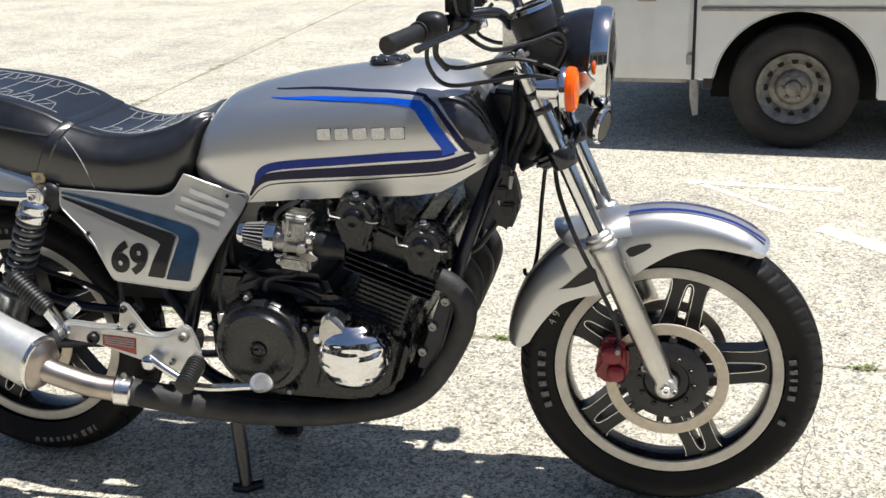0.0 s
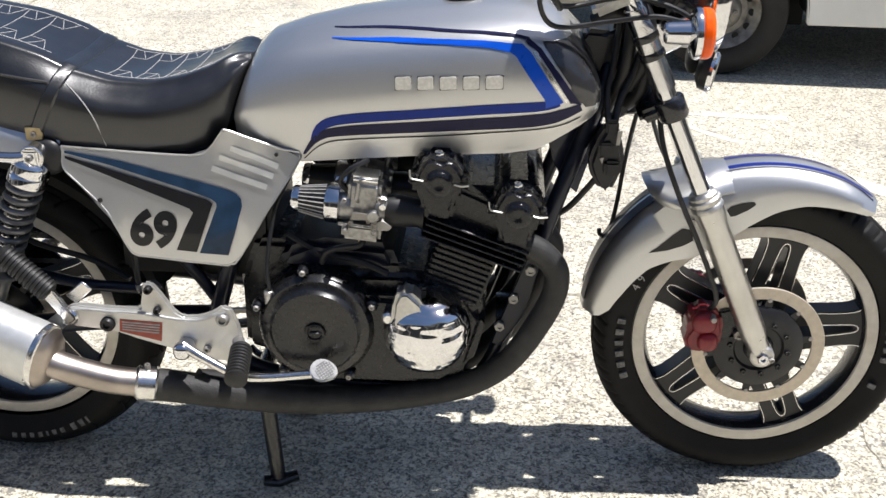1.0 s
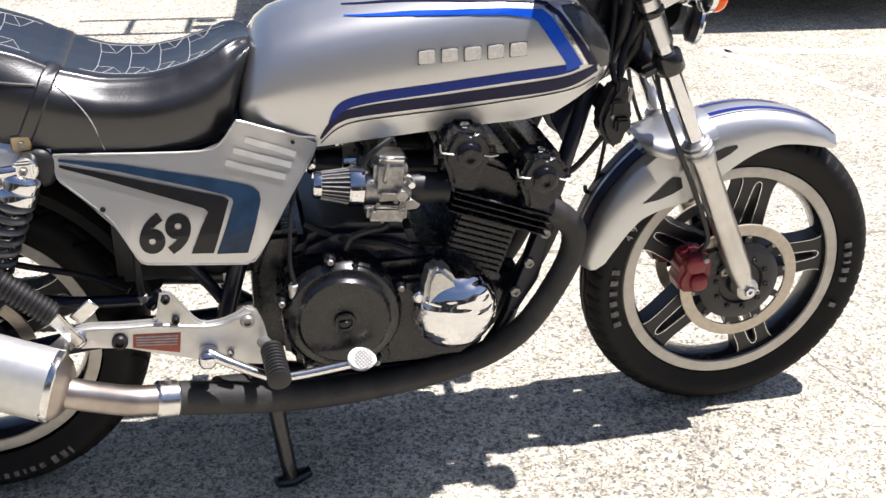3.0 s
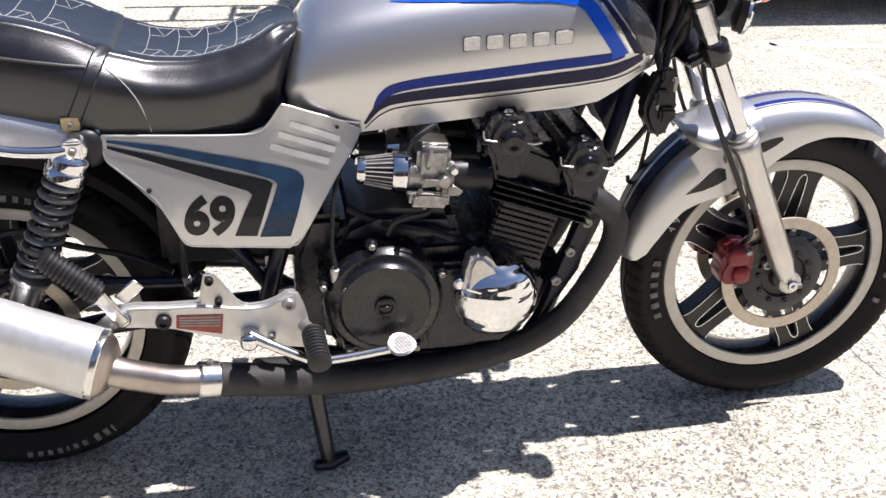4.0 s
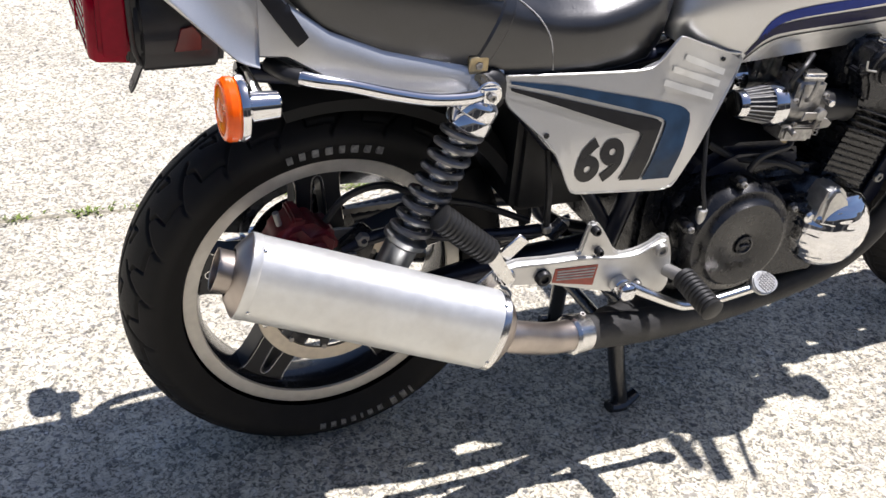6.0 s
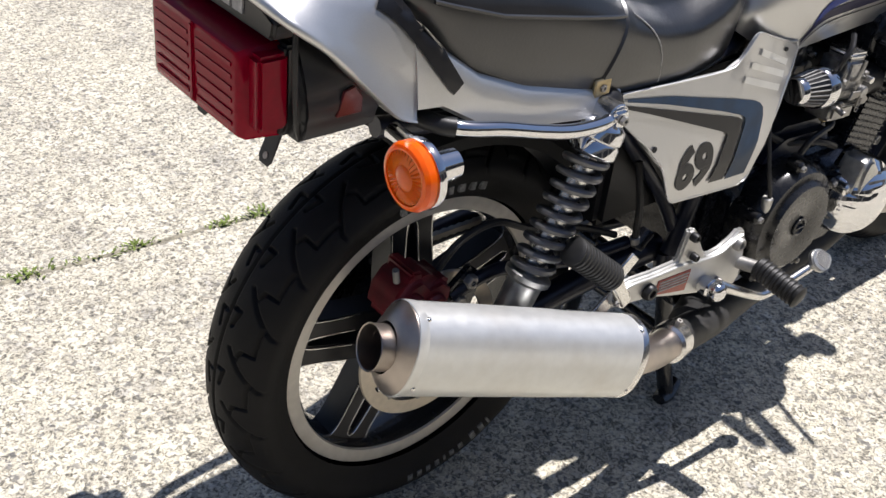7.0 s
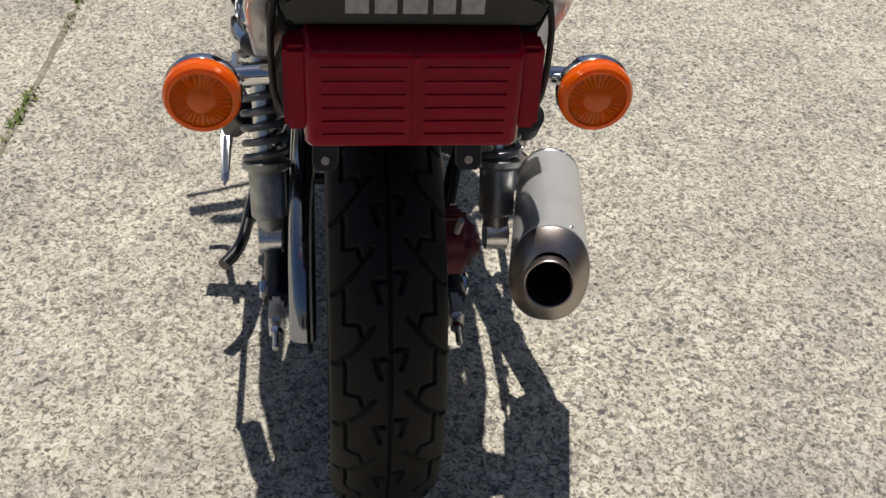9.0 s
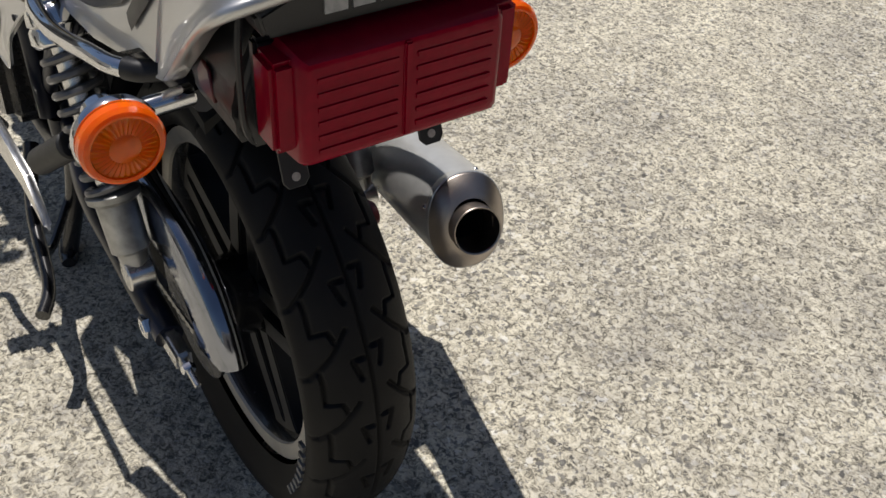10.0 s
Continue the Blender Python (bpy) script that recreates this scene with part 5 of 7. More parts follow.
part("torque_arm", tube([(0.3, -0.15, 0.455), (0.18, -0.145, 0.46), (0.05, -0.115, 0.47), (-0.03, -0.1, 0.44)], 0.011, 10), FRAME, BIKE)
part("battery_box", block(0.26, 0.56, -0.115, 0.115, 0.47, 0.73, 0.012), PLASTIC, BIKE)
part("gearbox_rear", prism([(0.5, 0.33), (0.6, 0.3), (0.6, 0.56), (0.53, 0.56), (0.5, 0.48)], -0.14, 0.14, 0.012), BLACKENG, BIKE)
# rear brake master cylinder, reservoir hose
mc = part("master_cylinder", rod((0.312, -0.16, 0.445), (0.338, -0.16, 0.471), 0.0125), BLACKENG, BIKE, "small rear brake master cylinder with its hose")
part("brake_hose", tube([(0.31, -0.16, 0.45), (0.303, -0.162, 0.48), (0.302, -0.158, 0.532), (0.3, -0.14, 0.6)], 0.006, 8), PLASTIC, mc)
part("hose_clip", rod((0.307, -0.161, 0.457), (0.304, -0.161, 0.47), 0.0085), STEEL, mc)
# inner rear mudguard
rows = []
for a in np.linspace(15, 104, 20):
    ca, sa = math.cos(radians(a)), math.sin(radians(a))
    rows.append([(RX + r * ca, y, RZ + r * sa) for y, r in ((-0.085, 0.345), (-0.087, 0.365), (-0.06, 0.382), (0, 0.388), (0.06, 0.382), (0.087, 0.365), (0.085, 0.345), (0.055, 0.374), (0, 0.38), (-0.055, 0.374))])
part("rear_mudguard", loft(rows), SOOTSHADE, BIKE)
# rear caliper on the disc
cal = part("rear_caliper", prism([(-0.155, 0.448), (-0.13, 0.43), (-0.07, 0.428), (-0.045, 0.446), (-0.04, 0.478), (-0.062, 0.5), (-0.085, 0.497), (-0.1, 0.515), (-0.128, 0.508), (-0.15, 0.482)], -0.122, -0.048, 0.011, 3), SHADEDRED, BIKE, "red painted rear brake caliper")
for x, z, r in ((-0.082, 0.458, 0.021), (-0.122, 0.474, 0.019)):
    part("piston_cap", revolve([(0, r), (0.008, r), (0.013, r * 0.8), (0.013, r * 0.45), (0.01, r * 0.35)], (x, -0.12, z), (0, -1, 0), 20), SHADEDRED, cal)
part("bridge_rib", prism([(-0.118, 0.49), (-0.096, 0.486), (-0.096, 0.516), (-0.116, 0.519)], -0.112, -0.05, 0.004), SHADEDRED, cal)
part("bleed_nipple", rod((-0.135, -0.1, 0.505), (-0.142, -0.104, 0.53), 0.005), STEEL, cal)
part("brake_line", tube([(-0.06, -0.1, 0.5), (-0.03, -0.11, 0.545), (0.03, -0.115, 0.56), (0.1, -0.12, 0.53), (0.2, -0.12, 0.5), (0.28, -0.14, 0.47)], 0.006, 8), PLASTIC, cal)
part("caliper_bracket", prism([(-0.06, 0.36), (0.0, 0.38), (0.03, 0.46), (0.0, 0.49), (-0.05, 0.45), (-0.12, 0.43)], -0.105, -0.095, 0.003), BLACKENG, cal)
for x, z in ((0.0, 0.462), (-0.02, 0.432)):
    part("caliper_bolt", bolt((x, -0.105, z), (0, -1, 0), 0.012, 0.012), STEEL, cal)
# chain guard and chain on the far side
GUARD_SECTION = [(0.09, -0.006), (0.092, 0.002), (0.1, 0.0065), (0.11, 0.007), (0.12, 0.003), (0.126, -0.006), (0.129, -0.07), (0.125, -0.07), (0.121, -0.008), (0.111, 0.0), (0.1, 0.001), (0.094, -0.006)]
rows = []
for a in [167, 163, 158, 150, 140, 130, 120, 110, 100, 92]:
    n = Vector((math.cos(radians(a)), 0, math.sin(radians(a))))
    rows.append([Vector((RX, y, RZ)) + n * (0.166 + h) for y, h in GUARD_SECTION])
for x, z in ((0.06, 0.5), (0.2, 0.482), (0.3, 0.46)):
    rows.append([Vector((x, y, z + h)) for y, h in GUARD_SECTION])
part("chain_guard", loft(rows), SKYCHROME, BIKE, "chrome chain guard")
for z0, sag in ((0.39, 0.0), (0.29, 0.02)):
    rows = []
    for k in range(65):
        w = 0.006 if k % 2 else 0.0045
        x, z = -0.035 + 0.55 * k / 64, z0 - sag * math.sin(math.pi * k / 64)
        rows.append([(x, 0.1 + y * w, z + v * w) for y, v in ((-1, -1), (1, -1), (1, 1), (-1, 1))])
    part("chain_run", loft(rows), STEEL, BIKE)
part("rear_sprocket", revolve([(0, 0.1), (0.006, 0.1)], (RX, 0.097, RZ), (0, 1, 0), 44), BLACKENG, BIKE)


# exhaust
def exhaust():
    can0, can1 = Vector((0.158, -0.292, 0.377)), Vector((-0.24, -0.208, 0.506))
    d = (can1 - can0).normalized()
    L = (can1 - can0).length
    side = d.cross(Vector((0, 0, 1))).normalized()
    up = side.cross(d).normalized()

    def oval(h, k):
        return [can0 + d * h + side * (0.052 * k * math.copysign(abs(math.cos(a)) ** 0.9, math.cos(a))) + up * (0.066 * k * math.copysign(abs(math.sin(a)) ** 0.9, math.sin(a))) for a in [2 * math.pi * i / 40 for i in range(40)]]

    can = part("muffler", loft([oval(0.012, 1.0), oval(L - 0.022, 1.0)], False), BRUSHED, BIKE, "brushed aluminium oval muffler with a dented end")
    part("front_band", loft([oval(-0.001, 0.97), oval(0.001, 1.012), oval(0.011, 1.012), oval(0.012, 1.0)]), POLISHED, can)
    part("rear_band", loft([oval(L - 0.035, 1.0), oval(L - 0.034, 1.012), oval(L - 0.021, 1.012), oval(L - 0.02, 0.99)], False), BRUSHED, can)
    part("front_cone", loft([oval(0.004, 0.98), oval(-0.012, 0.8), oval(-0.022, 0.55)]), TITAN, can)
    part("rear_cone", loft([oval(L - 0.024, 0.99), oval(L - 0.02, 0.985), oval(L - 0.018, 0.965), oval(L - 0.004, 0.66), oval(L - 0.002, 0.55)], False), TITAN, can)
    tip = can0 + d * (L - 0.014)
    bm = bmesh.new()
    revolve([(0, 0.0315), (0.03, 0.0315), (0.033, 0.0325), (0.034, 0.0318), (0.033, 0.03), (0.024, 0.0295), (-0.02, 0.0293)], tip, d, 36, bm, False)
    part("outlet", bm, TITAN, can)
    part("outlet_bore", revolve([(-0.018, 0.0295), (-0.26, 0.0285), (-0.26, 0.0)], tip, d, 24, None, False), SOOTSHADE, can)
    for h in (0.011, L - 0.036):
        for a in (0.35, 2.0, 3.6, 5.2):
            p = can0 + d * h + side * 0.053 * math.cos(a) + up * 0.067 * math.sin(a)
            part("rivet", revolve([(0, 0.004), (0.002, 0.003), (0.003, 0.001)], p, (side * math.cos(a) + up * math.sin(a)), 8), POLISHED, can)
    for h, a, n in ((L - 0.03, 0.55, 0.03), (L * 0.42, -0.35, 0.006), (L * 0.72, -0.62, 0.01), (L * 0.79, -0.5, 0.008)):
        ring = [can0 + d * (h + (0.0 if n > 0.02 else 0.4 * n * (k / 4 - 0.5))) + side * 0.0532 * math.cos(a + n * 14 * (k / 4 - 0.5)) + up * 0.0672 * math.sin(a + n * 14 * (k / 4 - 0.5)) for k in range(5)]
        part("band_slot" if n > 0.02 else "scuff", tube(ring, 0.0016 if n > 0.02 else 0.0008, 5, smooth=False), TITAN, can)
    part("link_pipe", tube([can0 + d * 0.0, can0 - d * 0.03 + Vector((0.0, 0.0, -0.004)), (0.265, -0.276, 0.326), (0.33, -0.26, 0.31)], 0.027, 18), TITAN, can)
    part("clamp", rod((0.312, -0.264, 0.313), (0.352, -0.254, 0.305), 0.034, None, 24), POLISHED, can)
    part("clamp_bolt", bolt((0.338, -0.26, 0.342), (0, -0.2, 1), 0.006, 0.01), STEEL, can)
    # black header pipes
    hp = part("header_pipe", tube([(0.35, -0.254, 0.305), (0.48, -0.226, 0.272), (0.609, -0.19, 0.24), (0.74, -0.17, 0.234), (0.855, -0.166, 0.25), (0.95, -0.168, 0.28), (1.025, -0.172, 0.34), (1.09, -0.178, 0.455), (1.103, -0.182, 0.525), (1.08, -0.184, 0.565), (1.04, -0.184, 0.588), (0.99, -0.184, 0.6)], [0.031, 0.031, 0.029, 0.027, 0.026, 0.025, 0.024, 0.024, 0.024, 0.024, 0.024, 0.024], 18, 8), WRAP, BIKE, "matt black wrapped exhaust header pipe")
    for y in (-0.06, 0.06, 0.18):
        part("header_pipe", tube([(0.72, y * 0.6 - 0.03, 0.225), (0.88, y * 0.85 - 0.015, 0.245), (0.97, y, 0.3), (1.045, y, 0.39), (1.095, y, 0.5), (1.09, y, 0.55), (1.05, y, 0.585), (0.99, y, 0.6)], 0.023, 14, 6), WRAP, hp)
    part("collector", tube([(0.42, -0.225, 0.285), (0.6, -0.13, 0.23), (0.75, -0.05, 0.225)], 0.034, 16), WRAP, hp)
    part("muffler_hanger", prism([(0.178, 0.45), (0.205, 0.43), (0.165, 0.4), (0.13, 0.385), (0.12, 0.402)], -0.232, -0.226, 0.002), POLISHED, can)
    return can


exhaust()


# engine
def engine():
    eng = part("engine", prism([(0.56, 0.28), (0.62, 0.25), (0.9, 0.25), (0.955, 0.29), (0.985, 0.4), (0.95, 0.46), (0.84, 0.5), (0.72, 0.5), (0.62, 0.52), (0.55, 0.46)], -0.168, 0.168, 0.02, 3), BLACKENG, BIKE, "black four-cylinder engine with chrome and grey covers")
    part("sump", block(0.68, 0.95, -0.12, 0.12, 0.205, 0.245, 0.012), BLACKENG, eng)
    part("gearbox_top", prism([(0.58, 0.49), (0.82, 0.49), (0.8, 0.545), (0.66, 0.555), (0.6, 0.53)], -0.16, 0.16, 0.015, 2), FRAME, eng)
    # cylinders lean forward; each fin is a plate of its own
    lean = Matrix.Translation((0.905, 0, 0.455)) @ Matrix.Rotation(radians(20), 4, "Y")
    part("cylinder_block", block(-0.05, 0.067, -0.163, 0.163, -0.02, 0.14, 0.004, m=lean), BLACKENG, eng)
    for k in range(9):
        z = 0.0 + k * 0.0118
        part("cooling_fin", block(-0.051, 0.062, -0.168, 0.168, z, z + 0.003, 0.001, 1, m=lean), BLACKENG, eng)
    part("cylinder_head", prism([(-0.085, 0.14), (0.09, 0.14), (0.1, 0.18), (0.08, 0.2), (-0.06, 0.21), (-0.09, 0.19)], -0.17, 0.17, 0.008, 2), BLACKENG, eng).matrix_basis = lean
    for k in range(4):
        z = 0.108 + k * 0.0125
        part("head_fin", block(-0.087, 0.108, -0.2, 0.2, z, z + 0.0035, 0.0012, 1, m=lean), BLACKENG, eng)
    # two cam covers, each ending in a rounded cap
    for x, z, tag in ((0.893, 0.697, 0), (1.033, 0.641, 1)):
        part("cam_cover", prism([(x - 0.05, z - 0.05), (x + 0.05, z - 0.055), (x + 0.052, z + 0.01), (x + 0.03, z + 0.042), (x - 0.025, z + 0.045), (x - 0.05, z + 0.015)], -0.17, 0.17, 0.012, 3), BLACKENG, eng)
        cap = part("cam_end_cap", prism([(x - 0.028, z - 0.062), (x + 0.022, z - 0.065), (x + 0.032, z - 0.032), (x + 0.044, z - 0.014), (x + 0.047, z + 0.006), (x + 0.036, z + 0.026), (x + 0.022, z + 0.04), (x + 0.006, z + 0.034), (x - 0.008, z + 0.042), (x - 0.024, z + 0.038), (x - 0.038, z + 0.016), (x - 0.045, z - 0.01), (x - 0.034, z - 0.03)], -0.205, -0.16, 0.008, 3), BLACKENG, eng)
        part("round_boss", revolve([(-0.004, 0.027), (0.003, 0.026), (0.005, 0.0225), (0.011, 0.022), (0.014, 0.018), (0.014, 0.009), (0.012, 0.006)], (x + 0.002, -0.203, z - 0.004), (0, -1, 0), 26), BLACKENG, cap)
        part("cap_flange", block(x - 0.054, x + 0.054, -0.203, -0.165, z - 0.0075, z - 0.001, 0.003), BLACKENG, cap)
        part("flange_line", tube([(x - 0.05, -0.2065, z + 0.02), (x - 0.048, -0.2075, z + 0.006), (x - 0.038, -0.2075, z + 0.0025), (x - 0.026, -0.2075, z)], 0.0017, 6), CAST, cap)
        part("flange_line", tube([(x + 0.028, -0.2075, z - 0.005), (x + 0.04, -0.2075, z - 0.008), (x + 0.054, -0.2065, z - 0.007)], 0.0017, 6), CAST, cap)
        for dx in (-0.045, 0.045):
            part("cap_bolt", bolt((x + dx, -0.195, z + 0.0), (0, 0, 1), 0.006, 0.008), BLACKENG, cap)
        part("top_bolt", bolt((x, -0.18, z + 0.038), (0, 0, 1), 0.008, 0.008), CHROME, cap)
        part("lower_lug", prism([(x - 0.03, z - 0.085), (x + 0.024, z - 0.085), (x + 0.03, z - 0.05), (x - 0.035, z - 0.05)], -0.19, -0.15, 0.008, 2), BLACKENG, cap)
    part("centre_bridge", block(0.93, 1.0, -0.14, 0.14, 0.62, 0.66, 0.01), BLACKENG, eng)
    # clutch cover
    cc = part("clutch_cover", revolve([(-0.04, 0.11), (0.0, 0.112), (0.012, 0.108), (0.022, 0.1), (0.024, 0.088), (0.028, 0.084), (0.034, 0.08), (0.034, 0.026), (0.031, 0.02)], (0.665, -0.19, 0.397), (0, -1, 0), 56), GREYENG, eng, "dark grey round clutch cover")
    part("adjuster_plug", revolve([(0, 0.019), (0.004, 0.018), (0.005, 0.014), (0.002, 0.012)], (0.665, -0.221, 0.397), (0, -1, 0), 24), BLACKENG, cc)
    part("plug_slot", block(0.655, 0.675, -0.2275, -0.222, 0.395, 0.399, 0.001, 1), BLACKENG, cc)
    for a in (100, 25, -60, -125, 160):
        x, z = 0.665 + 0.117 * math.cos(radians(a)), 0.397 + 0.117 * math.sin(radians(a))
        part("cover_lug", revolve([(0, 0.011), (0.02, 0.011), (0.024, 0.007)], (x, -0.185, z), (0, -1, 0), 12), GREYENG, cc)
        part("cover_bolt", bolt((x, -0.209, z), (0, -1, 0), 0.006, 0.005), STEEL, cc)
    # chrome points cover
    ch = part("chrome_side_cover", revolve([(-0.03, 0.0819), (0.0, 0.0835), (0.006, 0.0809), (0.016, 0.0798), (0.026, 0.0756), (0.037, 0.0672), (0.046, 0.0567), (0.053, 0.0431), (0.0575, 0.0284), (0.06, 0.0126), (0.0605, 0.0032)], (0.871, -0.195, 0.393), (0, -1, 0), 56), WAVY, eng, "domed chrome engine side cover")
    part("cover_spout", prism([(0.8, 0.385), (0.838, 0.4), (0.876, 0.452), (0.868, 0.47), (0.842, 0.494), (0.824, 0.493), (0.812, 0.47), (0.808, 0.43)], -0.236, -0.185, 0.009, 3), CAST, ch)
    part("cover_knob", revolve([(0, 0.012), (0.02, 0.012), (0.024, 0.008)], (0.802, -0.2, 0.43), (0, -1, 0), 14), POLISHED, ch)
    part("starter_cover", prism([(0.73, 0.46), (0.82, 0.46), (0.83, 0.43), (0.79, 0.3), (0.74, 0.28)], -0.2, -0.17, 0.01, 2), BLACKENG, eng)
    part("oil_filter", revolve([(0, 0.045), (0.04, 0.045), (0.05, 0.03)], (1.0, -0.02, 0.33), (1, 0, 0), 24), BLACKENG, eng)
    part("clutch_arm", tube([(0.575, -0.2, 0.44), (0.59, -0.205, 0.42), (0.6, -0.21, 0.418)], 0.007, 8), CAST, cc)
    part("cable_end", rod((0.578, -0.2, 0.415), (0.578, -0.2, 0.47), 0.009), CAST, cc)
    eng.location = (-0.008, 0, 0.025)
    eng.scale = (1, 1.1, 1)
    return eng


engine()


# four carburettors with pod filters
def carburettor(y, first):
    x, z = 0.748, 0.653
    tilt = Matrix.Translation((x, y, z)) @ Matrix.Rotation(radians(6), 4, "Y")
    ca = part("carburettor", revolve([(-0.045, 0.026), (-0.04, 0.03), (0.03, 0.03), (0.045, 0.026)], (0, 0, 0), (1, 0, 0), 22), CARB, BIKE, "cast aluminium carburettor with a cone air filter")
    ca.matrix_basis = tilt
    part("slide_tower", prism([(-0.03, -0.03), (0.03, -0.03), (0.03, 0.03), (-0.03, 0.03)], 0.0, 0.056, 0.008, 3, axis="z"), CARB, ca)
    part("top_cap", prism([(-0.027, -0.027), (0.027, -0.027), (0.027, 0.027), (-0.027, 0.027)], 0.056, 0.066, 0.005, 3, axis="z"), POLISHED, ca)
    part("float_bowl", prism([(-0.036, -0.03), (0.036, -0.03), (0.036, 0.03), (-0.036, 0.03)], -0.058, -0.026, 0.007, 3, axis="z"), CARB, ca)
    part("bowl_flange", prism([(-0.045, -0.034), (0.045, -0.034), (0.045, 0.034), (-0.045, 0.034)], -0.03, -0.024, 0.003, 2, axis="z"), CARB, ca)
    part("drain_plug", bolt((0, 0, -0.058), (0, 0, -1), 0.008, 0.012), BRASS, ca)
    part("intake_boot", revolve([(0.04, 0.028), (0.06, 0.03), (0.1, 0.026), (0.11, 0.03)], (0, 0, 0), (1, 0, 0), 18), PLASTIC, ca)
    for dx, dz in ((-0.034, 0.02), (0.036, -0.012), (0.012, -0.015), (-0.02, -0.022), (0.028, 0.03)):
        part("carb_screw", bolt((dx, -0.03, dz), (0, -1, 0), 0.005, 0.005), STEEL, ca)
    part("throttle_link", rod((0.02, -0.034, 0.0), (0.02, -0.046, 0.0), 0.011), CARB, ca)
    part("vent_pipe", tube([(-0.01, -0.028, 0.02), (-0.012, -0.04, 0.03), (-0.01, -0.042, 0.06)], 0.004, 8), CARB, ca)
    part("choke_lever", prism([(-0.02, -0.012), (0.03, -0.006), (0.034, 0.004), (-0.016, 0.004)], -0.044, -0.041, 0.001, 1), STEEL, ca)
    part("return_spring", tube([(0.024 + 0.006 * math.cos(k * 1.05), -0.04, -0.006 - 0.0012 * k + 0.006 * math.sin(k * 1.05)) for k in range(26)], 0.0011, 5, smooth=False), STEEL, ca)
    part("throttle_plate", prism([(0.018, -0.03), (0.05, -0.026), (0.056, -0.018), (0.04, -0.008), (0.018, -0.012)], -0.039, -0.036, 0.001, 1), STEEL, ca)
    part("balance_screw", rod((0.036, -0.02, 0.02), (0.036, -0.044, 0.02), 0.0065), POLISHED, ca)
    part("idle_knob", rod((-0.028, -0.03, -0.03), (-0.028, -0.05, -0.034), 0.005), STEEL, ca)
    part("fuel_hose", tube([(-0.03, -0.01, 0.03), (-0.045, -0.02, 0.05), (-0.03, -0.02, 0.075), (0.0, 0.0, 0.09)], 0.005, 8), PLASTIC, ca)
    # pod filter: chrome ends, black cloth with pale pleats
    pod = part("pod_filter", revolve([(-0.118, 0.017), (-0.122, 0.019), (-0.122, 0.0225), (-0.062, 0.031), (-0.058, 0.02)], (0, 0, 0), (1, 0, 0), 30), PLASTIC, ca, "black cone air filter with chrome ends")
    part("pod_end", revolve([(-0.132, 0.01), (-0.132, 0.021), (-0.127, 0.0242), (-0.118, 0.0246), (-0.118, 0.018)], (0, 0, 0), (1, 0, 0), 30), CHROME, ca)
    part("pod_collar", revolve([(-0.07, 0.034), (-0.066, 0.037), (-0.045, 0.037), (-0.042, 0.03)], (0, 0, 0), (1, 0, 0), 30), CHROME, ca)
    if first:
        for i in range(22):
            a = 2 * math.pi * i / 22
            part("filter_pleat", rod((-0.119, 0.0236 * math.cos(a), 0.0236 * math.sin(a)), (-0.067, 0.0322 * math.cos(a), 0.0322 * math.sin(a)), 0.0011, None, 5), LETTER, ca)


for i, y in enumerate((-0.182, -0.065, 0.065, 0.182)):
    carburettor(y, i == 0)
part("overflow_hose", tube([(0.748, -0.185, 0.61), (0.742, -0.2, 0.585), (0.71, -0.205, 0.58), (0.68, -0.205, 0.57), (0.668, -0.2, 0.545)], 0.006, 8), PLASTIC, BIKE)
part("clutch_cable", tube([(0.62, -0.14, 0.72), (0.582, -0.17, 0.64), (0.567, -0.21, 0.54), (0.572, -0.222, 0.485), (0.555, -0.215, 0.4), (0.575, -0.21, 0.345)], 0.004, 8), PLASTIC, BIKE)
part("wiring_loom", tube([(0.6, -0.16, 0.585), (0.66, -0.17, 0.555), (0.74, -0.19, 0.545), (0.79, -0.195, 0.525)], 0.007, 8), PLASTIC, BIKE)


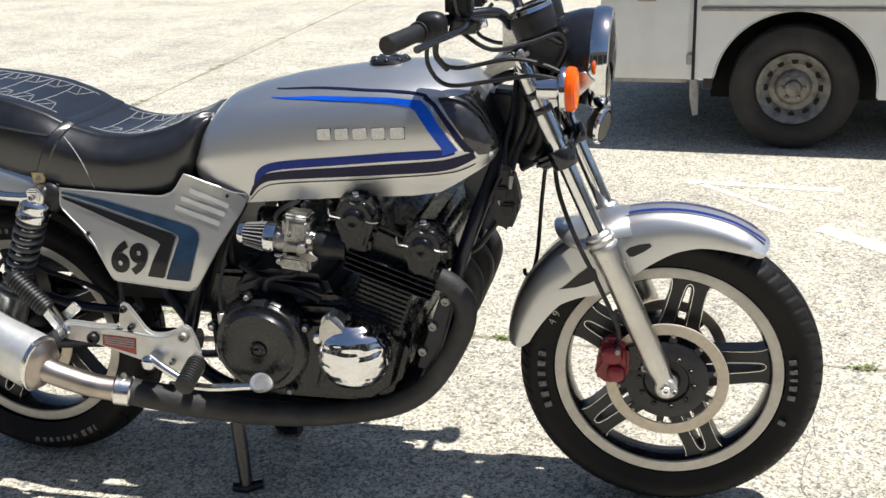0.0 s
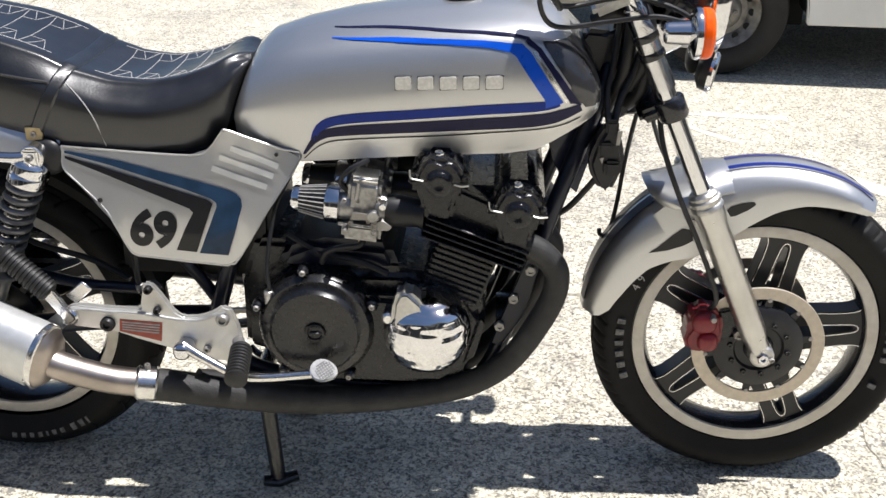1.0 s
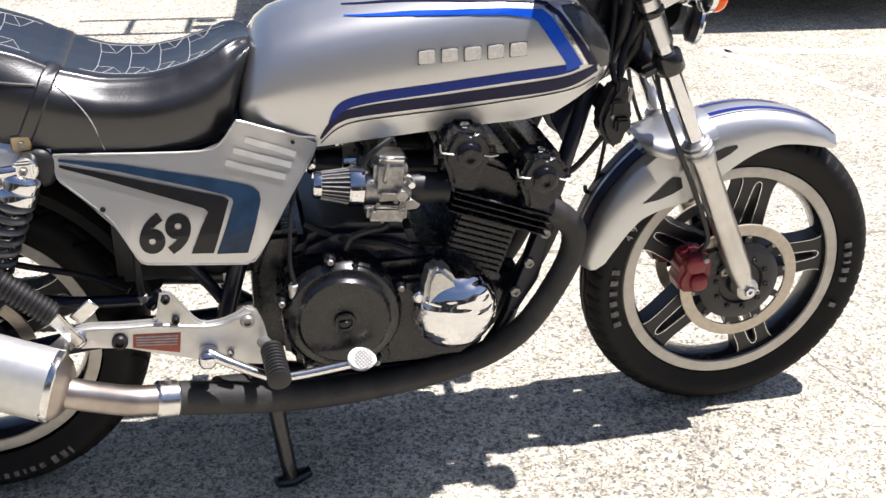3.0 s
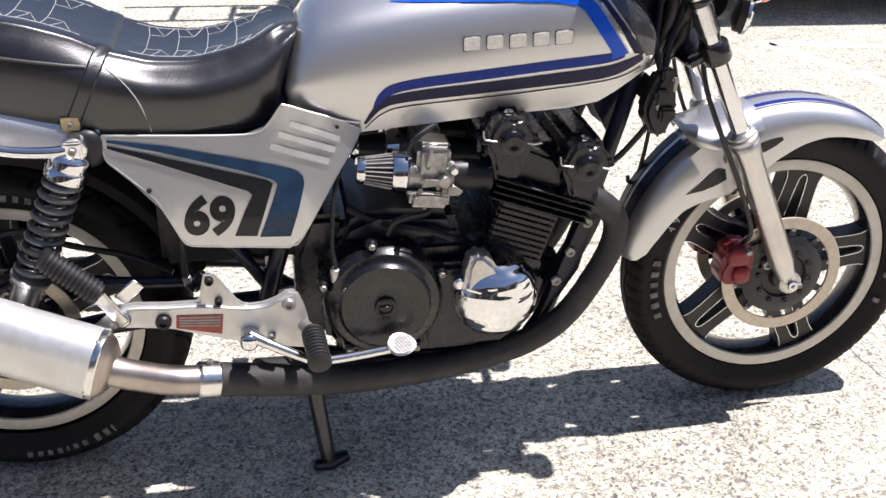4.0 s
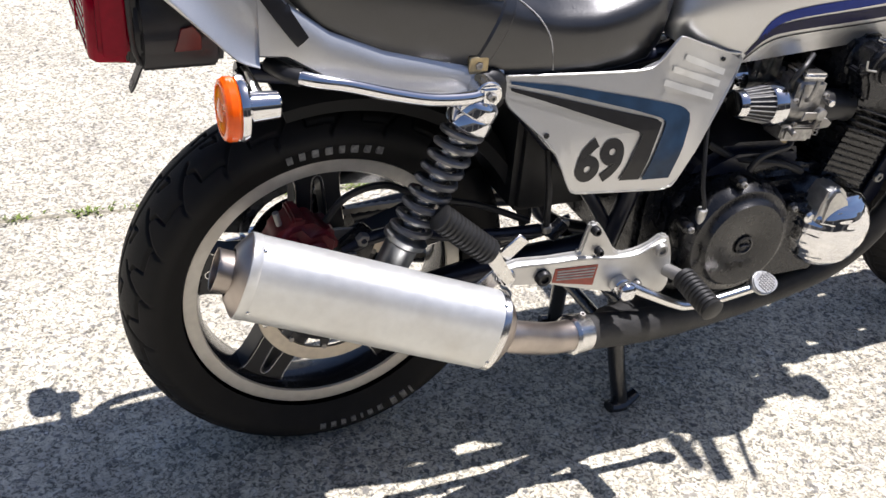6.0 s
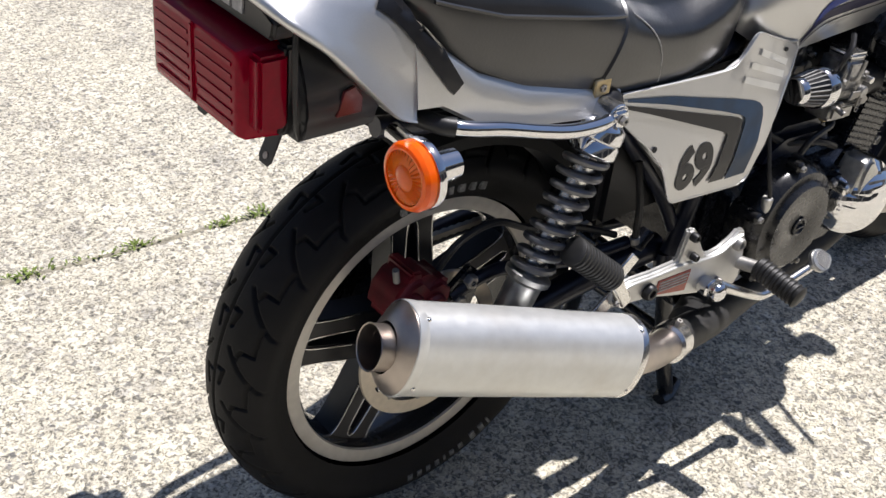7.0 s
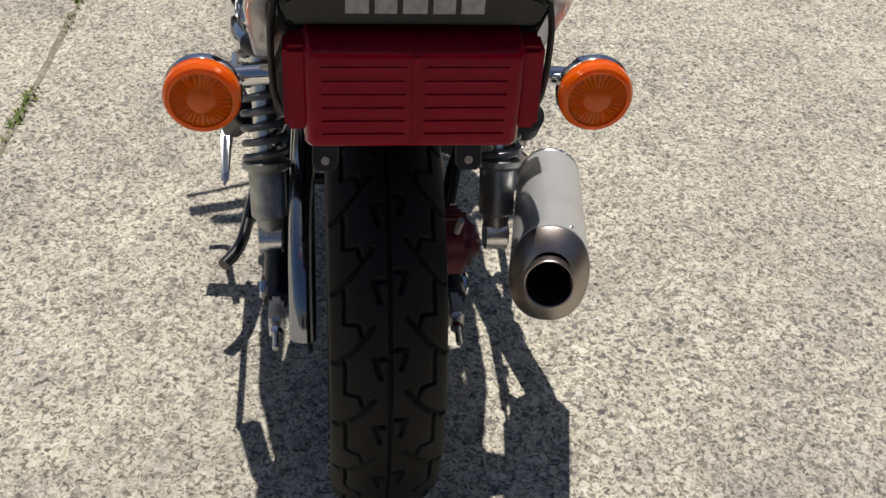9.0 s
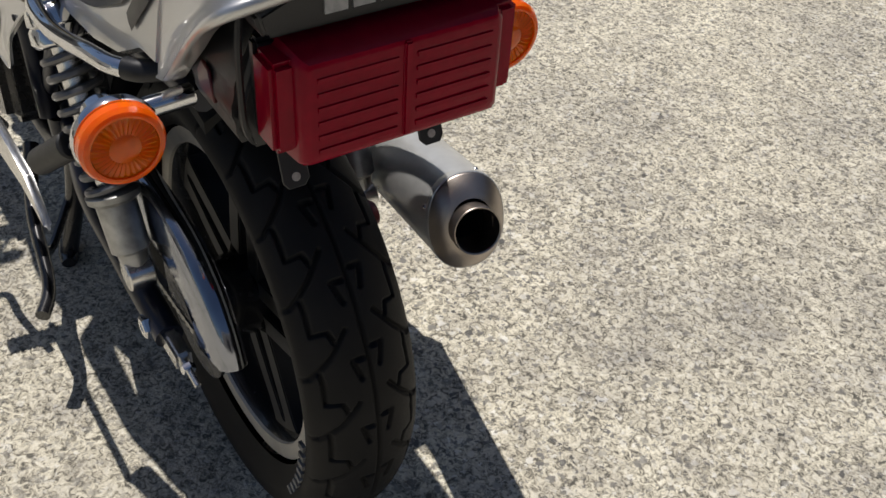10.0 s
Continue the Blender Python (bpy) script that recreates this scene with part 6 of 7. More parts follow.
# foot controls on the right
def rearset():
    pts = [(0.176, 0.432), (0.195, 0.414), (0.215, 0.413), (0.277, 0.405), (0.32, 0.39), (0.4, 0.366), (0.46, 0.352), (0.51, 0.344), (0.52, 0.36), (0.518, 0.4), (0.512, 0.432), (0.5, 0.462), (0.483, 0.468), (0.468, 0.456), (0.44, 0.445), (0.41, 0.443), (0.396, 0.451), (0.364, 0.5), (0.354, 0.511), (0.34, 0.511), (0.328, 0.458), (0.272, 0.458), (0.215, 0.463), (0.19, 0.457)]
    pl = part("footrest_plate", prism(pts, -0.237, -0.225, 0.004, 2), SATIN, BIKE, "polished aluminium footrest plate with a red decal")
    part("plate_edge", tube([(0.19, -0.239, 0.448), (0.215, -0.239, 0.453), (0.275, -0.239, 0.449), (0.335, -0.239, 0.447), (0.4, -0.239, 0.437), (0.44, -0.239, 0.437), (0.468, -0.239, 0.448), (0.492, -0.239, 0.455)], 0.0032, 8), SATIN, pl)
    part("maker_decal", prism([(0.284, 0.408), (0.363, 0.389), (0.368, 0.429), (0.287, 0.434)], -0.2385, -0.2365, 0.0004, 1), DECAL, pl)
    for k in range(4):
        z0, z1 = 0.43 - 0.0052 * k, 0.4255 - 0.0056 * k
        part("decal_lettering", prism([(0.291, z0 - 0.0026), (0.363 - 0.001 * k, z1 - 0.0026), (0.363 - 0.001 * k, z1), (0.291, z0)], -0.2395, -0.2383, 0.0, 1), LETTER, pl)
    for x, z, r, m in ((0.195, 0.438, 0.016, CHROME), (0.264, 0.424, 0.014, PLASTIC), (0.349, 0.499, 0.008, PLASTIC), (0.362, 0.457, 0.007, PLASTIC), (0.484, 0.441, 0.0125, STEEL), (0.45, 0.378, 0.007, STEEL)):
        part("plate_bolt", revolve([(0, r), (0.008, r), (0.012, r * 0.8), (0.012, r * 0.5), (0.007, r * 0.45)], (x, -0.237, z), (0, -1, 0), 16), m, pl)
    # rider's peg and brake pedal
    peg = part("footrest", revolve([(0, 0.014), (0.004, 0.017), (0.02, 0.017), (0.026, 0.012), (0.034, 0.012), (0.036, 0.009)], (0.412, -0.236, 0.385), (0, -1, 0), 18), CHROME, BIKE, "black ribbed rubber rider's footrest")
    part("pivot_ball", pebble((0.41, -0.27, 0.388), (0.016, 0.014, 0.017), 0.8), CHROME, peg)
    part("peg_stub", rod((0.508, -0.232, 0.392), (0.522, -0.268, 0.394), 0.012), STEEL, peg)

    def ribbed(a, b, r, n):
        a, b = Vector(a), Vector(b)
        L = (b - a).length
        prof = [(0, r * 0.6), (0.004, r * 0.88)]
        for k in range(n):
            h = 0.008 + k * (L - 0.018) / n
            prof += [(h, r * 0.88), (h + 0.0015, r), (h + 0.0055, r), (h + 0.007, r * 0.88)]
        return revolve(prof + [(L - 0.004, r), (L, r * 0.75)], a, b - a, 22)

    part("peg_rubber", ribbed((0.522, -0.262, 0.396), (0.53, -0.354, 0.379), 0.021, 9), GRIP, peg)
    ped = part("brake_pedal", tube([(0.412, -0.266, 0.398), (0.45, -0.277, 0.38), (0.508, -0.285, 0.352), (0.535, -0.286, 0.346), (0.58, -0.287, 0.348), (0.66, -0.288, 0.359), (0.675, -0.288, 0.361)], [0.0105, 0.0095, 0.0085, 0.0085, 0.0085, 0.0085, 0.008], 12), POLISHED, BIKE, "bright brake pedal with a cross-hatched pad")
    # leaf-shaped pad tipped towards the outside, with a cross-hatched face
    tip = Matrix.Translation((0.682, -0.293, 0.369)) @ Matrix.Rotation(radians(42), 4, "X") @ Matrix.Rotation(radians(-8), 4, "Z")
    leaf = [(0.0285 * math.cos(a) * (1.0 if math.cos(a) < 0 else 0.85), 0.021 * math.sin(a) * (1 - 0.25 * math.cos(a))) for a in np.linspace(0, 2 * math.pi, 20, endpoint=False)]
    pad = prism(leaf, -0.006, 0.006, 0.004, 2, axis="z")
    bmesh.ops.transform(pad, matrix=tip, verts=pad.verts)
    part("pedal_pad", pad, CAST, ped, "pale cross-hatched pedal pad")
    for turn in (45, -45):
        for k in range(-3, 4):
            half = 0.0165 - 0.0022 * abs(k)
            bar = block(-half, half, 0.005 * k - 0.0009, 0.005 * k + 0.0009, 0.0055, 0.0072, 0.0003, 1)
            bmesh.ops.transform(bar, matrix=tip @ Matrix.Rotation(radians(turn), 4, "Z"), verts=bar.verts)
            part("pad_ridge", bar, STEEL, ped)
    # passenger peg, folded up
    pp = part("passenger_footrest", prism([(0.192, 0.425), (0.21, 0.438), (0.19, 0.466), (0.172, 0.497), (0.152, 0.482), (0.176, 0.448)], -0.252, -0.238, 0.003), POLISHED, BIKE, "folded passenger footrest with black ribbed rubber")
    part("bracket_tab", prism([(0.184, 0.475), (0.203, 0.456), (0.238, 0.489), (0.22, 0.505)], -0.228, -0.222, 0.002, 1), POLISHED, pp)
    part("peg_rubber", ribbed((0.165, -0.243, 0.487), (0.074, -0.228, 0.562), 0.0225, 12), GRIP, pp)


rearset()


# foot controls on the left, seen from behind
def left_side():
    part("left_footrest_plate", prism([(0.13, 0.402), (0.2, 0.457), (0.33, 0.455), (0.45, 0.45), (0.5, 0.45), (0.525, 0.36), (0.4, 0.374), (0.24, 0.405)], 0.225, 0.237, 0.004), POLISHED, BIKE)
    prof = [(0, 0.012), (0.004, 0.017)]
    for k in range(10):
        prof += [(0.008 + k * 0.0098, 0.017), (0.0095 + k * 0.0098, 0.0195), (0.014 + k * 0.0098, 0.0195), (0.0155 + k * 0.0098, 0.017)]
    part("left_footrest", revolve(prof + [(0.108, 0.0195), (0.111, 0.014)], (0.5, 0.2, 0.404), (0.1, 1, 0), 22), GRIP, BIKE)
    part("left_peg_arm", rod((0.42, 0.215, 0.395), (0.505, 0.235, 0.4), 0.009), POLISHED, BIKE)
    part("gear_lever", tube([(0.45, 0.25, 0.36), (0.55, 0.27, 0.34), (0.62, 0.275, 0.345), (0.625, 0.315, 0.347)], 0.0075, 10), STEEL, BIKE)
    part("left_passenger_footrest", rod((0.178, 0.215, 0.485), (0.09, 0.188, 0.56), 0.0195), GRIP, BIKE)
    part("side_stand", tube([(0.56, 0.16, 0.255), (0.45, 0.2, 0.2), (0.3, 0.225, 0.17), (0.24, 0.255, 0.16)], [0.014, 0.012, 0.011, 0.012], 10), BLACK, BIKE, "black side stand folded up")


left_side()


# centre stand, on the ground
def centre_stand():
    st = part("centre_stand", rod((0.52, -0.13, 0.245), (0.52, 0.13, 0.245), 0.018), BLACK, BIKE, "black tubular centre stand")
    for s in (-1, 1):
        part("stand_leg", tube([(0.52, s * 0.1, 0.245), (0.53, s * 0.115, 0.13), (0.545, s * 0.14, 0.014)], [0.018, 0.017, 0.016], 12), BLACK, st)
        part("stand_foot", tube([(0.515, s * 0.15, 0.012), (0.545, s * 0.142, 0.008), (0.585, s * 0.13, 0.016)], [0.01, 0.014, 0.01], 10, flat=1.4), BLACK, st)
    part("stand_brace", rod((0.528, -0.11, 0.15), (0.528, 0.11, 0.15), 0.012), BLACK, st)
    part("stand_tang", tube([(0.54, 0.12, 0.14), (0.45, 0.18, 0.12), (0.42, 0.2, 0.13)], 0.008, 8), BLACK, st)


centre_stand()


# forks
FORK_D = Vector((-0.272, 0, 0.617)).normalized()


def fork(side):
    y = side * 0.1
    a = Vector((FX, y, FZ))
    leg = part("fork_leg", revolve([(-0.022, 0.014), (-0.018, 0.02), (0.03, 0.022), (0.05, 0.026), (0.3, 0.0265), (0.325, 0.029), (0.335, 0.029)], a, FORK_D, 26), SLIDER, BIKE, "aluminium fork slider with a chrome stanchion")
    part("stanchion", revolve([(0.3, 0.0178), (0.78, 0.0178)], a, FORK_D, 24), CHROME, leg)
    part("dust_boot", revolve([(0.332, 0.027), (0.336, 0.031), (0.342, 0.031), (0.346, 0.028), (0.35, 0.0305), (0.356, 0.0305), (0.36, 0.027), (0.366, 0.028), (0.372, 0.022)], a, FORK_D, 24), CAST, leg)
    part("axle_clamp", revolve([(-0.018, 0.02), (-0.014, 0.024), (0.014, 0.024), (0.018, 0.02)], a + Vector((0, 0, 0)), (0, 1, 0), 20), CAST, leg)
    part("axle_end", bolt(a + Vector((0, side * 0.016, 0)), (0, side, 0), 0.012, 0.012), CHROME, leg)
    part("pinch_bolt", bolt(a + Vector((0.018, side * 0.018, -0.004)), (0, side, 0), 0.006, 0.006), STEEL, leg)
    # brake caliper behind the leg
    c = a + FORK_D * 0.1 + Vector((-0.072, side * -0.03, -0.047))
    ol = [(-0.03, -0.046), (0.004, -0.05), (0.03, -0.036), (0.036, 0.0), (0.03, 0.035), (0.008, 0.048), (-0.02, 0.044), (-0.036, 0.022), (-0.03, 0.006), (-0.04, -0.012), (-0.04, -0.032)]
    cal = part("front_caliper", prism([(c.x + u, c.z + v) for u, v in ol], c.y - 0.03, c.y + 0.03, 0.011, 3), RED if side < 0 else SHADEDRED, BIKE, "red painted front brake caliper")
    if side < 0:
        part("caliper_bore", pebble((c.x - 0.004, c.y - 0.03, c.z + 0.02), (0.025, 0.014, 0.022), 0.8), RED, cal)
        part("caliper_bore", pebble((c.x + 0.006, c.y - 0.03, c.z - 0.022), (0.02, 0.014, 0.02), 0.8), RED, cal)
        part("bleed_nipple", rod((c.x + 0.01, c.y - 0.05, c.z + 0.035), (c.x + 0.01, c.y - 0.03, c.z + 0.035), 0.006), STEEL, cal)
        part("caliper_lug", prism([(c.x + 0.02, c.z - 0.03), (c.x + 0.085, c.z - 0.02), (c.x + 0.08, c.z + 0.05), (c.x + 0.025, c.z + 0.035)], c.y - 0.012, c.y + 0.008, 0.004), BLACKENG, cal)
        for dz in (-0.01, 0.035):
            part("caliper_bolt", bolt((c.x + 0.068, c.y - 0.012, c.z + dz), (0, -1, 0), 0.012, 0.012), STEEL, cal)
        part("brake_hose", tube([(c.x + 0.005, c.y - 0.02, c.z + 0.045), (c.x + 0.01, c.y - 0.04, c.z + 0.085), (1.37, -0.118, 0.565), (1.325, -0.118, 0.66), (1.287, -0.1, 0.76), (1.275, -0.075, 0.86)], 0.0052, 8), FIN, cal)
    return leg


for s in (-1, 1):
    fork(s)
crown = part("lower_yoke", block(-0.06, 0.02, -0.105, 0.105, -0.013, 0.013, 0.01, 3, m=Matrix.Translation(Vector((FX, 0, FZ)) + FORK_D * 0.545) @ Matrix.Rotation(radians(-23.8), 4, "Y")), BLACK, BIKE, "black lower fork yoke")
for s in (-1, 1):
    p = Vector((FX, s * 0.1, FZ)) + FORK_D * 0.545
    part("yoke_clamp", revolve([(-0.02, 0.0255), (-0.016, 0.028), (0.016, 0.028), (0.02, 0.0255)], p, FORK_D, 20), BLACK, crown)
p = Vector((FX, 0, FZ)) + FORK_D * 0.765
top = part("upper_yoke", block(-0.07, 0.025, -0.125, 0.125, -0.012, 0.012, 0.008, m=Matrix.Translation(p) @ Matrix.Rotation(radians(-23.8), 4, "Y")), CAST, BIKE, "upper fork yoke with handlebar clamps")
for s in (-1, 1):
    q = Vector((FX, s * 0.1, FZ)) + FORK_D * 0.66
    part("fork_shroud", revolve([(-0.075, 0.0215), (0.08, 0.0215)], q, FORK_D, 20), PITTED, top)
    for h in (-0.016, 0.018):
        part("shroud_band", revolve([(h, 0.023), (h + 0.002, 0.0242), (h + 0.012, 0.0242), (h + 0.014, 0.023)], q, FORK_D, 20), BLACK, top)
    part("lamp_ear", prism([(q.x + 0.0, q.z - 0.02), (q.x + 0.08, q.z + 0.02), (q.x + 0.11, q.z + 0.05), (q.x + 0.09, q.z + 0.07), (q.x - 0.01, q.z + 0.04)], q.y - 0.003, q.y + 0.003, 0.002, 1), PITTED, top)


# front mudguard
DARKNAVY = material("deep_blue_stripe_paint", (0.008, 0.02, 0.2), 0.32, 0.0, 0.3, 0.1, 60)


def mudguard():
    prof_of = lambda w: [(-w, -0.058), (-w - 0.003, -0.03), (-w + 0.006, -0.006), (-w * 0.6, 0.006), (0, 0.01), (w * 0.6, 0.006), (w - 0.006, -0.006), (w + 0.003, -0.03), (w, -0.058), (w - 0.004, -0.05), (w - 0.009, -0.01), (w * 0.58, 0.002), (0, 0.006), (-w * 0.58, 0.002), (-w + 0.009, -0.01), (-w + 0.004, -0.05)]
    rows = []
    for a in np.linspace(171, 56.5, 72):
        r = float(np.interp(a, [54, 70, 90, 120, 150, 171], [0.352, 0.36, 0.362, 0.364, 0.358, 0.348]))
        w = float(np.interp(a, [54, 57, 66, 160, 171], [0.04, 0.054, 0.064, 0.066, 0.057]))
        low = float(np.interp(a, [54, 58, 63, 70, 79, 88, 97, 105, 112, 125, 130, 136, 145, 158, 168, 171], [0.345, 0.33, 0.324, 0.316, 0.306, 0.289, 0.267, 0.25, 0.241, 0.234, 0.242, 0.258, 0.28, 0.294, 0.306, 0.322]))
        depth = r - low
        ca, sa = math.cos(radians(a)), math.sin(radians(a))
        k = depth / 0.058
        rows.append([(FX + (r + h * (k if h < -0.02 else 1)) * ca, y, FZ + (r + h * (k if h < -0.02 else 1)) * sa) for y, h in prof_of(w)])
    mg = part("front_mudguard", loft(rows), SILVER, BIKE, "silver front mudguard with blue pinstripes", 50)
    S = BVHTree.FromPolygons([v.co.copy() for v in mg.data.vertices], [tuple(q.vertices) for q in mg.data.polygons])
    for y0, y1, m in ((-0.039, -0.0365, NAVY), (-0.03, -0.018, DARKNAVY), (0.018, 0.03, DARKNAVY), (0.0365, 0.039, NAVY)):
        bm = bmesh.new()
        prev = None
        for a in np.linspace(167, 58.5, 50):
            d = Vector((math.cos(radians(a)), 0, math.sin(radians(a))))
            row = []
            for y in (y0, (y0 + y1) / 2, y1):
                hit = S.ray_cast(Vector((FX, y, FZ)) + d * 0.6, -d)
                row.append(bm.verts.new(hit[0] + d * 0.0012))
            if prev:
                for i in range(2):
                    bm.faces.new((prev[i], prev[i + 1], row[i + 1], row[i]))
            prev = row
        part("mudguard_stripe", bm, m, mg)
    # broad dark band on the rear half: stripes plus the engine's reflection, painted on
    for y0, y1 in ((-0.037, -0.008), (0.008, 0.037)):
        bm = bmesh.new()
        prev = None
        for a in np.linspace(168, 128, 24):
            d = Vector((math.cos(radians(a)), 0, math.sin(radians(a))))
            row = [bm.verts.new(S.ray_cast(Vector((FX, y0 + (y1 - y0) * k / 4, FZ)) + d * 0.6, -d)[0] + d * 0.002) for k in range(5)]
            if prev:
                for i in range(4):
                    bm.faces.new((prev[i], prev[i + 1], row[i + 1], row[i]))
            prev = row
        part("mudguard_dark_reflection", bm, NAVY, mg)
    # saddle between the fork legs: it hugs the guard in front and flares up behind
    rows = []
    for a, lift, half in ((104, -0.004, 0.066), (107, 0.001, 0.074), (111, 0.003, 0.084), (116, 0.004, 0.092), (120, 0.007, 0.094), (123, 0.015, 0.088), (125.5, 0.027, 0.074), (127, 0.036, 0.056)):
        ca, sa = math.cos(radians(a)), math.sin(radians(a))
        prof = [(-half, 0.34), (-half * 0.96, 0.354), (-half * 0.78, 0.368), (-half * 0.42, 0.3755), (0.0, 0.3775), (half * 0.42, 0.3755), (half * 0.78, 0.368), (half * 0.96, 0.354), (half, 0.34)]
        rows.append([(FX + (r + lift) * ca, y, FZ + (r + lift) * sa) for y, r in prof] + [(FX + (r + lift - 0.004) * ca, y * 0.95, FZ + (r + lift - 0.004) * sa) for y, r in prof[::-1]])
    part("fork_brace", loft(rows), SILVER, mg, "", 50)
    for s in (-1, 1):
        # dark almond-shaped openings in the side brace, and its lug on the fork
        for o in ([(1.284, 0.524), (1.3, 0.536), (1.325, 0.56), (1.345, 0.577), (1.362, 0.575), (1.368, 0.552), (1.35, 0.541), (1.32, 0.53)], [(1.424, 0.617), (1.432, 0.625), (1.452, 0.632), (1.474, 0.636), (1.478, 0.63), (1.464, 0.618), (1.442, 0.606), (1.433, 0.604)]):
            part("brace_opening", field(S, o, 0.0016, s, 1), CHARCOAL, mg)
        part("fork_lug", block(1.36, 1.425, s * 0.076 - 0.008, s * 0.076 + 0.008, 0.58, 0.605, 0.006, 2), CAST, mg)
    return mg


mudguard()


# headlamp, instruments, handlebar
def cockpit():
    hl = part("headlamp", revolve([(-0.1, 0.03), (-0.095, 0.06), (-0.07, 0.085), (-0.03, 0.097), (0.0, 0.099)], (1.352, 0, 1.01), (1, 0, -0.05), 40), BLACK, BIKE, "round headlamp in a black shell with a chrome ring")
    part("chrome_ring", revolve([(-0.005, 0.1), (0.0, 0.103), (0.02, 0.104), (0.03, 0.1), (0.032, 0.09), (0.026, 0.09)], (1.352, 0, 1.01), (1, 0, -0.05), 44, None, False), CHROME, hl)
    part("reflector", revolve([(0.02, 0.09), (-0.02, 0.075), (-0.05, 0.04), (-0.055, 0.01)], (1.352, 0, 1.01), (1, 0, -0.05), 36), CHROME, hl)
    g = part("glass", revolve([(0.024, 0.0905), (0.034, 0.075), (0.04, 0.045), (0.042, 0.01)], (1.352, 0, 1.01), (1, 0, -0.05), 36), GLASS, hl)
    g.visible_shadow = False
    hb = part("handlebar", tube([(1.02, -0.37, 1.096), (1.045, -0.28, 1.102), (1.1, -0.18, 1.115), (1.17, -0.11, 1.115), (1.19, -0.05, 1.08), (1.19, 0.05, 1.08), (1.17, 0.11, 1.115), (1.1, 0.18, 1.115), (1.045, 0.28, 1.102), (1.02, 0.37, 1.096)], 0.011, 12), BLACK, BIKE, "black handlebar with rubber grips and switches")
    for s in (-1, 1):
        a, b = Vector((1.05, s * 0.26, 1.102)), Vector((1.018, s * 0.374, 1.095))
        part("grip", rod(a, b, 0.0165, 0.0175, 18), GRIP, hb)
        part("grip_flange", revolve([(0, 0.02), (0.006, 0.02)], a, b - a, 18), GRIP, hb)
        sw = part("switch_housing", block(-0.02, 0.02, -0.022, 0.022, -0.022, 0.022, 0.007, 2, m=Matrix.Translation((1.065, s * 0.235, 1.106))), PLASTIC, hb)
        part("switch_button", block(1.055, 1.075, s * 0.235 - 0.012, s * 0.235 + 0.012, 1.127, 1.134, 0.002, 1), RED if s < 0 else PLASTIC, hb)
        part("brake_lever", tube([(1.12, s * 0.17, 1.11), (1.13, s * 0.24, 1.105), (1.095, s * 0.33, 1.095), (1.075, s * 0.385, 1.09)], [0.008, 0.007, 0.006, 0.007], 10), BLACK, hb)
        part("reservoir" if s < 0 else "lever_mount", block(1.085, 1.135, s * 0.175 - 0.025, s * 0.175 + 0.025, 1.12, 1.165, 0.008), PLASTIC, hb)
        mir = part("mirror_stem", tube([(1.11, s * 0.2, 1.12), (1.1, s * 0.22, 1.2), (1.08, s * 0.27, 1.3)], 0.006, 8), BLACK, BIKE)
        part("mirror", block(1.06, 1.08, s * 0.28 - 0.055, s * 0.28 + 0.055, 1.285, 1.355, 0.012, 3), PLASTIC, mir)
    for s in (-1, 1):
        ins = part("instrument", revolve([(0, 0.03), (0.01, 0.044), (0.05, 0.047), (0.058, 0.045)], (1.245, s * 0.062, 1.06), (-0.35, 0, 1), 30), PLASTIC, BIKE, "round black instrument with a chrome bezel")
        part("bezel", revolve([(0.054, 0.048), (0.062, 0.046), (0.062, 0.04)], (1.245, s * 0.062, 1.06), (-0.35, 0, 1), 30, None, False), CHROME, ins)
        part("dial", revolve([(0.056, 0.041), (0.0565, 0.0)], (1.245, s * 0.062, 1.06), (-0.35, 0, 1), 30), PLASTIC, ins)
        part("bar_clamp", block(1.172, 1.208, s * 0.05 - 0.018, s * 0.05 + 0.018, 1.02, 1.098, 0.006), POLISHED, hb)
    grip_box = part("throttle_housing", pebble((1.068, -0.235, 1.106), (0.03, 0.026, 0.03), 0.7), PLASTIC, hb)
    part("cable_stub", tube([(1.075, -0.23, 1.08), (1.07, -0.215, 1.05), (1.085, -0.19, 1.02)], 0.006, 8), PLASTIC, grip_box)
    part("lever_bracket", prism([(1.09, 1.085), (1.15, 1.09), (1.16, 1.115), (1.1, 1.12)], -0.21, -0.165, 0.006, 2), BLACK, hb)
    part("banjo_bolt", bolt((1.15, -0.185, 1.105), (1, 0, 0.2), 0.009, 0.014), CHROME, hb)
    part("reservoir_cap", block(1.083, 1.137, -0.203, -0.147, 1.164, 1.172, 0.003), PLASTIC, hb)
    part("instrument_bracket", prism([(1.2, 1.02), (1.28, 1.0), (1.3, 1.05), (1.24, 1.075)], -0.1, 0.1, 0.006, 2), FIN, hb)
    part("wiring_loom", tube([(1.2, -0.06, 1.04), (1.24, -0.1, 0.99), (1.25, -0.085, 0.92), (1.22, -0.06, 0.85)], 0.013, 10), PLASTIC, hb)
    part("headlamp_socket", block(1.24, 1.28, -0.05, 0.05, 0.95, 1.02, 0.012), PLASTIC, hb)
    part("ignition_switch", rod((1.225, 0, 1.03), (1.21, 0, 1.09), 0.02), CHROME, BIKE)
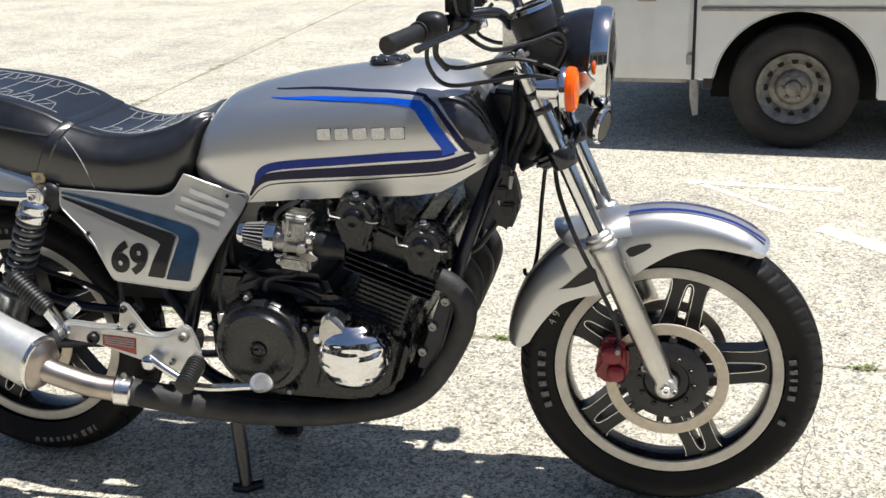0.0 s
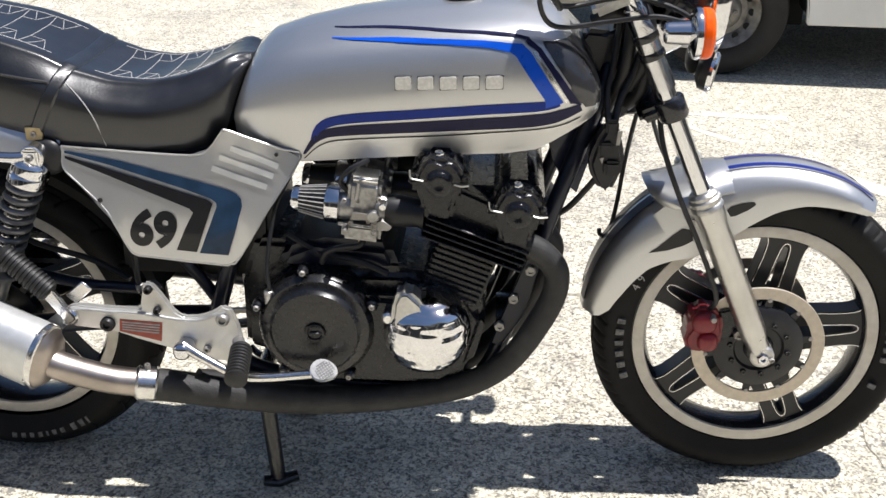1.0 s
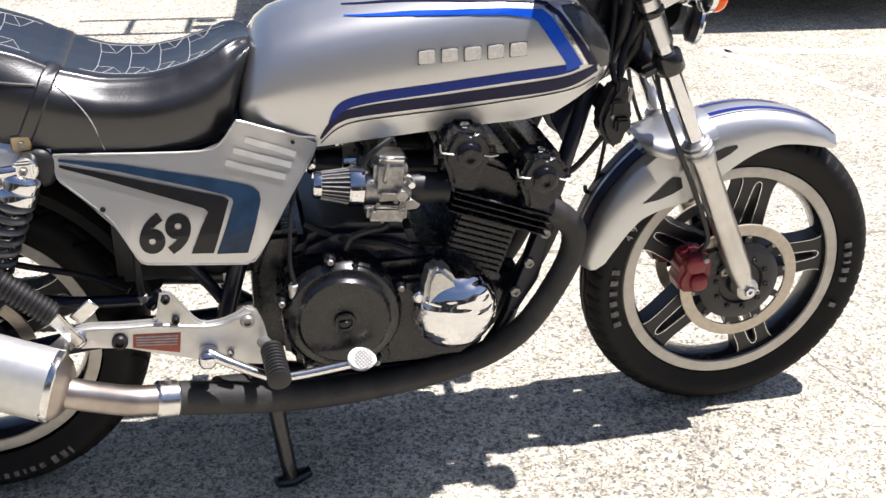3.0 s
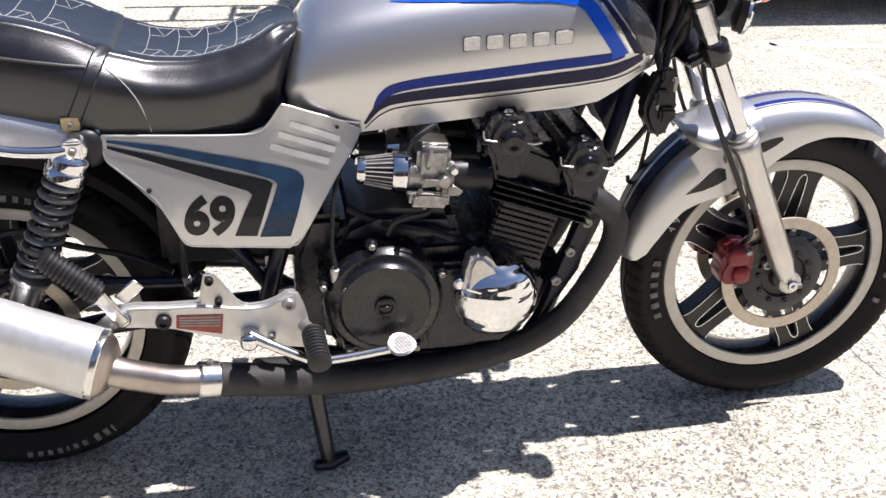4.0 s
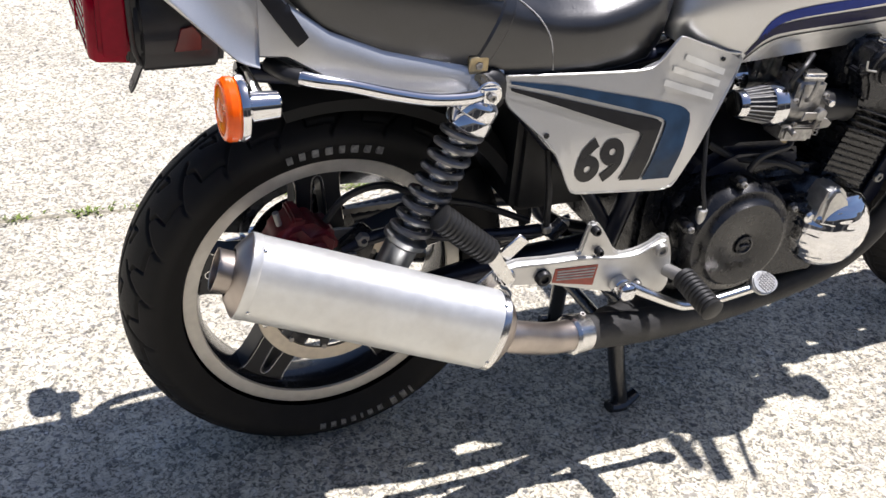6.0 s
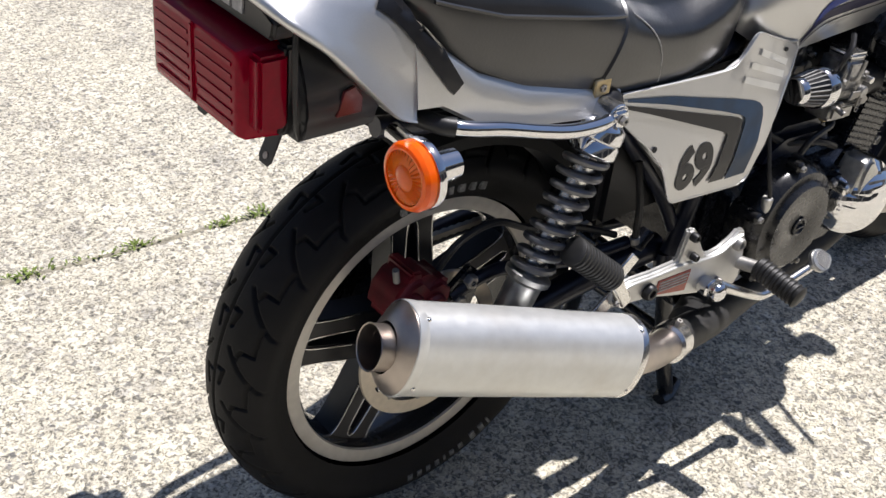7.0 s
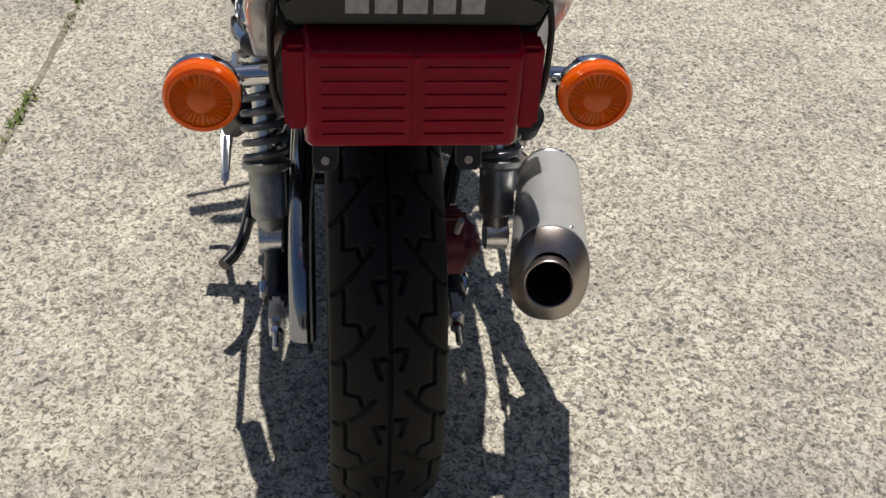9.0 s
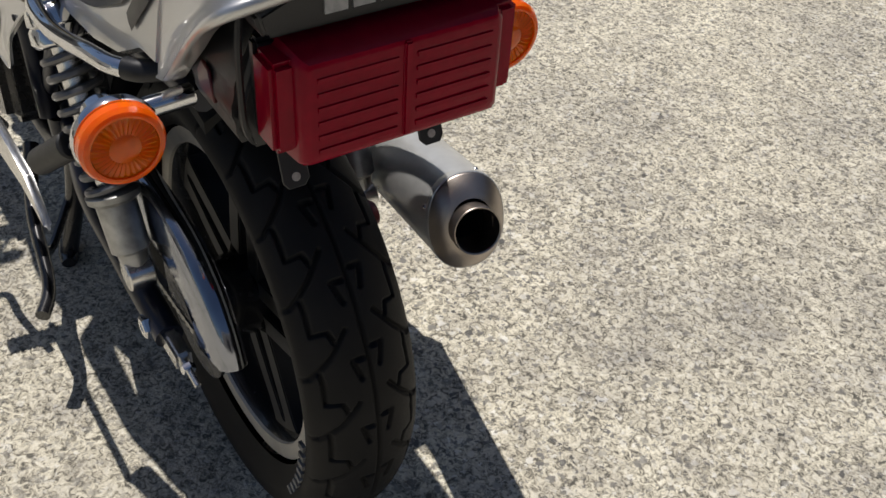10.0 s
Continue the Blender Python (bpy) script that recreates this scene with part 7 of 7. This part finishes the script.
    # cables that loop from the bar to the frame
    for k, pts in enumerate([
        [(1.1, -0.18, 1.1), (1.17, -0.2, 1.06), (1.24, -0.16, 1.065), (1.29, -0.12, 1.075), (1.3, -0.1, 1.04), (1.26, -0.08, 0.97)],
        [(1.06, -0.235, 1.085), (1.05, -0.2, 1.03), (1.08, -0.17, 0.985), (1.17, -0.15, 0.99), (1.25, -0.15, 1.0), (1.31, -0.14, 0.985)],
        [(1.07, -0.23, 1.085), (1.07, -0.2, 1.04), (1.1, -0.15, 1.015), (1.2, -0.135, 1.03), (1.27, -0.13, 1.015), (1.32, -0.13, 0.99)],
        [(1.1, 0.23, 1.09), (1.07, 0.19, 1.04), (1.12, 0.13, 1.02), (1.22, 0.12, 1.01), (1.27, 0.08, 0.94)],
        [(1.25, 0.0, 0.79), (1.237, 0.02, 0.69), (1.226, 0.03, 0.575), (1.214, 0.03, 0.522), (1.199, 0.03, 0.517), (1.196, 0.03, 0.53)],
        [(1.26, 0.05, 0.87), (1.3, 0.08, 0.72), (1.36, 0.12, 0.6), (1.45, 0.12, 0.45)]]):
        part("cable", tube(pts, 0.0045, 8), PLASTIC, BIKE)
    # horn and reflector below the yoke
    h = part("horn", revolve([(0, 0.016), (0.01, 0.034), (0.026, 0.036), (0.034, 0.03)], (1.345, -0.045, 0.885), (1, -0.3, -0.2), 26), PLASTIC, BIKE, "black disc horn with a chrome rim")
    part("horn_rim", revolve([(0.024, 0.038), (0.03, 0.038), (0.034, 0.034)], (1.345, -0.045, 0.885), (1, -0.3, -0.2), 26, None, False), CHROME, h)
    part("horn", revolve([(0, 0.016), (0.01, 0.034), (0.026, 0.036), (0.034, 0.03)], (1.345, 0.05, 0.885), (1, 0.3, -0.2), 26), PLASTIC, BIKE)
    # coil and connector cluster beside the steering head
    cl = part("ignition_coil", prism([(1.18, 0.806), (1.2, 0.806), (1.207, 0.78), (1.215, 0.75), (1.216, 0.731), (1.204, 0.702), (1.195, 0.677), (1.176, 0.68), (1.16, 0.7), (1.15, 0.73), (1.16, 0.77)], -0.15, -0.1, 0.011, 3), FIN, BIKE)
    part("coil_bracket", block(1.165, 1.19, -0.102, -0.04, 0.735, 0.775, 0.004), FIN, cl)
    part("connector", block(1.178, 1.208, -0.163, -0.147, 0.715, 0.742, 0.005), PLASTIC, cl)
    part("connector", block(1.166, 1.194, -0.163, -0.147, 0.752, 0.776, 0.005), PLASTIC, cl)
    part("connector", block(1.178, 1.2, -0.158, -0.14, 0.79, 0.815, 0.004), PLASTIC, cl)
    part("connector_tab", prism([(1.198, 0.8), (1.206, 0.8), (1.202, 0.775), (1.196, 0.775)], -0.166, -0.16, 0.0, 1), STEEL, cl)
    part("connector_tab", prism([(1.17, 0.745), (1.177, 0.748), (1.175, 0.735)], -0.154, -0.148, 0.0, 1), STEEL, cl)
    part("plug_lead", tube([(1.17, -0.125, 0.7), (1.15, -0.12, 0.67), (1.12, -0.11, 0.63), (1.08, -0.1, 0.6)], 0.006, 8), PLASTIC, cl)
    # wiring and hoses that fill the room between tank, steering head and fork
    for pts, rad in (([(1.18, -0.06, 0.8), (1.2, -0.075, 0.85), (1.215, -0.08, 0.92), (1.22, -0.07, 1.0)], 0.012),
                     ([(1.195, -0.12, 0.8), (1.205, -0.1, 0.84), (1.225, -0.085, 0.88), (1.25, -0.07, 0.96)], 0.007),
                     ([(1.185, -0.125, 0.8), (1.18, -0.1, 0.85), (1.19, -0.08, 0.9), (1.2, -0.06, 0.98)], 0.006),
                     ([(1.22, -0.05, 0.815), (1.245, -0.06, 0.85), (1.25, -0.06, 0.92), (1.235, -0.05, 1.0)], 0.014),
                     ([(1.2, 0.05, 0.8), (1.22, 0.06, 0.86), (1.225, 0.06, 0.94), (1.215, 0.05, 1.01)], 0.016),
                     ([(1.235, 0.045, 0.81), (1.26, 0.05, 0.88), (1.262, 0.05, 0.95), (1.25, 0.04, 1.0)], 0.014),
                     ([(1.15, -0.05, 0.97), (1.19, -0.06, 0.985), (1.23, -0.05, 0.975), (1.27, -0.04, 0.95)], 0.011)):
        part("wiring_harness", tube(pts, rad, 10), PLASTIC, BIKE)
    part("fuse_box", block(1.19, 1.245, -0.045, 0.045, 0.945, 1.0, 0.008), PLASTIC, BIKE)
    part("relay", block(1.255, 1.285, -0.06, -0.02, 0.86, 0.93, 0.006), PLASTIC, BIKE)


cockpit()
